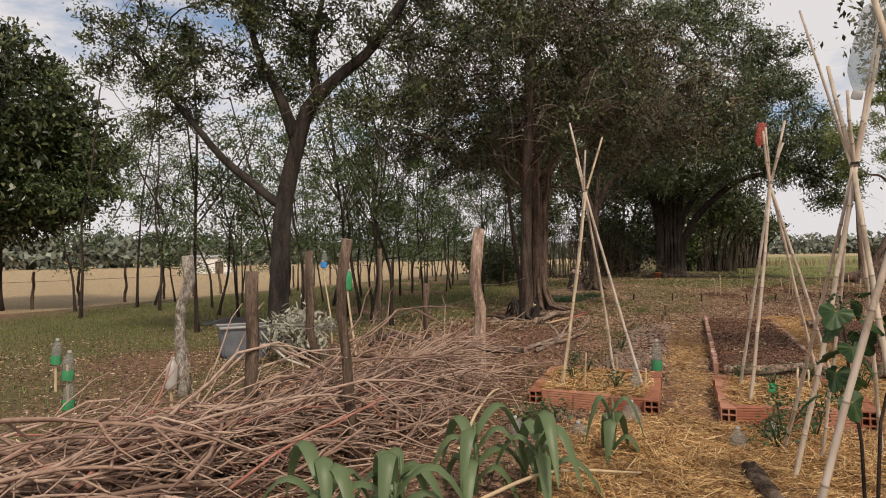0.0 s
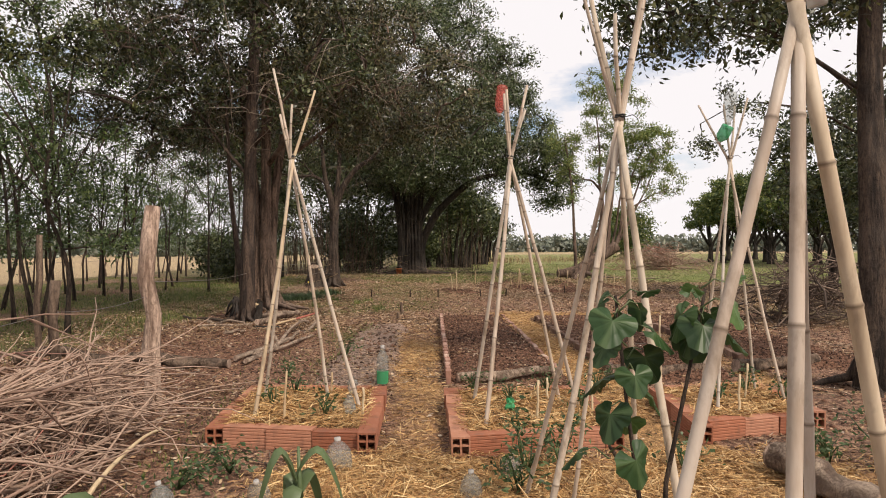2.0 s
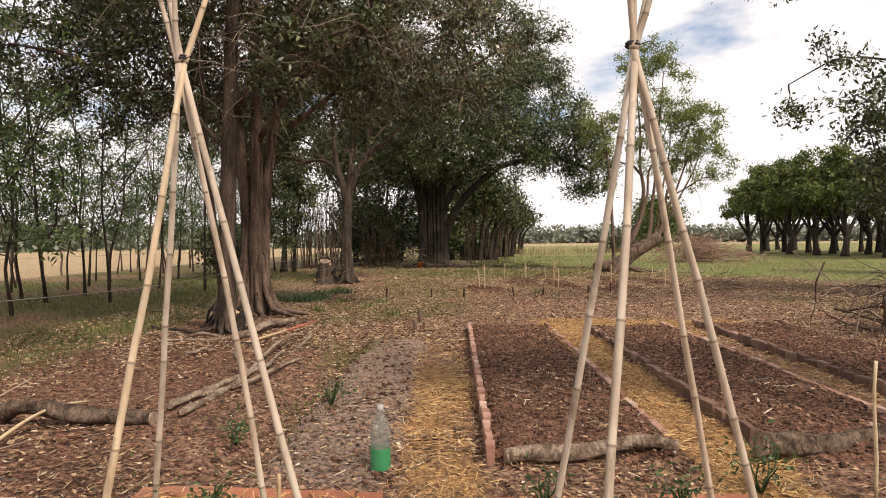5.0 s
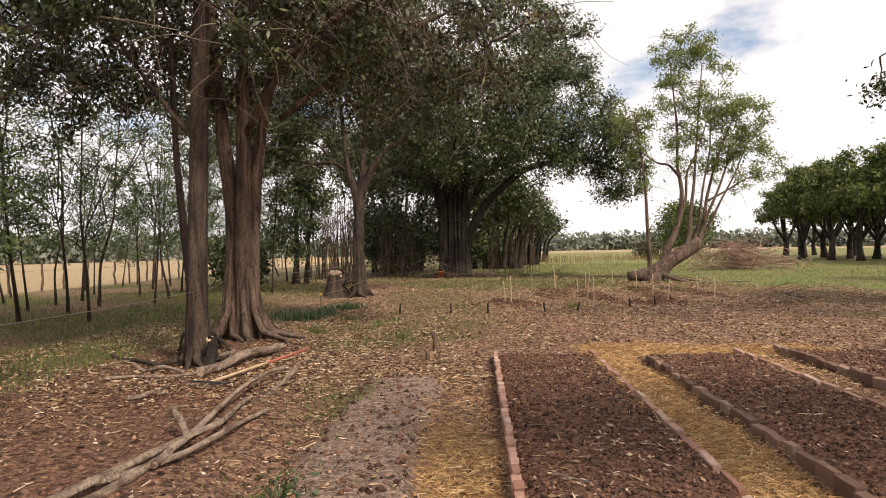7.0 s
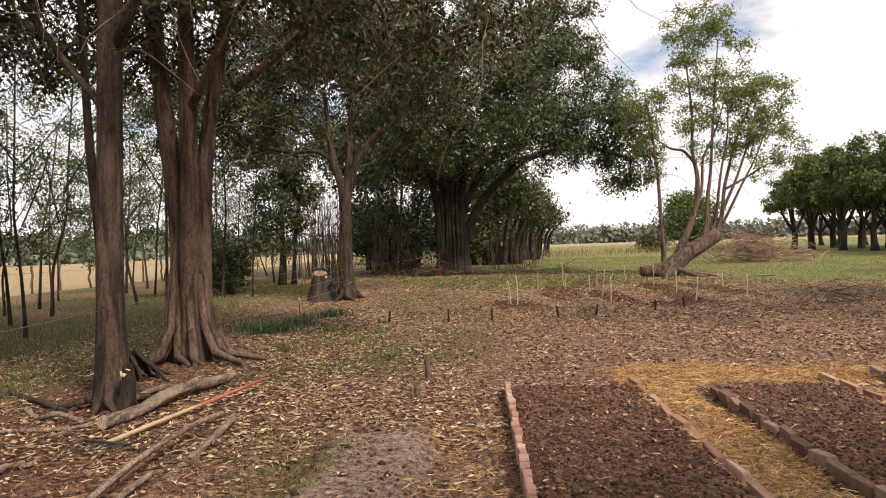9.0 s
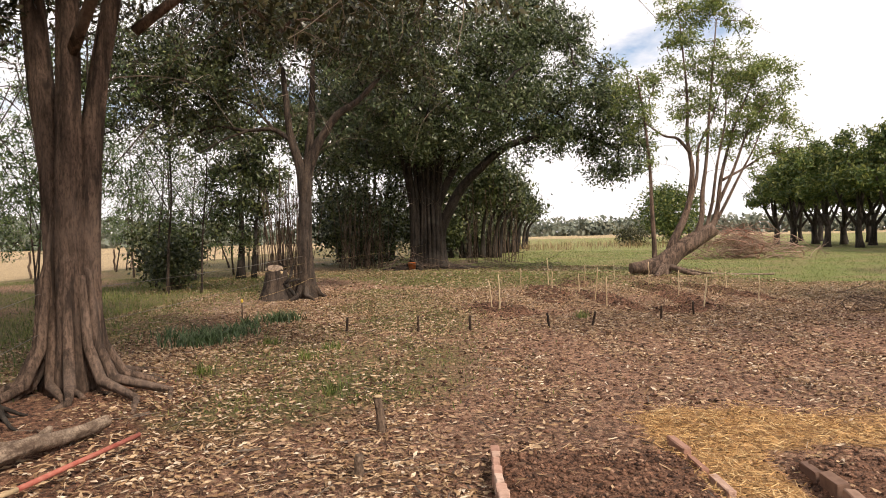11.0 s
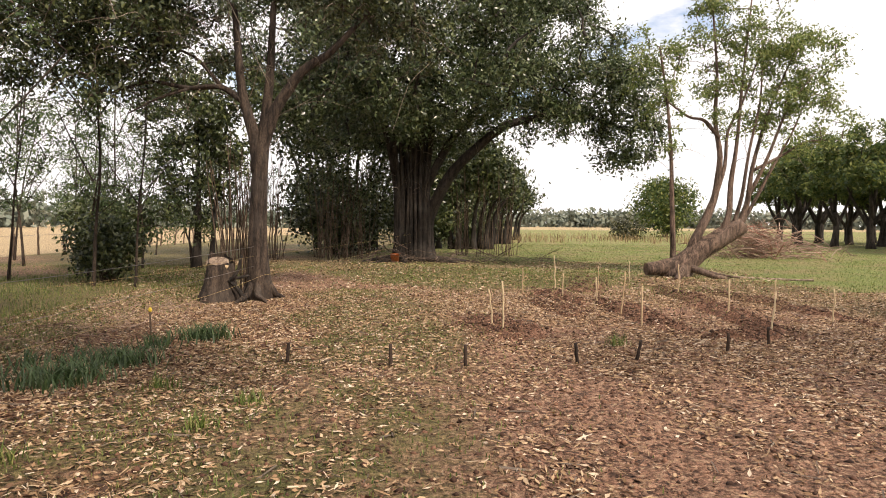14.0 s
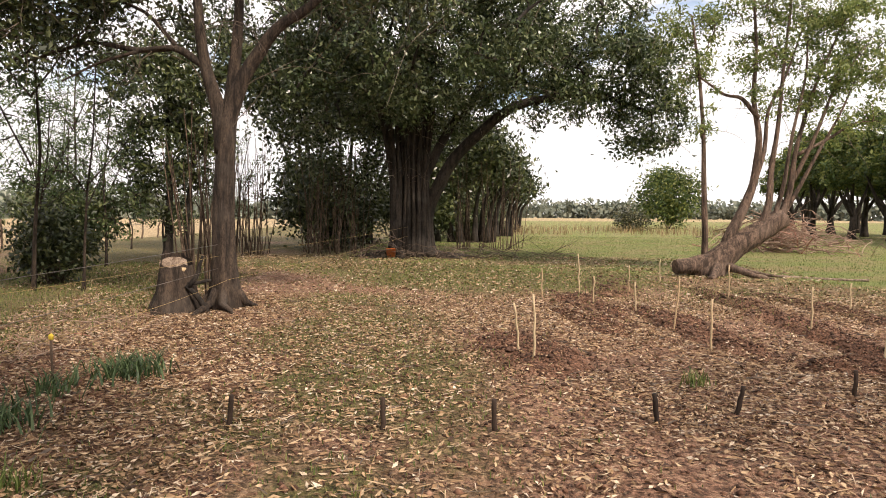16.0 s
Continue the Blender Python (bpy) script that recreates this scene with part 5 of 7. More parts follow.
def raised_bed(corners, label, loose=()):
    """corners: front left, front right, back right, back left."""
    c = [Vector((*p, 0)) for p in corners]
    mid = sum(c, Vector()) / 4
    root = empty("raised_bed", (mid.x, mid.y, 0), label, "garden bed", "brick beds")
    for s in range(4):
        a, b = c[s], c[(s + 1) % 4]
        d = (b - a).normalized()
        nrm = Vector((-d.y, d.x, 0))
        start, end = (0.118, (b - a).length - 0.118) if s % 2 == 0 else (0.0, (b - a).length)
        n = max(1, round((end - start) / 0.335))
        step = (end - start) / n
        for k in range(n):
            p = a + d * (start + (k + 0.5) * step) + nrm * 0.06
            ob = new("brick", HOLLOW)
            ob.parent = root
            ob.matrix_basis = Matrix.Translation((p.x - mid.x + rnd.uniform(-0.006, 0.006), p.y - mid.y + rnd.uniform(-0.006, 0.006), -0.04 + rnd.uniform(-0.01, 0.008))) @ pose(0, 0, 0, rnd.uniform(-2, 2), rnd.uniform(-1.5, 1.5), math.degrees(math.atan2(d.y, d.x)) + rnd.uniform(-2, 2)) @ Matrix.Diagonal((step / 0.33, 1, 1, 1))
    n = 14
    u = np.linspace(0.04, 0.96, n)
    bm = bmesh.new()
    rows = []
    for i in u:
        row = []
        for j in u:
            p = (c[0] * (1 - i) + c[1] * i) * (1 - j) + (c[3] * (1 - i) + c[2] * i) * j
            row.append(bm.verts.new((p.x - mid.x, p.y - mid.y, 0.085 + 0.02 * math.sin(9 * i + 3 * j) * math.cos(7 * j) + rnd.uniform(-0.008, 0.008))))
        rows.append(row)
    for i in range(n - 1):
        for j in range(n - 1):
            bm.faces.new((rows[i][j], rows[i + 1][j], rows[i + 1][j + 1], rows[i][j + 1])).smooth = True
    part("soil_fill", bm, CLOD, root, "dark soil under straw")
    k = 4200
    s = rng.uniform(0.07, 0.93, (k, 2))
    cc = [np.array(q) - np.array(mid) for q in c]
    P = (cc[0] * (1 - s[:, :1]) + cc[1] * s[:, :1]) * (1 - s[:, 1:]) + (cc[3] * (1 - s[:, :1]) + cc[2] * s[:, :1]) * s[:, 1:]
    P[:, 2] = 0.095 + rng.uniform(0, 0.05, k)
    st = quads("straw_mulch", strands(P, 0.13, 0.004), STRAW, root, "loose yellow straw")
    st["kind"] = "stuff"
    return root


def strands(P, length, width, lift=0.22, heading=None):
    n = len(P)
    a = rng.uniform(0, 2 * math.pi, n) if heading is None else heading + rng.normal(size=n) * 0.5
    d = np.stack([np.cos(a), np.sin(a), rng.normal(size=n) * lift], 1)
    side = np.stack([-np.sin(a), np.cos(a), rng.normal(size=n) * 0.6], 1)
    L = (length * rng.uniform(0.4, 1.3, n))[:, None]
    W = (width * rng.uniform(0.6, 1.3, n))[:, None]
    return np.stack([P - d * L / 2 - side * W / 2, P - d * L / 2 + side * W / 2, P + d * L / 2 + side * W / 2, P + d * L / 2 - side * W / 2], 1)


raised_bed([(-1.28, 5.86), (-0.16, 5.65), (-0.19, 7.1), (-1.33, 7.2)], "raised bed of orange hollow bricks filled with straw mulch")
raised_bed([(0.29, 5.54), (1.38, 5.72), (1.45, 7.05), (0.28, 7.06)], "hollow-brick raised bed with straw beside the straw path")
raised_bed([(1.86, 5.82), (2.9, 6.13), (2.95, 7.25), (1.95, 7.0)], "hollow-brick raised bed with straw near the garden tree")


# ---- cane tents ----
def cane_pole(a, b, r0, r1):
    """A cane with thickened nodes from a to b."""
    a, b = Vector(a), Vector(b)
    L = (b - a).length
    n = max(3, int(L / rnd.uniform(0.2, 0.3)))
    pts, rad = [], []
    bow = Vector((rnd.uniform(-1, 1), rnd.uniform(-1, 1), 0)) * 0.008 * L
    joints = [0.0] + [(i + rnd.uniform(-0.22, 0.22)) / n for i in range(1, n)]
    for i, t0 in enumerate(joints):
        kink = Vector((rnd.uniform(-1, 1), rnd.uniform(-1, 1), 0)) * 0.0035
        for q, k in ((0.0, 1.0), (0.007 / L, 1.13), (0.014 / L, 0.97)):
            t = t0 + q
            pts.append((t, a.lerp(b, t) + bow * math.sin(math.pi * t) + (kink if 0 < i else Vector())))
            rad.append((r0 + (r1 - r0) * t) * k)
    pts.append((1.0, b))
    rad.append(r1)
    tb = Tubes().add([tuple(p) for _, p in pts], rad, 8)
    dark = [0.0] * len(tb.v)
    for i in range(1, len(rad) - 1):
        if rad[i] > rad[i - 1] and rad[i] > rad[i + 1]:
            dark[8 * i: 8 * i + 8] = [1.0] * 8
    return tb, dark


def tent(apex, poles, label, z0=0.04):
    """poles: (foot x, foot y, radius, tip dx, dy, dz above the tie)."""
    root = empty("cane_tent", (apex[0], apex[1], 0), label, "cane tent", "cane tents")
    org = Vector((apex[0], apex[1], 0))
    for fx, fy, r, dx, dy, dz in poles:
        foot = Vector((fx, fy, gz(fx, fy) - 0.05 if z0 < 0.01 else z0)) - org
        tie = Vector((0.55 * dx * 0.06 / dz + rnd.uniform(-0.008, 0.008), 0.01 * (1 if dy > 0 else -1), apex[2]))
        tip = tie + Vector((dx, dy, dz))
        tb, dark = cane_pole(foot, tie, r, r * 0.8)
        up, dark2 = cane_pole(tie - (tie - foot).normalized() * 0.02, tip, r * 0.8, r * 0.6)
        base = len(tb.v)
        tb.v += up.v
        tb.f += [tuple(base + q for q in face) for face in up.f]
        pole = tb.part("pole", CANE, root)
        pole.data.attributes.new("node", "FLOAT", "POINT").data.foreach_set("value", dark + dark2)
    t = Tubes()
    w = 1.35 * max(p[2] for p in poles)
    ring = [(w * math.cos(q), w * math.sin(q), apex[2] - 0.008 + 0.004 * q / 3) for q in np.linspace(0, 12.5, 24)]
    t.add(ring, [0.0045] * 24, 5)
    t.add([(w, 0, apex[2]), (w + 0.03, -0.02, apex[2] + 0.006), (w + 0.05, -0.03, apex[2] - 0.015)], [0.002] * 3, 4)
    t.part("tie", TIE, root, "black tie round the poles")
    return root


tent((-0.84, 6.466, 1.93), [(-1.035, 6.1, 0.0145, 0.15, 0.05, 0.5), (-1.135, 6.84, 0.0135, 0.03, -0.1, 0.36), (-0.62, 6.79, 0.0135, -0.06, -0.05, 0.3), (-0.315, 6.35, 0.0145, -0.14, 0.05, 0.66)], "four-pole bamboo cane tent standing in a brick bed")
tent((0.732, 6.281, 1.906), [(0.49, 6.65, 0.0145, 0.1, -0.05, 0.32), (0.52, 5.91, 0.0155, 0.13, 0.1, 0.53), (1.16, 6.66, 0.0135, -0.05, -0.1, 0.42), (1.25, 6.39, 0.015, -0.02, -0.05, 0.46)], "four-pole bamboo cane tent with a red bottle on top")
tent((0.98, 4.38, 1.815), [(0.635, 4.91, 0.0125, 0.11, -0.1, 0.76), (0.63, 4.33, 0.016, 0.14, 0.05, 0.68), (0.82, 4.66, 0.011, -0.26, -0.05, 0.9), (1.15, 3.99, 0.018, -0.1, 0.1, 0.6), (1.21, 4.88, 0.0135, -0.05, -0.12, 0.4)], "tall grey bamboo cane tent on the straw beside the fig", 0.0)
tent((0.86, 2.74, 1.73), [(0.36, 2.5, 0.0145, 0.12, 0.06, 0.48), (0.73, 2.58, 0.0165, 0.02, 0.04, 0.52), (1.29, 2.93, 0.0185, -0.14, -0.06, 0.48), (1.11, 3.07, 0.013, -0.05, -0.09, 0.4)], "thick yellow bamboo cane tent with cut bottles on top", 0.0)
tent((2.45, 6.6, 1.95), [(2.36, 6.96, 0.0125, 0.08, -0.1, 0.42), (2.17, 6.2, 0.013, 0.07, 0.08, 0.4), (2.78, 6.9, 0.012, -0.07, -0.05, 0.38), (2.8, 6.45, 0.0125, -0.2, 0.05, 0.4)], "four-pole bamboo cane tent with a green bottle on top")


def top_bottle(at, tilt, shell, label, h=0.26, r=0.048):
    b = bottle((0, 0, 0), label, h, r, shell, None, None, pose(*at, 180 + tilt[0], tilt[1], 30), "scare_bottle")
    return b


top_bottle((0.69, 6.34, 2.42), (0, 8), REDP, "red-tinted bottle upturned on a cane tip", 0.22, 0.04)
top_bottle((0.745, 2.76, 2.2), (4, 14), CLEAR, "clear cut bottle upturned on a cane tip", 0.34, 0.055)
top_bottle((0.88, 2.79, 2.04), (-4, -8), CLEAR, "clear cut bottle upturned on a cane tip", 0.32, 0.055)
top_bottle((2.43, 6.55, 2.42), (0, 6), CLEAR, "clear bottle upturned on a cane tip", 0.24)
top_bottle((2.4, 6.52, 2.17), (30, 10), GREENP, "green bottle end hanging at the cane tips", 0.14, 0.045)


# ---- heaps of branches ----
def branch_mesh(L, r, forks=2, mat=None):
    t = Tubes()
    n = 8
    bow = rnd.uniform(-0.2, 0.2)
    line = bend((-L / 2, 0, 0), (L / 2, 0, 0), 0, n, 0.034)
    line[:, 1] += bow * L * np.sin(np.linspace(0, math.pi, n))
    t.add(line, taper(r, r * 0.35, n), 6)
    for k in range(forks):
        i = rnd.randrange(2, n - 2)
        a = rnd.uniform(0.35, 1.1) * rnd.choice((-1, 1))
        q = line[i] + np.array([math.cos(a), math.sin(a), rnd.uniform(-0.3, 0.5)]) * L * rnd.uniform(0.15, 0.32)
        t.add(bend(line[i], q, 0.02, 5, 0.03), taper(r * 0.55, r * 0.2, 5), 5)
    me = t.mesh("branch")
    me.materials.append(mat or BRANCH)
    return me


KINDS = [branch_mesh(rnd.uniform(1.3, 2.5), rnd.choice((rnd.uniform(0.008, 0.016), rnd.uniform(0.012, 0.03))), rnd.choice((2, 3, 4))) for k in range(14)]


DARK_KINDS = [branch_mesh(rnd.uniform(1.2, 2.4), rnd.uniform(0.008, 0.02), 4, DARKBRANCH) for k in range(8)]


def branch_pile(name, label, count, spot, group="", kinds=KINDS):
    """spot() gives place, heading and tilt of one branch."""
    x0, y0 = np.mean([spot()[:2] for k in range(60)], 0)
    root = empty(name, (x0, y0, 0), label, "branch heap", group)
    for k in range(count):
        x, y, z, head, tilt, s = spot()
        ob = new("branch", kinds[rnd.randrange(len(kinds))])
        ob.parent = root
        ob.matrix_basis = pose(x - x0, y - y0, z, 0, tilt, head) @ pose(0, 0, 0, rnd.uniform(0, 360)) @ Matrix.Diagonal((s, s, s, 1))
    return root


def main_spot():
    """The heap runs along a bent line that swings away from the beds at its low end."""
    t = rnd.random() ** 0.9
    u = np.array((0.0, 0.4, 0.72, 1.0))
    cx, cy = np.interp(t, u, (-2.0, -2.12, -2.45, -3.15)), np.interp(t, u, (6.15, 4.7, 3.5, 2.6))
    along = np.interp(t, (0.0, 0.5, 0.8, 1.0), (82, 72, 50, 36))
    o = max(-0.75, min(0.6, rnd.gauss(0, 0.17 + 0.12 * t)))
    h = radians(along)
    top = (0.56 - 0.26 * t) * math.exp(-((o / (0.4 + 0.15 * t)) ** 2) * 1.3)
    z = rnd.uniform(0.03, 1.0) ** 0.7 * top + 0.03
    cross = rnd.random() < 0.2
    head = along + rnd.gauss(0, 45 if cross else 15)
    return cx + o * math.sin(h), cy - o * math.cos(h), z, head, rnd.gauss(0, 14 if cross else 7), rnd.uniform(0.5, 1.05) * (0.5 if cross else 0.66 + 0.3 * t)


branch_pile("branch_heap", "long heap of pruned reddish-brown branches along the post line", 400, main_spot)
extra = Tubes()
for k in range(330):
    x, y, z, head, tilt, s = main_spot()
    L = rnd.uniform(0.4, 1.0)
    h = radians(head + rnd.gauss(0, 35))
    d = np.array([math.cos(h), math.sin(h), rnd.gauss(0, 0.25)]) * L
    a = np.array([x, y, max(z, 0.05)])
    b = a + d
    b[2] = max(b[2], 0.02)
    extra.add(bend(a, b, 0.02, 5, 0.03), taper(0.008, 0.003, 5), 4)
tagged(extra.part("loose_twigs", BRANCH), "loose thin twigs over the branch heap", "twigs", "", "stuff")


def right_spot():
    a, r = rnd.uniform(0, 6.28), abs(rnd.gauss(0, 0.5))
    return 6.5 + 1.2 * r * math.cos(a), 12.9 + 1.3 * r * math.sin(a), rnd.uniform(0.05, 1.15) * math.exp(-r * 0.9) + 0.03, rnd.uniform(0, 360), rnd.gauss(0, 22), rnd.uniform(0.5, 0.95)


def lawn_spot():
    a, r = rnd.uniform(0, 6.28), abs(rnd.gauss(0, 0.25))
    return 6.85 + 1.2 * r * math.cos(a), 20.8 + r * math.sin(a), rnd.uniform(0.02, 0.4) * math.exp(-2 * r) + 0.02, rnd.gauss(20, 40), rnd.gauss(0, 14), rnd.uniform(0.3, 0.55)


def far_spot():
    a, r = rnd.uniform(0, 6.28), abs(rnd.gauss(0, 1.2))
    return 14.0 + 1.3 * r * math.cos(a), 42.5 + r * math.sin(a), rnd.uniform(0.05, 1.25) * math.exp(-((r / 1.9) ** 2)) + 0.05, rnd.uniform(0, 360), rnd.gauss(0, 14), rnd.uniform(0.8, 1.4)


branch_pile("brushwood_heap", "dark tangled brushwood heap behind the garden tree", 170, right_spot, "brush heaps", DARK_KINDS)
branch_pile("brushwood_heap", "small heap of dry branches on the thin grass", 30, lawn_spot, "brush heaps", DARK_KINDS)
branch_pile("brushwood_heap", "large heap of dead branches behind the leaning tree", 220, far_spot, "brush heaps")


def thicket_spot():
    return rnd.uniform(-2.5, 4.0), rnd.uniform(36.2, 37.4), rnd.uniform(0.03, 0.3), rnd.uniform(0, 360), rnd.gauss(0, 8), rnd.uniform(0.6, 1.0)


branch_pile("brushwood_heap", "fallen branches strewn under the great fig tree", 80, thicket_spot, "brush heaps", DARK_KINDS)


def string_spot():
    return rnd.uniform(-5.2, -3.35), rnd.uniform(19.6, 24.2), rnd.uniform(0.02, 0.09), rnd.uniform(0, 360), rnd.gauss(0, 4), rnd.uniform(0.12, 0.34)


def chip_spot():
    a, r = rnd.uniform(0, 6.28), abs(rnd.gauss(0, 0.35))
    return -3.3 + 1.5 * r * math.cos(a), 29.2 + r * math.sin(a), rnd.uniform(0.02, 0.2) * math.exp(-r), rnd.uniform(0, 360), rnd.gauss(0, 12), rnd.uniform(0.2, 0.4)


branch_pile("brushwood_heap", "thin spread of dead reddish twigs beside the string", 150, string_spot, "brush heaps")
branch_pile("brushwood_heap", "small heap of broken reddish branches on the worn grass", 70, chip_spot, "brush heaps")


# ---- logs ----
def log(name, a, b, r, label, mat=None, crook=0.015, r1=None, sides=10, cut=True):
    a, b = np.array(a, float), np.array(b, float)
    n = 9
    line = bend(a, b, 0, n, crook + 0.01 if np.linalg.norm(b - a) < 1.4 else 0.6 * crook)
    root = empty(name, tuple((a + b) / 2), label, "log", "fallen logs")
    o = (a + b) / 2
    Tubes().add(line - o, taper(r, r1 or r * 0.85, n) * np.array([rnd.uniform(0.8, 1.15) for q in range(n)]), sides + 4, 0.12, 0.08, cap=False).part("bark", mat or LOGWOOD, root)
    if cut:
        for e, q, rr in ((0, 1, r), (-1, -2, r1 or r * 0.85)):
            d = unit(line[e] - line[q])
            Tubes().add([line[e] - o - d * 0.01, line[e] - o + d * 0.003], [rr * 0.97, rr * 0.95], sides).part("cut_end", CUT if name == "garden_log" and mat is None else POSTWOOD, root, "pale sawn end")
    return root


log("garden_log", (-3.1, 8.82, 0.055), (-1.95, 8.7, 0.055), 0.06, "dark bark-covered log lying behind the thick post", BARK_GREY)
log("garden_log", (-4.4, 9.05, 0.06), (-3.2, 8.9, 0.06), 0.06, "dark bark-covered log lying on the earth", BARK_GREY)
log("garden_log", (-2.68, 12.75, 0.07), (-2.36, 14.6, 0.07), 0.054, "peeling grey log lying at the tall tree's foot", LOGWOOD, 0.02)
log("branch_log", (-2.0, 9.1, 0.05), (-1.7, 12.8, 0.09), 0.029, "long crooked grey branch lying on the earth", LOGWOOD, 0.02)
log("branch_log", (-1.85, 8.95, 0.04), (-1.9, 13.05, 0.05), 0.025, "long crooked grey branch lying on the earth", LOGWOOD, 0.02)
log("branch_log", (-1.75, 9.8, 0.04), (-1.77, 11.6, 0.06), 0.022, "thin grey branch lying across the long ones", LOGWOOD, 0.02)
log("branch_log", (-2.0, 9.4, 0.04), (-1.5, 11.2, 0.04), 0.02, "thin grey branch lying beside the long ones", LOGWOOD, 0.03)
log("branch_log", (-3.6, 12.6, 0.03), (-2.8, 12.9, 0.03), 0.02, "thin pale branch lying on the dark earth", LOGWOOD, 0.02)
log("branch_log", (-4.4, 14.2, 0.03), (-3.2, 13.2, 0.04), 0.025, "thin dark branch lying by the tall tree", BARK_DARK, 0.03)
log("branch_log", (-2.0, 10.62, 0.2), (-1.8, 10.4, 0.03), 0.026, "short grey branch across the long ones", LOGWOOD, 0.02)
log("garden_log", (-2.87, 13.33, 0.05), (-2.68, 14.45, 0.06), 0.028, "thin pale peeled log beside the tall tree", LOGWOOD)
log("branch_log", (-3.7, 13.4, 0.04), (-2.93, 12.9, 0.05), 0.022, "thin grey branch at the tall tree's foot", LOGWOOD, 0.02)
log("branch_log", (-2.9, 11.7, 0.03), (-2.66, 11.95, 0.03), 0.02, "short grey branch lying on the earth", LOGWOOD, 0.02)
log("bed_log", (0.42, 7.86, 0.05), (1.42, 8.0, 0.06), 0.045, "grey log closing the end of a soil bed", LOGWOOD, 0.015)
log("bed_log", (1.86, 7.9, 0.09), (2.95, 8.25, 0.08), 0.07, "thick grey log closing the end of a soil bed", BARK_GREY, 0.01)
log("bed_log", (3.25, 8.3, 0.07), (4.3, 8.7, 0.07), 0.07, "grey log closing the end of a soil bed", BARK_GREY, 0.02)
log("straw_log", (2.1, 5.25, 0.08), (2.2, 4.5, 0.08), 0.085, "mossy grey log lying on the straw")
log("straw_log", (0.4, 4.3, 0.03), (0.5, 3.5, 0.03), 0.05, "weathered log edging the straw", BARK_GREY, 0.01, 0.04, 10, False)
log("fallen_limb", (7.6, 31.0, 0.05), (9.6, 29.9, 0.04), 0.035, "thin fallen limb on the grass beside the leaning tree", LOGWOOD, 0.01)
for k, (a, b, c) in enumerate((((-1.42, 4.5, 0.03), (-1.5, 5.75, 0.14), 0.014), ((-2.72, 8.15, 0.03), (-2.66, 9.2, 0.06), 0.014), ((-1.0, 3.2, 0.05), (-0.2, 4.0, 0.05), 0.012))):
    t = Tubes().add(bend((0, 0, 0), np.array(b) - np.array(a), 0.08, 9, 0.008), taper(c, c * 0.6, 9), 6).part("bent_stick", STICK)
    t.location = a
    tagged(t, "pale bent stick lying by the branch heap", "stick")


def rake():
    root = empty("garden_rake", (-2.4, 12.3, 0.05), "old rake with a red and pale wooden handle on the earth", "rake", "", 75)
    Tubes().add([(0, 0, 0), (0.9, 0.01, 0.02), (1.0, 0.01, 0.02)], [0.016, 0.015, 0.015], 8).part("handle", STICK, root, "pale wooden handle")
    Tubes().add([(1.0, 0.01, 0.02), (1.9, 0.0, 0.05)], [0.0165, 0.016], 8).part("grip", RAKERED, root, "red painted handle end")
    Tubes().add([(0, -0.2, 0.0), (0, 0.2, 0.0)], [0.01, 0.01], 6).part("head", TIE, root, "dark iron head")
    for k in range(7):
        y = -0.18 + 0.06 * k
        Tubes().add([(0, y, 0), (-0.1, y, 0.01), (-0.2, y * 1.15, -0.02)], [0.006, 0.005, 0.003], 5).part("tine", TIE, root)


rake()


# sawn hollow stump and roots
def stump(at, r, h, label):
    root = empty("tree_stump", at, label, "stump")
    t = Tubes()
    n = 18
    t.add([(0, 0, -0.1), (0, 0, 0.1), (0.02, 0, h * 0.35), (0.03, 0, h * 0.7), (0.03, 0, h)], [r * 1.4, r * 1.2, r * 1.02, r * 0.86, r * 0.74], n, 0.05, 0.13, cap=False)
    top = len(t.v) - n
    for q in range(n):
        x, y, z = t.v[top + q]
        t.v[top + q] = (x, y, z - 0.3 * (x - 0.03) + 0.4 * y + rnd.uniform(-0.035, 0.035) * r / 0.27)
    t.part("bark", BARK_DARK if r > 0.1 else BARK_BLACK, root)
    Tubes().add([(0.0, 0.02, h - 0.12), (0.008, -0.012, h - 0.04)], [r * 0.7, r * 0.68], 14, 0.04).part("sawn_top", CUT if r < 0.1 else LOGWOOD, root, "weathered hollow top")
    if r > 0.1:
        Tubes().add([(r * 0.55, -r * 0.35, h - 0.16), (r * 0.6, -r * 0.35, h - 0.1)], [0.06, 0.055], 9, 0.08).part("pale_cut", CUT, root, "pale fresh cut on the rim")
    return root


stump((-3.78, 24.75, 0), 0.27, 0.74, "sawn hollow stump beside the forked tree")
fork = empty("broken_fork", (-3.42, 24.6, 0), "dark broken forked branch between stump and tree", "branch")
Tubes().add(bend((-0.12, 0, 0.38), (0.16, 0.05, 0.0), 0.0, 6, 0.02), taper(0.035, 0.04, 6), 7).part("limb", BARK_BLACK, fork)
Tubes().add(bend((-0.08, 0, 0.36), (0.1, 0.05, 0.8), 0.0, 6, 0.02), taper(0.035, 0.022, 6), 7).part("limb", BARK_BLACK, fork)
Tubes().add(bend((-0.1, 0, 0.4), (0.2, 0.1, 0.45), 0.0, 6, 0.02), taper(0.028, 0.022, 6), 7).part("limb", BARK_BLACK, fork)
stump((-2.83, 13.38, 0), 0.06, 0.38, "small sawn stump at the tall tree's foot")
rot = empty("root_mass", (-3.55, 14.7, 0), "dark tangled mass of roots between the two trunks", "roots")
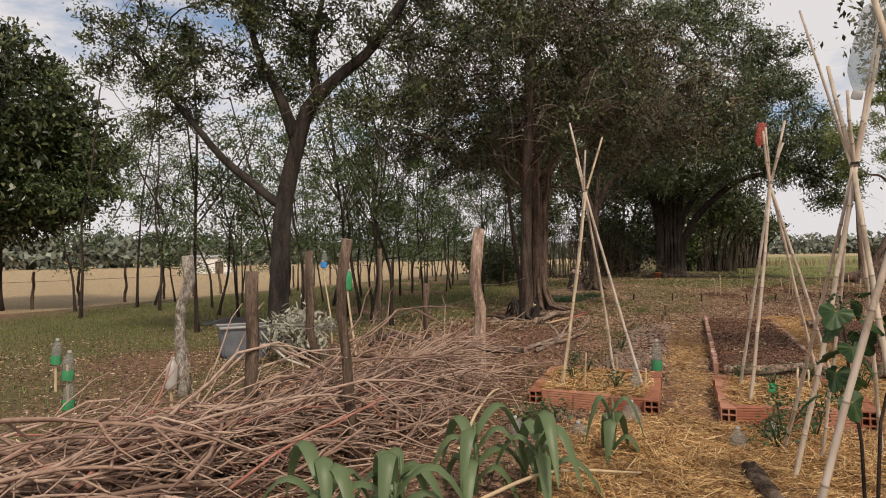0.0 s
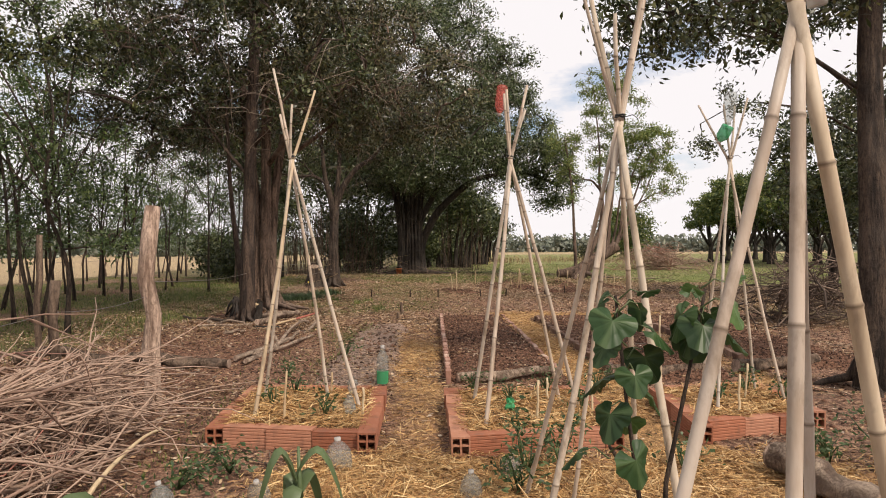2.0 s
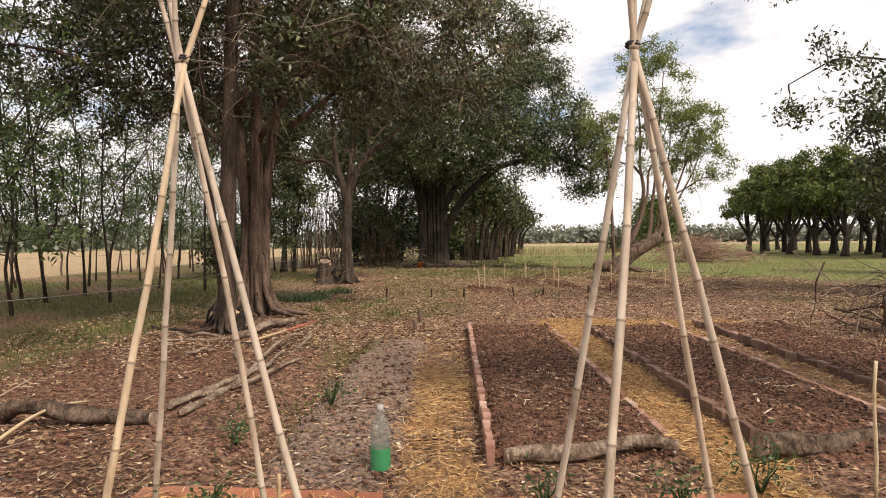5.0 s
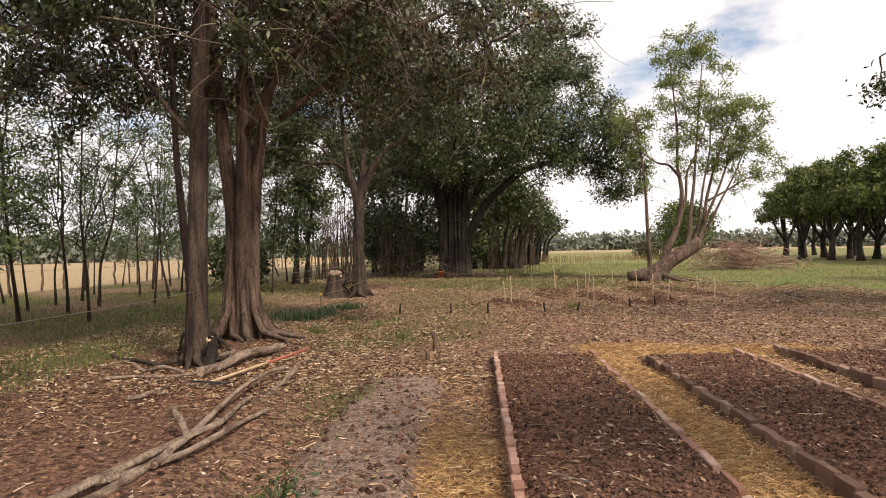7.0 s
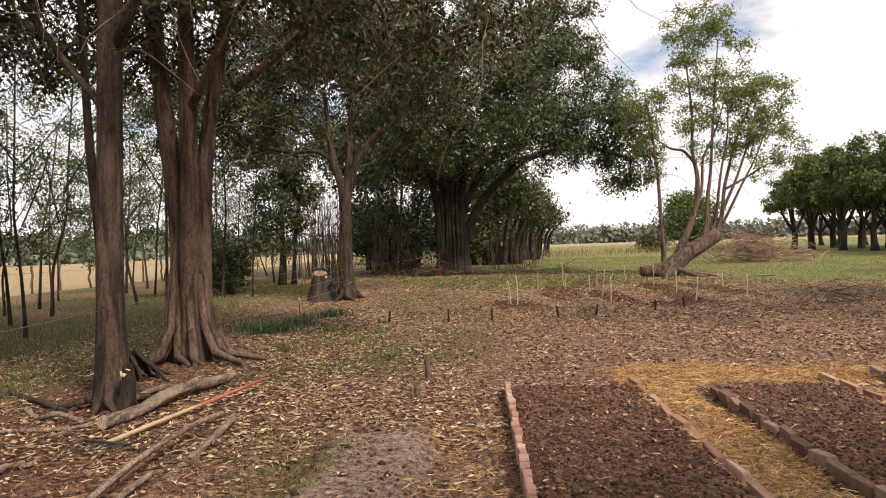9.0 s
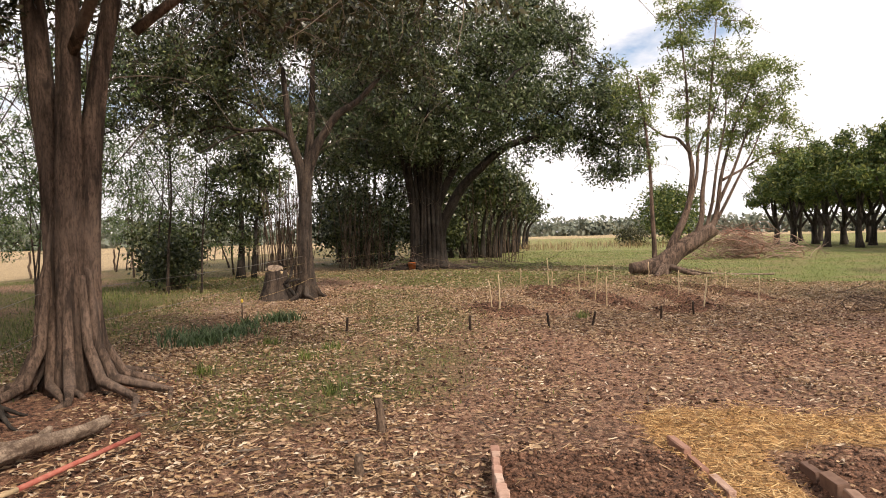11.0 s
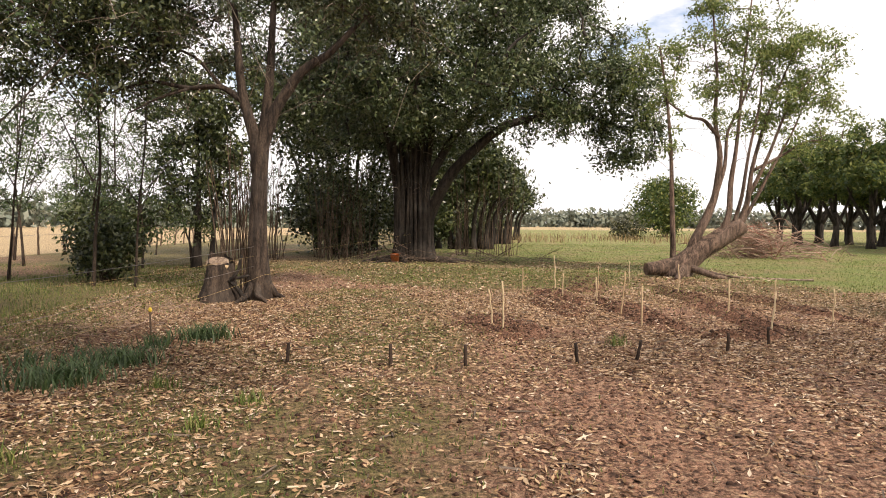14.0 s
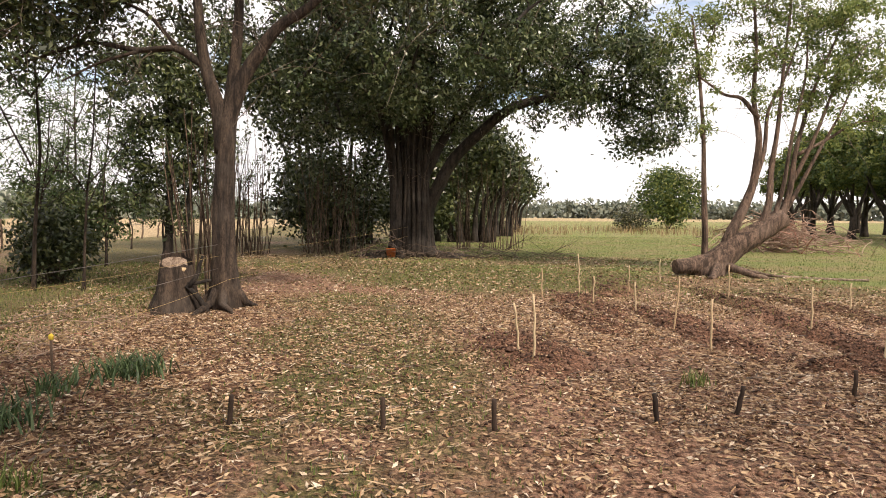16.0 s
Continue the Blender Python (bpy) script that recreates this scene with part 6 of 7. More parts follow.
for k in range(26):
    a = rnd.uniform(0, 6.28)
    q = rnd.uniform(0.1, 0.38)
    Tubes().add(bend((0.4 * q * math.cos(a), 0.4 * q * math.sin(a), rnd.uniform(0.15, 0.36)), (q * 1.5 * math.cos(a), q * 1.5 * math.sin(a), -0.03), 0.02, 6, 0.05), taper(0.03, 0.01, 6), 6, 0.08).part("root", BARK_BLACK, rot)
stake = post("short_stake", (-0.36, 14.35), 0.24, 0.032, BROWNPOST, "short sawn brown stake on the bed's end", 0.004, (0, -5), "short stakes", "stake")
Tubes().add([(0, 0, 0.235), (0, 0.002, 0.248)], [0.031, 0.029], 10, 0.06).part("cut_top", CUT, stake, "pale sawn top")
post("short_stake", (-0.4, 13.5), 0.12, 0.03, BROWNPOST, "short sawn brown stake on the bed's end", 0.004, (0, 0), "short stakes", "stake")

# dark marker stakes and pale sticks
for x, y in ((-1.38, 19.43), (-0.35, 19.37), (0.38, 19.34), (1.51, 19.52), (2.2, 19.83), (3.34, 20.3), (3.95, 20.6)):
    post("marker_stake", (x, y), 0.21, 0.019, STAKE, "short dark stake marking out a new bed", 0.004, (rnd.uniform(-5, 5), rnd.uniform(-8, 8)), "marker stakes", "stake")
for x, y, h, tl in ((0.95, 21.44, 0.6, 2), (0.83, 21.7, 0.5, -6), (2.98, 23.4, 0.68, 4), (2.92, 22.09, 0.55, 0), (2.41, 25.3, 0.4, 0), (2.6, 27.2, 0.75, 7), (2.98, 25.0, 0.45, 3), (4.83, 26.1, 0.55, 0), (4.55, 23.1, 0.5, 0), (4.52, 21.7, 0.55, 5), (5.92, 22.7, 0.5, 2), (4.84, 29.6, 0.5, -2), (1.85, 26.8, 0.5, 0), (3.6, 27.6, 0.5, 3), (6.3, 25.2, 0.4, 0)):
    post("peeled_stick", (x, y), h, 0.0125, STICK, "thin peeled stick upright in the dug soil", 0.006, (tl, tl * 0.7), "peeled sticks", "stick")
for x, y, h in ((-0.82, 6.05, 0.36), (-0.3, 6.2, 0.22), (-0.62, 6.9, 0.2), (0.88, 6.0, 0.3), (1.3, 6.2, 0.25), (1.05, 6.6, 0.2), (2.3, 6.15, 0.3), (2.55, 6.6, 0.3), (2.15, 7.3, 0.6)):
    ob = post("plant_stick", (x, y), h, 0.009, STICK, "thin cane stick marking a seedling in the bed", 0.003, (rnd.uniform(-4, 4), rnd.uniform(-4, 4)), "plant sticks", "stick")
    ob.location.z = 0.08


# ---- string fence from stump ----
def line_between(name, pts, r, mat, label, cat):
    t = Tubes()
    P = np.asarray(pts, float)
    for a, b in zip(P[:-1], P[1:]):
        t.add(bend(a, b, -0.04, 6), [r] * 6, 4)
    return tagged(t.part(name, mat), label, cat)


line_between("yellow_string", [(-3.5, 16.5, 0.35), (-3.25, 20.68, 0.34), (-3.0, 24.8, 0.45), (-0.9, 37.2, 0.7)], 0.002, STRING, "thin yellow string stretched along the trees", "string")
line_between("upper_string", [(-4.4, 20.4, 0.62), (-3.2, 24.85, 0.78), (-0.9, 37.3, 1.0)], 0.0018, STRING, "thin yellow string stretched along the trees", "string")
line_between("fence_wire", [(-2.06, 6.98, 1.0), (-3.05, 13.5, 0.85), (-3.5, 15.7, 0.9), (-3.2, 25.0, 0.95)], 0.003, WIRE, "dull wire stretched between post and trunks", "wire")
line_between("fence_wire", [(-3.05, 13.5, 0.5), (-3.5, 15.7, 0.55), (-3.2, 25.0, 0.6)], 0.003, WIRE, "dull wire stretched between post and trunks", "wire")
line_between("fence_wire", [(-2.6, 3.62, 0.9), (-2.0, 3.84, 0.9), (-2.3, 5.95, 0.85), (-2.06, 6.98, 0.9)], 0.0025, WIRE, "dull wire stretched between the fence posts", "wire")
line_between("field_wire", [(-17.0, 9.0, 0.8), (-16.5, 22, 0.8), (-15.6, 40, 0.8), (-15.0, 58, 0.8)], 0.006, WIRE, "dull wire along the field fence", "wire")
st = post("string_stick", (-3.25, 20.68), 0.36, 0.012, BROWNPOST, "thin stick holding the yellow string", 0.004, (0, 0), "", "stick")
bm = bmesh.new()
bmesh.ops.create_icosphere(bm, subdivisions=2, radius=0.022, matrix=Matrix.Translation((-3.25, 20.68, 0.36)) @ Matrix.Diagonal((1, 1, 1.4, 1)))
me = bpy.data.meshes.new("marker")
bm.to_mesh(me)
bm.free()
tagged(link_mesh("yellow_marker", me, YELLOW), "small yellow plastic marker on the string stick", "marker")


# ---- brick and timber edging ----
def edging(name, a, b, label, size, mats, gap=0.0, rough=6, lift=0.05):
    a, b = Vector((*a, 0)), Vector((*b, 0))
    root = empty(name, (a.x, a.y, 0), label, "bed edging")
    d = (b - a).normalized()
    n = int((b - a).length / (size[0] + gap))
    meshes = []
    for k in range(6):
        bm = bmesh.new()
        bmesh.ops.create_cube(bm, size=1, matrix=Matrix.Diagonal((size[0] * rnd.uniform(0.85, 1.0), size[1] * rnd.uniform(0.8, 1.1), size[2], 1)))
        bmesh.ops.bevel(bm, geom=bm.edges[:], offset=0.005, segments=1, affect="EDGES")
        for v in bm.verts:
            v.co += Vector([rnd.uniform(-0.004, 0.004) for q in range(3)])
        me = bpy.data.meshes.new("brick")
        bm.to_mesh(me)
        bm.free()
        me.materials.append(mats)
        meshes.append(me)
    for k in range(n):
        p = d * ((k + 0.5) * (b - a).length / n)
        ob = new("brick", meshes[k % 6])
        ob.parent = root
        ob.matrix_basis = pose(p.x + rnd.uniform(-0.006, 0.006), p.y, lift + rnd.uniform(-0.012, 0.012), rnd.uniform(-rough, rough), rnd.uniform(-rough, rough), math.degrees(math.atan2(d.y, d.x)) + rnd.uniform(-rough, rough))
    return root


edging("brick_edging", (0.34, 7.85), (0.36, 13.8), "row of old bricks on edge along the dark soil bed", (0.12, 0.05, 0.16), OLDBRICK, 0.003, 2, 0.03)
edging("brick_edging", (1.97, 8.2), (2.03, 13.5), "broken dark bricks and chunks along a soil bed", (0.2, 0.06, 0.13), DARKBRICK, 0.008, 5, 0.028)
edging("brick_edging", (1.45, 8.3), (1.5, 14.1), "half-buried bricks along the straw path", (0.3, 0.05, 0.08), OLDBRICK, 0.03, 3, 0.022)
edging("brick_edging", (3.6, 8.9), (3.7, 14.2), "broken dark bricks along the third soil bed", (0.2, 0.06, 0.13), DARKBRICK, 0.008, 5, 0.028)
edging("brick_edging", (3.14, 8.6), (3.18, 14.1), "half-buried bricks along a soil bed", (0.3, 0.05, 0.08), OLDBRICK, 0.03, 3, 0.022)


# ---- plants ----
def strip(v, f, line, widths, side, fold=0.25):
    """A folded leaf blade along a line."""
    s = len(v)
    line = np.asarray(line, float)
    tan = unit(np.gradient(line, axis=0))
    for p, w, tg in zip(line, widths, tan):
        sd = unit(np.cross(tg, np.cross(np.asarray(side, float), tg)))
        up = np.cross(sd, tg)
        v += [tuple(p - sd * w / 2 + up * w * fold), tuple(p), tuple(p + sd * w / 2 + up * w * fold)]
    for i in range(len(line) - 1):
        for j in range(2):
            a = s + 3 * i + j
            f.append((a, a + 1, a + 4, a + 3))


def blade_leaf(name, line, widths, side, mat, parent, fold=0.25):
    v, f = [], []
    strip(v, f, line, widths, side, fold)
    me = bpy.data.meshes.new(name)
    me.from_pydata(v, [], f)
    me.polygons.foreach_set("use_smooth", [True] * len(f))
    me.update()
    return link_mesh(name, me, mat, parent)


def corn(at, h, label, n=8, spread=0.45):
    root = empty("corn_plant", (*at, gz(*at)), label, "corn plant", "corn plants")
    Tubes().add([(0, 0, -0.05), (0.01, 0, h * 0.4), (0.0, 0.01, h * 0.8)], [0.016, 0.013, 0.006], 7).part("stalk", LEAF_CORN, root)
    for k in range(n):
        a = k * 2.5 + rnd.uniform(-0.5, 0.5)
        z = h * (0.12 + 0.6 * k / n)
        L = spread * rnd.uniform(0.75, 1.2)
        t = np.linspace(0, 1, 8)
        r = L * (0.15 * t + 0.85 * t**1.15)
        zz = z + h * 0.42 * np.sin(t * 2.5) * rnd.uniform(0.6, 1.1) - 0.3 * t**3
        line = np.stack([r * math.cos(a), r * math.sin(a), zz], 1)
        w = 0.078 * np.sin(np.clip(t * 0.92 + 0.1, 0, 1) * math.pi) ** 0.6 + 0.004
        blade_leaf("leaf", line, w, (-math.sin(a), math.cos(a), 0), LEAF_CORN, root)
    return root


for x, y, h, n in ((-1.05, 3.5, 0.5, 9), (-0.72, 3.62, 0.52, 8), (-0.4, 4.4, 0.5, 6), (-1.55, 2.7, 0.5, 8), (-1.2, 2.75, 0.48, 8), (-1.3, 3.05, 0.42, 7)):
    corn((x, y), h, "young green corn plant growing beside the straw", n, 0.34 if y < 4 else 0.2)


def fig_leaf_mesh(s):
    """A five-lobed fig leaf with a sunken midrib."""
    v = [(0, 0, 0)]
    ring = []
    for k in range(30):
        a = -2.7 + 5.4 * k / 29
        lobe = 0.64 + 0.36 * abs(math.cos(1.68 * a)) ** 0.8
        r = s * lobe * (1 - 0.22 * abs(a) / 2.7)
        ring.append((r * math.sin(a), 0.3 * s + r * math.cos(a), -0.3 * r * r / s + 0.09 * s * math.cos(3.4 * a) + 0.05 * s * math.sin(11 * a)))
    v += [(0.55 * x, 0.3 * s + 0.55 * (y - 0.3 * s), 0.6 * z + 0.05 * s * abs(x) / s) for x, y, z in ring] + ring
    v.append((0, 0.3 * s, 0.0))
    n = len(ring)
    f = [(1 + i, 2 + i, 2 + n + i, 1 + n + i) for i in range(n - 1)] + [(len(v) - 1, 2 + i, 1 + i) for i in range(n - 1)]
    me = bpy.data.meshes.new("leaf")
    me.from_pydata(v, [], f)
    me.polygons.foreach_set("use_smooth", [True] * len(f))
    me.update()
    vein = [1.0] + [1.0 if abs(math.cos(1.68 * (-2.7 + 5.4 * k / 29))) > 0.96 else 0.0 for k in range(30)] * 2 + [1.0]
    me.attributes.new("vein", "FLOAT", "POINT").data.foreach_set("value", vein)
    me.materials.append(LEAF_FIG)
    return me


def fig_plant(at):
    root = empty("fig_plant", (*at, 0), "young fig plant with large dark lobed leaves on thin stems", "fig plant")
    stems = [[(-0.04, 0, -0.05), (-0.05, 0.02, 0.4), (-0.1, 0.0, 0.75), (-0.13, 0.02, 1.1)], [(0.0, 0, -0.05), (0.03, 0.02, 0.5), (0.09, 0.0, 0.82), (0.16, 0.02, 1.12)], [(-0.07, 0.0, 0.5), (-0.13, -0.03, 0.58), (-0.17, -0.05, 0.64)]]
    for st in stems:
        Tubes().add(st, taper(0.0095, 0.005, len(st)), 7, 0.05).part("stem", BARK_DARK, root)
    kinds = [fig_leaf_mesh(q) for q in (0.045, 0.07, 0.09)]
    low = [(-0.1, 0.0, z) for z in (0.7, 0.76, 0.8, 0.84, 0.88, 0.92, 0.96)]
    left = [(-0.12, 0.01, z) for z in (1.0, 1.03, 1.05, 1.07, 1.09, 1.11)]
    right = [(0.14, 0.01, z) for z in (0.96, 0.99, 1.0, 1.02, 1.03, 1.05, 1.06, 1.08, 1.1, 1.12, 1.14)]
    spots = low + left + right + [(-0.17, -0.05, z) for z in (0.62, 0.64)]
    for k, (x, y, z) in enumerate(spots):
        a = k * 137.5 + rnd.uniform(-20, 20)
        reach = rnd.uniform(0.05, 0.1)
        young = z > 1.09
        ob = new("leaf", kinds[0 if young else 1 + k % 2])
        ob.parent = root
        ob.matrix_basis = pose(x, y, z, 0, 0, a) @ pose(0, reach, 0, rnd.uniform(10, 40) if young else rnd.uniform(-80, -35), rnd.uniform(-18, 18), 0)
        d = pose(x, y, z, 0, 0, a) @ Vector((0, reach, 0))
        Tubes().add([(x, y, z - 0.02), ((x + d.x) / 2, (y + d.y) / 2, z + 0.012), tuple(d)], [0.003, 0.0025, 0.002], 5).part("leaf_stalk", LEAF_CORN, root)
    return root


fig_plant((0.89, 3.62))


def herb(at, h, r, label, n=60, z0=None, leaf=None, size=(0.042, 0.017)):
    root = empty("herb_plant", (*at, gz(*at) if z0 is None else z0), label, "herb", "garden herbs")
    t = Tubes()
    cents = []
    for k in range(7):
        a, q = rnd.uniform(0, 6.28), r * rnd.uniform(0.3, 1)
        e = np.array([q * math.cos(a), q * math.sin(a), h * rnd.uniform(0.5, 1)])
        line = bend((0, 0, 0), e, 0.05, 5, 0.05)
        t.add(line, taper(0.006, 0.002, 5), 4)
        cents += [line[2], line[3], line[4]]
    t.part("stem_tuft", LEAF_HERB, root)["kind"] = "stuff"
    c = np.array(cents)[rng.integers(0, len(cents), n)] + rng.normal(size=(n, 3)) * 0.05
    c[:, 2] = np.maximum(c[:, 2], 0.015)
    quads("foliage", leaves(c, *size, 0.15, 0.4), leaf or LEAF_HERB, root)
    return root


for x, y, h, r in ((0.7, 5.25, 0.34, 0.26), (0.9, 5.3, 0.3, 0.22), (0.62, 4.95, 0.2, 0.2), (2.47, 5.37, 0.22, 0.22), (2.75, 5.3, 0.3, 0.26), (1.6, 5.3, 0.15, 0.15), (-0.95, 5.3, 0.1, 0.18), (-1.15, 5.05, 0.09, 0.18), (-0.75, 8.9, 0.2, 0.1), (1.65, 7.4, 0.22, 0.14), (-1.25, 8.3, 0.12, 0.15)):
    herb((x, y), h, r, "leafy green seedling growing in the straw", int(160 * r / 0.2))
for x, y in ((-1.0, 6.5), (-0.9, 6.9), (-0.55, 6.15), (0.5, 6.9), (0.75, 6.5), (1.25, 6.3), (1.1, 6.9), (2.3, 6.5), (2.65, 6.8), (2.8, 6.5)):
    herb((x, y), 0.16, 0.1, "small green seedling in a straw-filled bed", 60, 0.1)


def cloth(at, h, mat, label):
    """A crumpled plastic bag on a stick."""
    root = empty("crumpled_bag", at, label, "bag")
    v, f, n = [], [], 9
    for i in range(n):
        for j in range(10):
            a = 2 * math.pi * j / 10
            r = (h * 0.3 * math.sin(math.pi * (0.12 + 0.8 * i / (n - 1))) + rnd.uniform(-0.012, 0.012))
            v.append((r * math.cos(a), r * math.sin(a) * 0.6, h * i / (n - 1)))
    for i in range(n - 1):
        for j in range(10):
            p, q = i * 10 + j, i * 10 + (j + 1) % 10
            f.append((p, q, q + 10, p + 10))
    me = bpy.data.meshes.new("sheet")
    me.from_pydata(v, [], f)
    me.update()
    link_mesh("sheet", me, mat, root)


cloth((0.72, 6.2, 0.1), 0.12, GREENP, "crumpled green plastic bag on a stick in the bed")
cloth((-0.4, 6.45, 0.2), 0.13, CLEAR, "crumpled milky plastic bag on a stick in the bed")
cloth((-0.38, 6.1, 0.14), 0.13, CLEAR, "crumpled milky plastic bag on a stick in the bed")


def blade_patch(name, P, h, w, mat, label, lean=0.45, cat="grass"):
    n = len(P)
    a = rng.uniform(0, 2 * math.pi, n)
    H = h * rng.uniform(0.5, 1.3, n)
    d = np.stack([np.cos(a) * lean * H, np.sin(a) * lean * H, H], 1)
    s = np.stack([-np.sin(a), np.cos(a), np.zeros(n)], 1) * (w * rng.uniform(0.6, 1.2, n))[:, None]
    m = P + d * 0.55 * np.array([0.6, 0.6, 1.15])
    V = np.stack([P - s / 2, P + s / 2, m + s * 0.35, m - s * 0.35], 1)
    W = np.stack([m - s * 0.35, m + s * 0.35, P + d + s * 0.06, P + d - s * 0.06], 1)
    return tagged(quads(name, np.concatenate([V, W]), mat), label, cat, "", "stuff")


def scatter(n, x0, x1, y0, y1, keep=None, lift=0.0):
    x, y = rng.uniform(x0, x1, n), rng.uniform(y0, y1, n)
    if keep is not None:
        k = rng.uniform(0, 1, n) < keep(x, y)
        x, y = x[k], y[k]
    return np.stack([x, y, height(x, y) + lift], 1)


# clumps of strap-leaved plants by the string
iris = np.concatenate([np.stack([rng.normal(cx, s, k), rng.normal(cy, s * 1.1, k), np.zeros(k)], 1) for cx, cy, s, k in ((-3.15, 18.6, 0.2, 420), (-2.98, 19.4, 0.15, 230), (-2.7, 20.9, 0.15, 270), (-3.0, 20.3, 0.12, 80), (-3.6, 19.2, 0.3, 150))])
blade_patch("strap_leaf_clump", iris, 0.15, 0.018, LEAF_HERB, "clumps of dark green strap leaves beside the string", 0.9, "plants")
DRYGRASS = varied("dry_grass", ((0.0, (0.12, 0.08, 0.04)), (0.5, (0.27, 0.19, 0.095)), (1.0, (0.42, 0.33, 0.19))), 0.8)
blade_patch("dry_weeds", scatter(6000, -10, -3.9, 15, 36, lambda x, y: 0.3 + 0.8 * smooth_noise(x, y, 0.8, 5.0)), 0.14, 0.008, DRYGRASS, "wispy dry weed stalks under the saplings", 0.9)
blade_patch("green_weeds", scatter(6000, -10, -3.9, 13, 34, lambda x, y: 0.2 + 0.8 * smooth_noise(x, y, 0.6, 2.0)), 0.12, 0.014, GRASS, "low green weeds under the saplings", 0.5)
blade_patch("dry_reeds", np.concatenate([scatter(3500, -2, 26, 62, 84, lambda x, y: 0.4 + 0.6 * smooth_noise(x, y, 2.0, 1.0))]), 0.6, 0.05, DRYGRASS, "tan dry reeds beyond the lawn", 0.4)
tufts = np.concatenate([np.stack([rng.normal(cx, 0.06, 70), rng.normal(cy, 0.06, 70), np.zeros(70)], 1) for cx, cy in ((-1.5, 17.3), (-2.2, 18.4), (-1.3, 17.9), (-0.9, 15.6), (2.2, 20.6), (-2.4, 16.6))])
blade_patch("grass_tufts", tufts, 0.11, 0.01, GRASS, "small bright grass tufts among the fallen leaves", 0.6)
zone_of = lambda key: (lambda x, y: zones(x, y)[key])
blade_patch("grass_left", scatter(150000, -15, -3.2, 2.5, 34, lambda x, y: zones(x, y)["grass"] ** 1.8), 0.05, 0.01, GRASS, "thin green grass under the saplings")
blade_patch("grass_middle", scatter(75000, -4, 5, 15, 34, lambda x, y: zones(x, y)["grass"] ** 1.4), 0.035, 0.009, GRASS, "short worn grass among fallen leaves")
blade_patch("grass_far", scatter(60000, -3, 22, 26, 60, lambda x, y: zones(x, y)["grass"]), 0.045, 0.016, GRASS, "green lawn beyond the dug beds")
blade_patch("weeds_front", scatter(9000, -2.0, -0.6, 3, 13, lambda x, y: zones(x, y)["grass"]), 0.035, 0.01, GRASS, "small green weeds at the bed's edge")

straw_zone = zone_of("straw")
for nm, box, k in (("straw_path", (-0.5, 0.5, 2, 13.4), 26000), ("straw_front", (-0.9, 2.8, 3.2, 5.7), 52000), ("straw_lane", (1.3, 4.4, 6.5, 15.2), 80000)):
    P = scatter(k, *box, straw_zone, 0.006)
    P[:, 2] += rng.uniform(0, 0.025, len(P))
    tagged(quads(nm, strands(P, 0.068, 0.0032), STRAW), "loose yellow straw spread on the earth", "straw", "", "stuff")
mound = np.concatenate([np.stack([rng.normal(cx, 0.2, 1700), rng.normal(cy, 0.25, 1700), np.zeros(1700)], 1) for cx, cy in ((-0.25, 4.6), (0.05, 4.3), (0.9, 4.7), (1.4, 4.6))])
mound[:, 2] = height(mound[:, 0], mound[:, 1]) + rng.uniform(0, 0.06, len(mound))
tagged(quads("straw_mounds", strands(mound, 0.17, 0.0034, 0.3), STRAW), "heaped yellow straw mulch around the seedlings", "straw", "", "stuff")


def litter_zone(x, y):
    z = zones(x, y)
    rows = 1 - band(y, 13.8, 19.3, 1.0) * band(x, -1.2, 6.5, 0.3) * (0.5 + 0.35 * np.sin(x * 5.2 + 0.4 + 0.6 * smooth_noise(x, y, 0.7, 2.0)))
    return rows * np.clip(0.52 + 0.65 * smooth_noise(x, y, 0.9, 4.0) + 0.35 * smooth_noise(x, y, 0.3, 1.0) + 0.25 * soft(y, 14, 20) - 0.85 * z["straw"] - 0.75 * np.clip(z["tilled"], 0, 1) - 0.6 * z["grey"], 0.05, 1)


for nm, box, k, sz in (("leaf_litter", (-6.0, 11.0, 12.0, 27), 250000, (0.058, 0.021)), ("leaf_litter_near", (-9.5, 5.5, 2.5, 12.0), 80000, (0.046, 0.018)), ("leaf_litter_far", (-8, 9, 27, 38), 22000, (0.085, 0.04))):
    P = scatter(k, *box, litter_zone, 0.012)
    V = leaves(P, *sz, 0.0, 0.8)
    V[..., 2] = np.maximum(V[..., 2], P[:, None, 2] - 0.008)
    tagged(quads(nm, V, LITTER), "fallen brown and pale leaves on the earth", "leaf litter", "", "stuff")
P = scatter(210000, 0.3, 6.5, 7.8, 27.5, lambda x, y: np.clip(zones(x, y)["tilled"], 0, 1), 0.004)


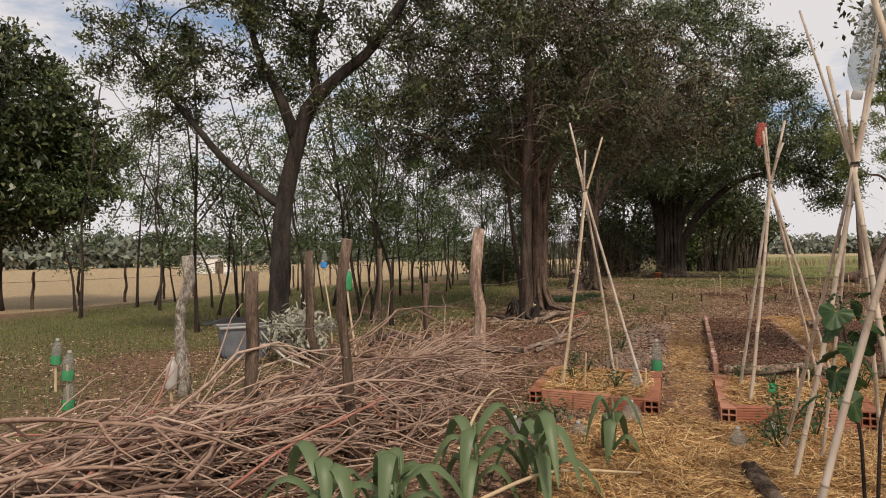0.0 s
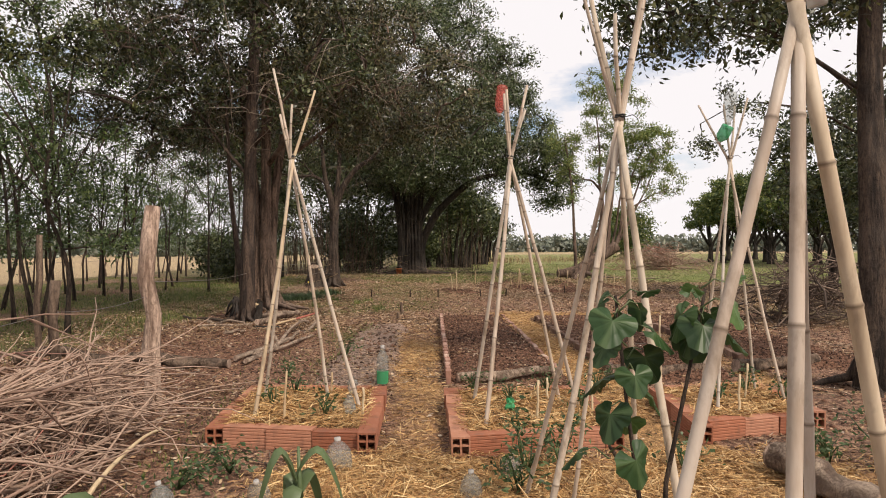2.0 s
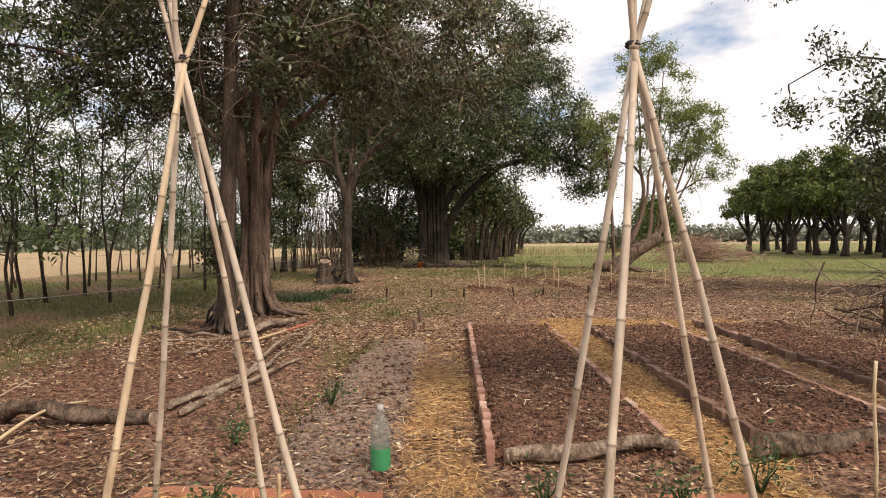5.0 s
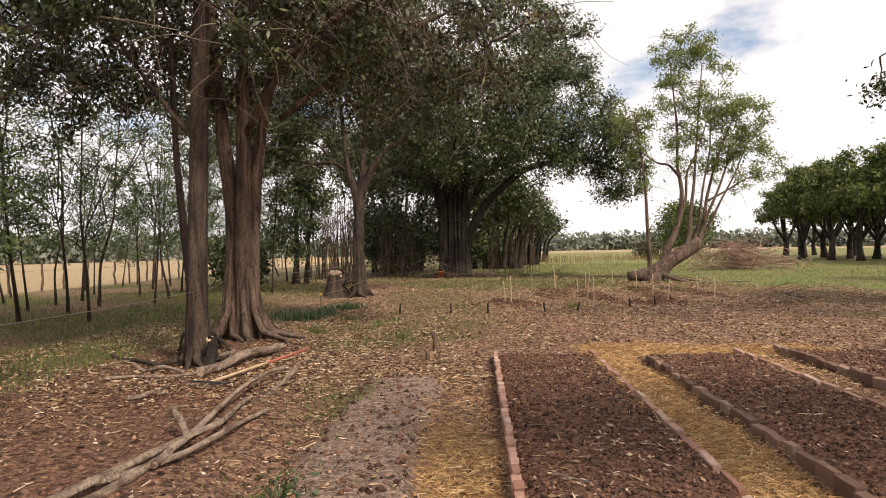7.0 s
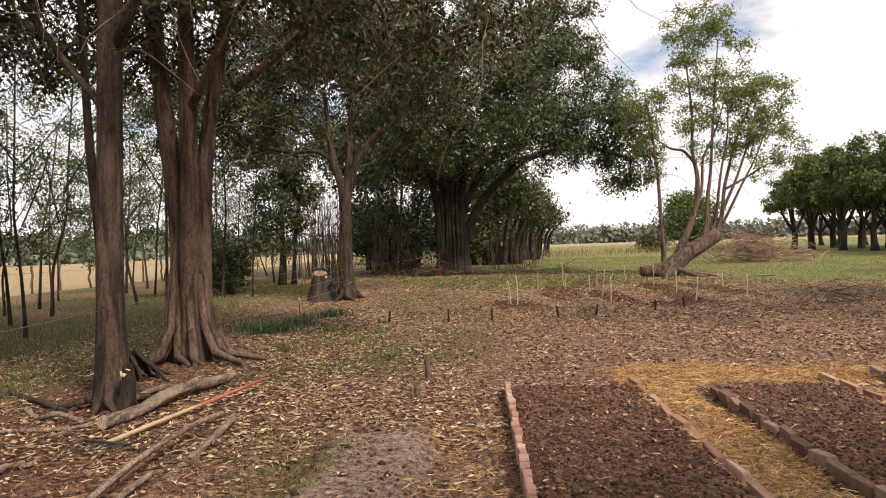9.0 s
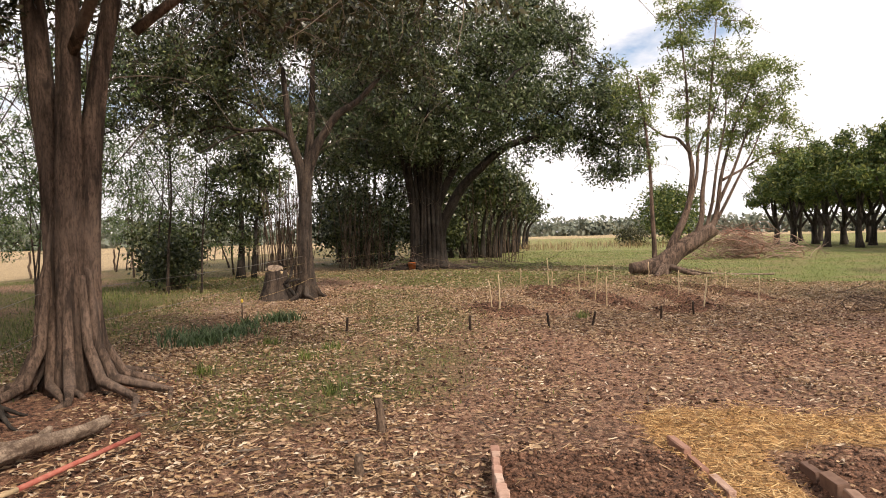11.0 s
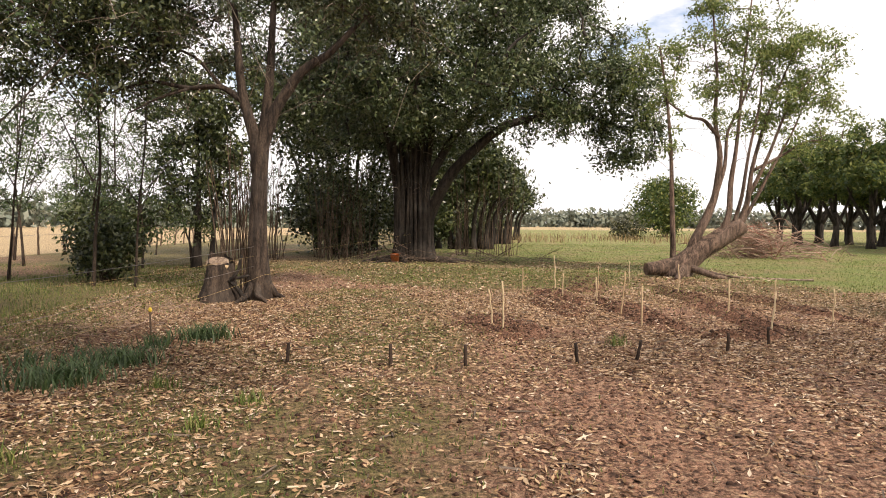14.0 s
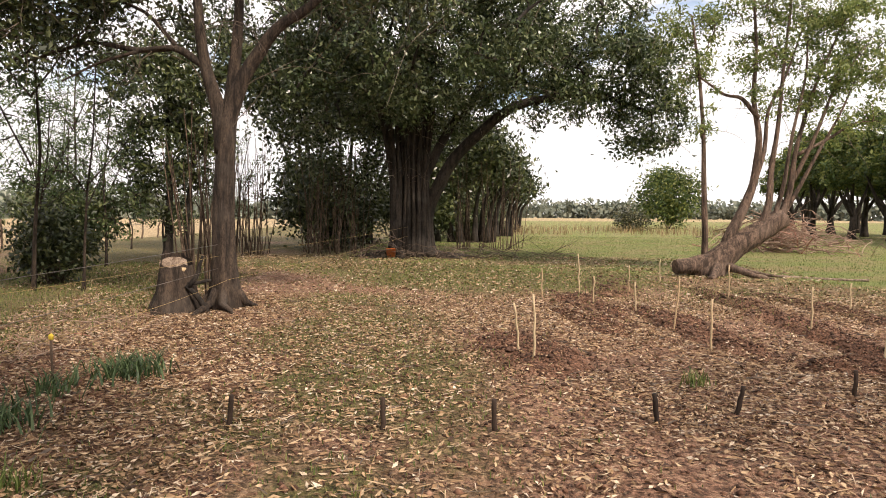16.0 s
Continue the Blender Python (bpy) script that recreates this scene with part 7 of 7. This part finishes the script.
def lumps(name, P, size, mat, label, cat):
    """Small eight-faced lumps of uneven shape, joined."""
    n = len(P)
    base = np.array([(1, 0, 0), (0, 1, 0), (-1, 0, 0), (0, -1, 0), (0, 0, 0.75), (0, 0, -0.5)], float)
    s = np.minimum(size * rng.lognormal(-0.15, 0.8, n), 3.2 * size)
    V = P[:, None] + base[None] * s[:, None, None] * rng.uniform(0.6, 1.3, (n, 6, 1))
    ang = rng.uniform(0, 6.28, n)
    d = V - P[:, None]
    V[..., 0] = P[:, None, 0] + d[..., 0] * np.cos(ang)[:, None] - d[..., 1] * np.sin(ang)[:, None]
    V[..., 1] = P[:, None, 1] + d[..., 0] * np.sin(ang)[:, None] + d[..., 1] * np.cos(ang)[:, None]
    tri = np.array([(0, 1, 4), (1, 2, 4), (2, 3, 4), (3, 0, 4), (1, 0, 5), (2, 1, 5), (3, 2, 5), (0, 3, 5)])
    F = (np.arange(n)[:, None, None] * 6 + tri[None]).reshape(-1, 3)
    me = bpy.data.meshes.new(name)
    me.vertices.add(6 * n)
    me.vertices.foreach_set("co", V.astype(np.float32).ravel())
    me.loops.add(F.size)
    me.loops.foreach_set("vertex_index", F.astype(np.int32).ravel())
    me.polygons.add(len(F))
    me.polygons.foreach_set("loop_start", np.arange(0, F.size, 3, dtype=np.int32))
    me.update(calc_edges=True)
    return tagged(link_mesh(name, me, mat), label, cat, "", "stuff")


lumps("soil_clods", P, 0.006, CLOD, "crumbly dark clods of dug soil", "soil")
P = scatter(80000, -4.5, 6.5, 6, 26, lambda x, y: np.clip(0.5 + 0.5 * zones(x, y)["grey"] - zones(x, y)["straw"], 0, 1), 0.002)
lumps("earth_crumbs", P, 0.009, CLOD, "small crumbs of earth on the path", "soil")
P = scatter(80000, -4.5, 9.0, 6, 27, litter_zone, 0.01)
P[:, 2] += rng.uniform(0, 0.012, len(P))
tagged(quads("dry_stems", strands(P, 0.09, 0.0045, 0.15), LITTER), "short dry stems strewn among the leaves", "plant litter", "", "stuff")
P = scatter(7000, -5, 6, 3, 26, litter_zone, 0.012)
tagged(quads("fallen_twigs", strands(P, 0.22, 0.008, 0.08), TWIG), "small fallen twigs among the leaves", "twigs", "", "stuff")


def bucket(at):
    root = empty("orange_bucket", at, "small orange plastic bucket at the great fig tree's foot", "bucket")
    link_mesh("body", lathe([(0.002, 0.0), (0.13, 0.0), (0.17, 0.3), (0.18, 0.3), (0.16, 0.28), (0.12, 0.02)]), ORANGE, root)
    Tubes().add([(0.17 * math.cos(a), 0.0, 0.3 + 0.16 * math.sin(a)) for a in np.linspace(0, math.pi, 9)], [0.006] * 9, 5).part("handle", WIRE, root, "thin wire handle")


bucket((-1.45, 37.0, 0))


def sheet(at):
    """A crumpled dark plastic sheet lying flat."""
    bm = bmesh.new()
    bmesh.ops.create_grid(bm, x_segments=14, y_segments=9, size=0.5)
    for v in bm.verts:
        q = 1 - min(1, math.hypot(v.co.x, v.co.y) / 0.62)
        v.co = Vector((v.co.x * 1.3 * (1 + rnd.uniform(-0.06, 0.06)), v.co.y * 0.8 * (1 + rnd.uniform(-0.06, 0.06)), 0.012 + 0.16 * q * q + abs(rnd.gauss(0, 0.015))))
    me = bpy.data.meshes.new("sheet")
    bm.to_mesh(me)
    bm.free()
    me.polygons.foreach_set("use_smooth", [True] * len(me.polygons))
    ob = tagged(link_mesh("plastic_sheet", me, TIE), "crumpled black plastic sheet lying on the earth", "plastic sheet")
    ob.location = at


sheet((-8.6, 11.4, 0.0))
P = scatter(15000, 0.2, 7.0, 20.2, 30.5, zone_of("tilled"), 0.01)
SOD = varied("dark_sod", ((0.0, (0.04, 0.022, 0.015)), (1.0, (0.2, 0.11, 0.075))), 0.95)
lumps("turned_sods", P, 0.014, SOD, "turned dark sods along the dug trenches", "soil")
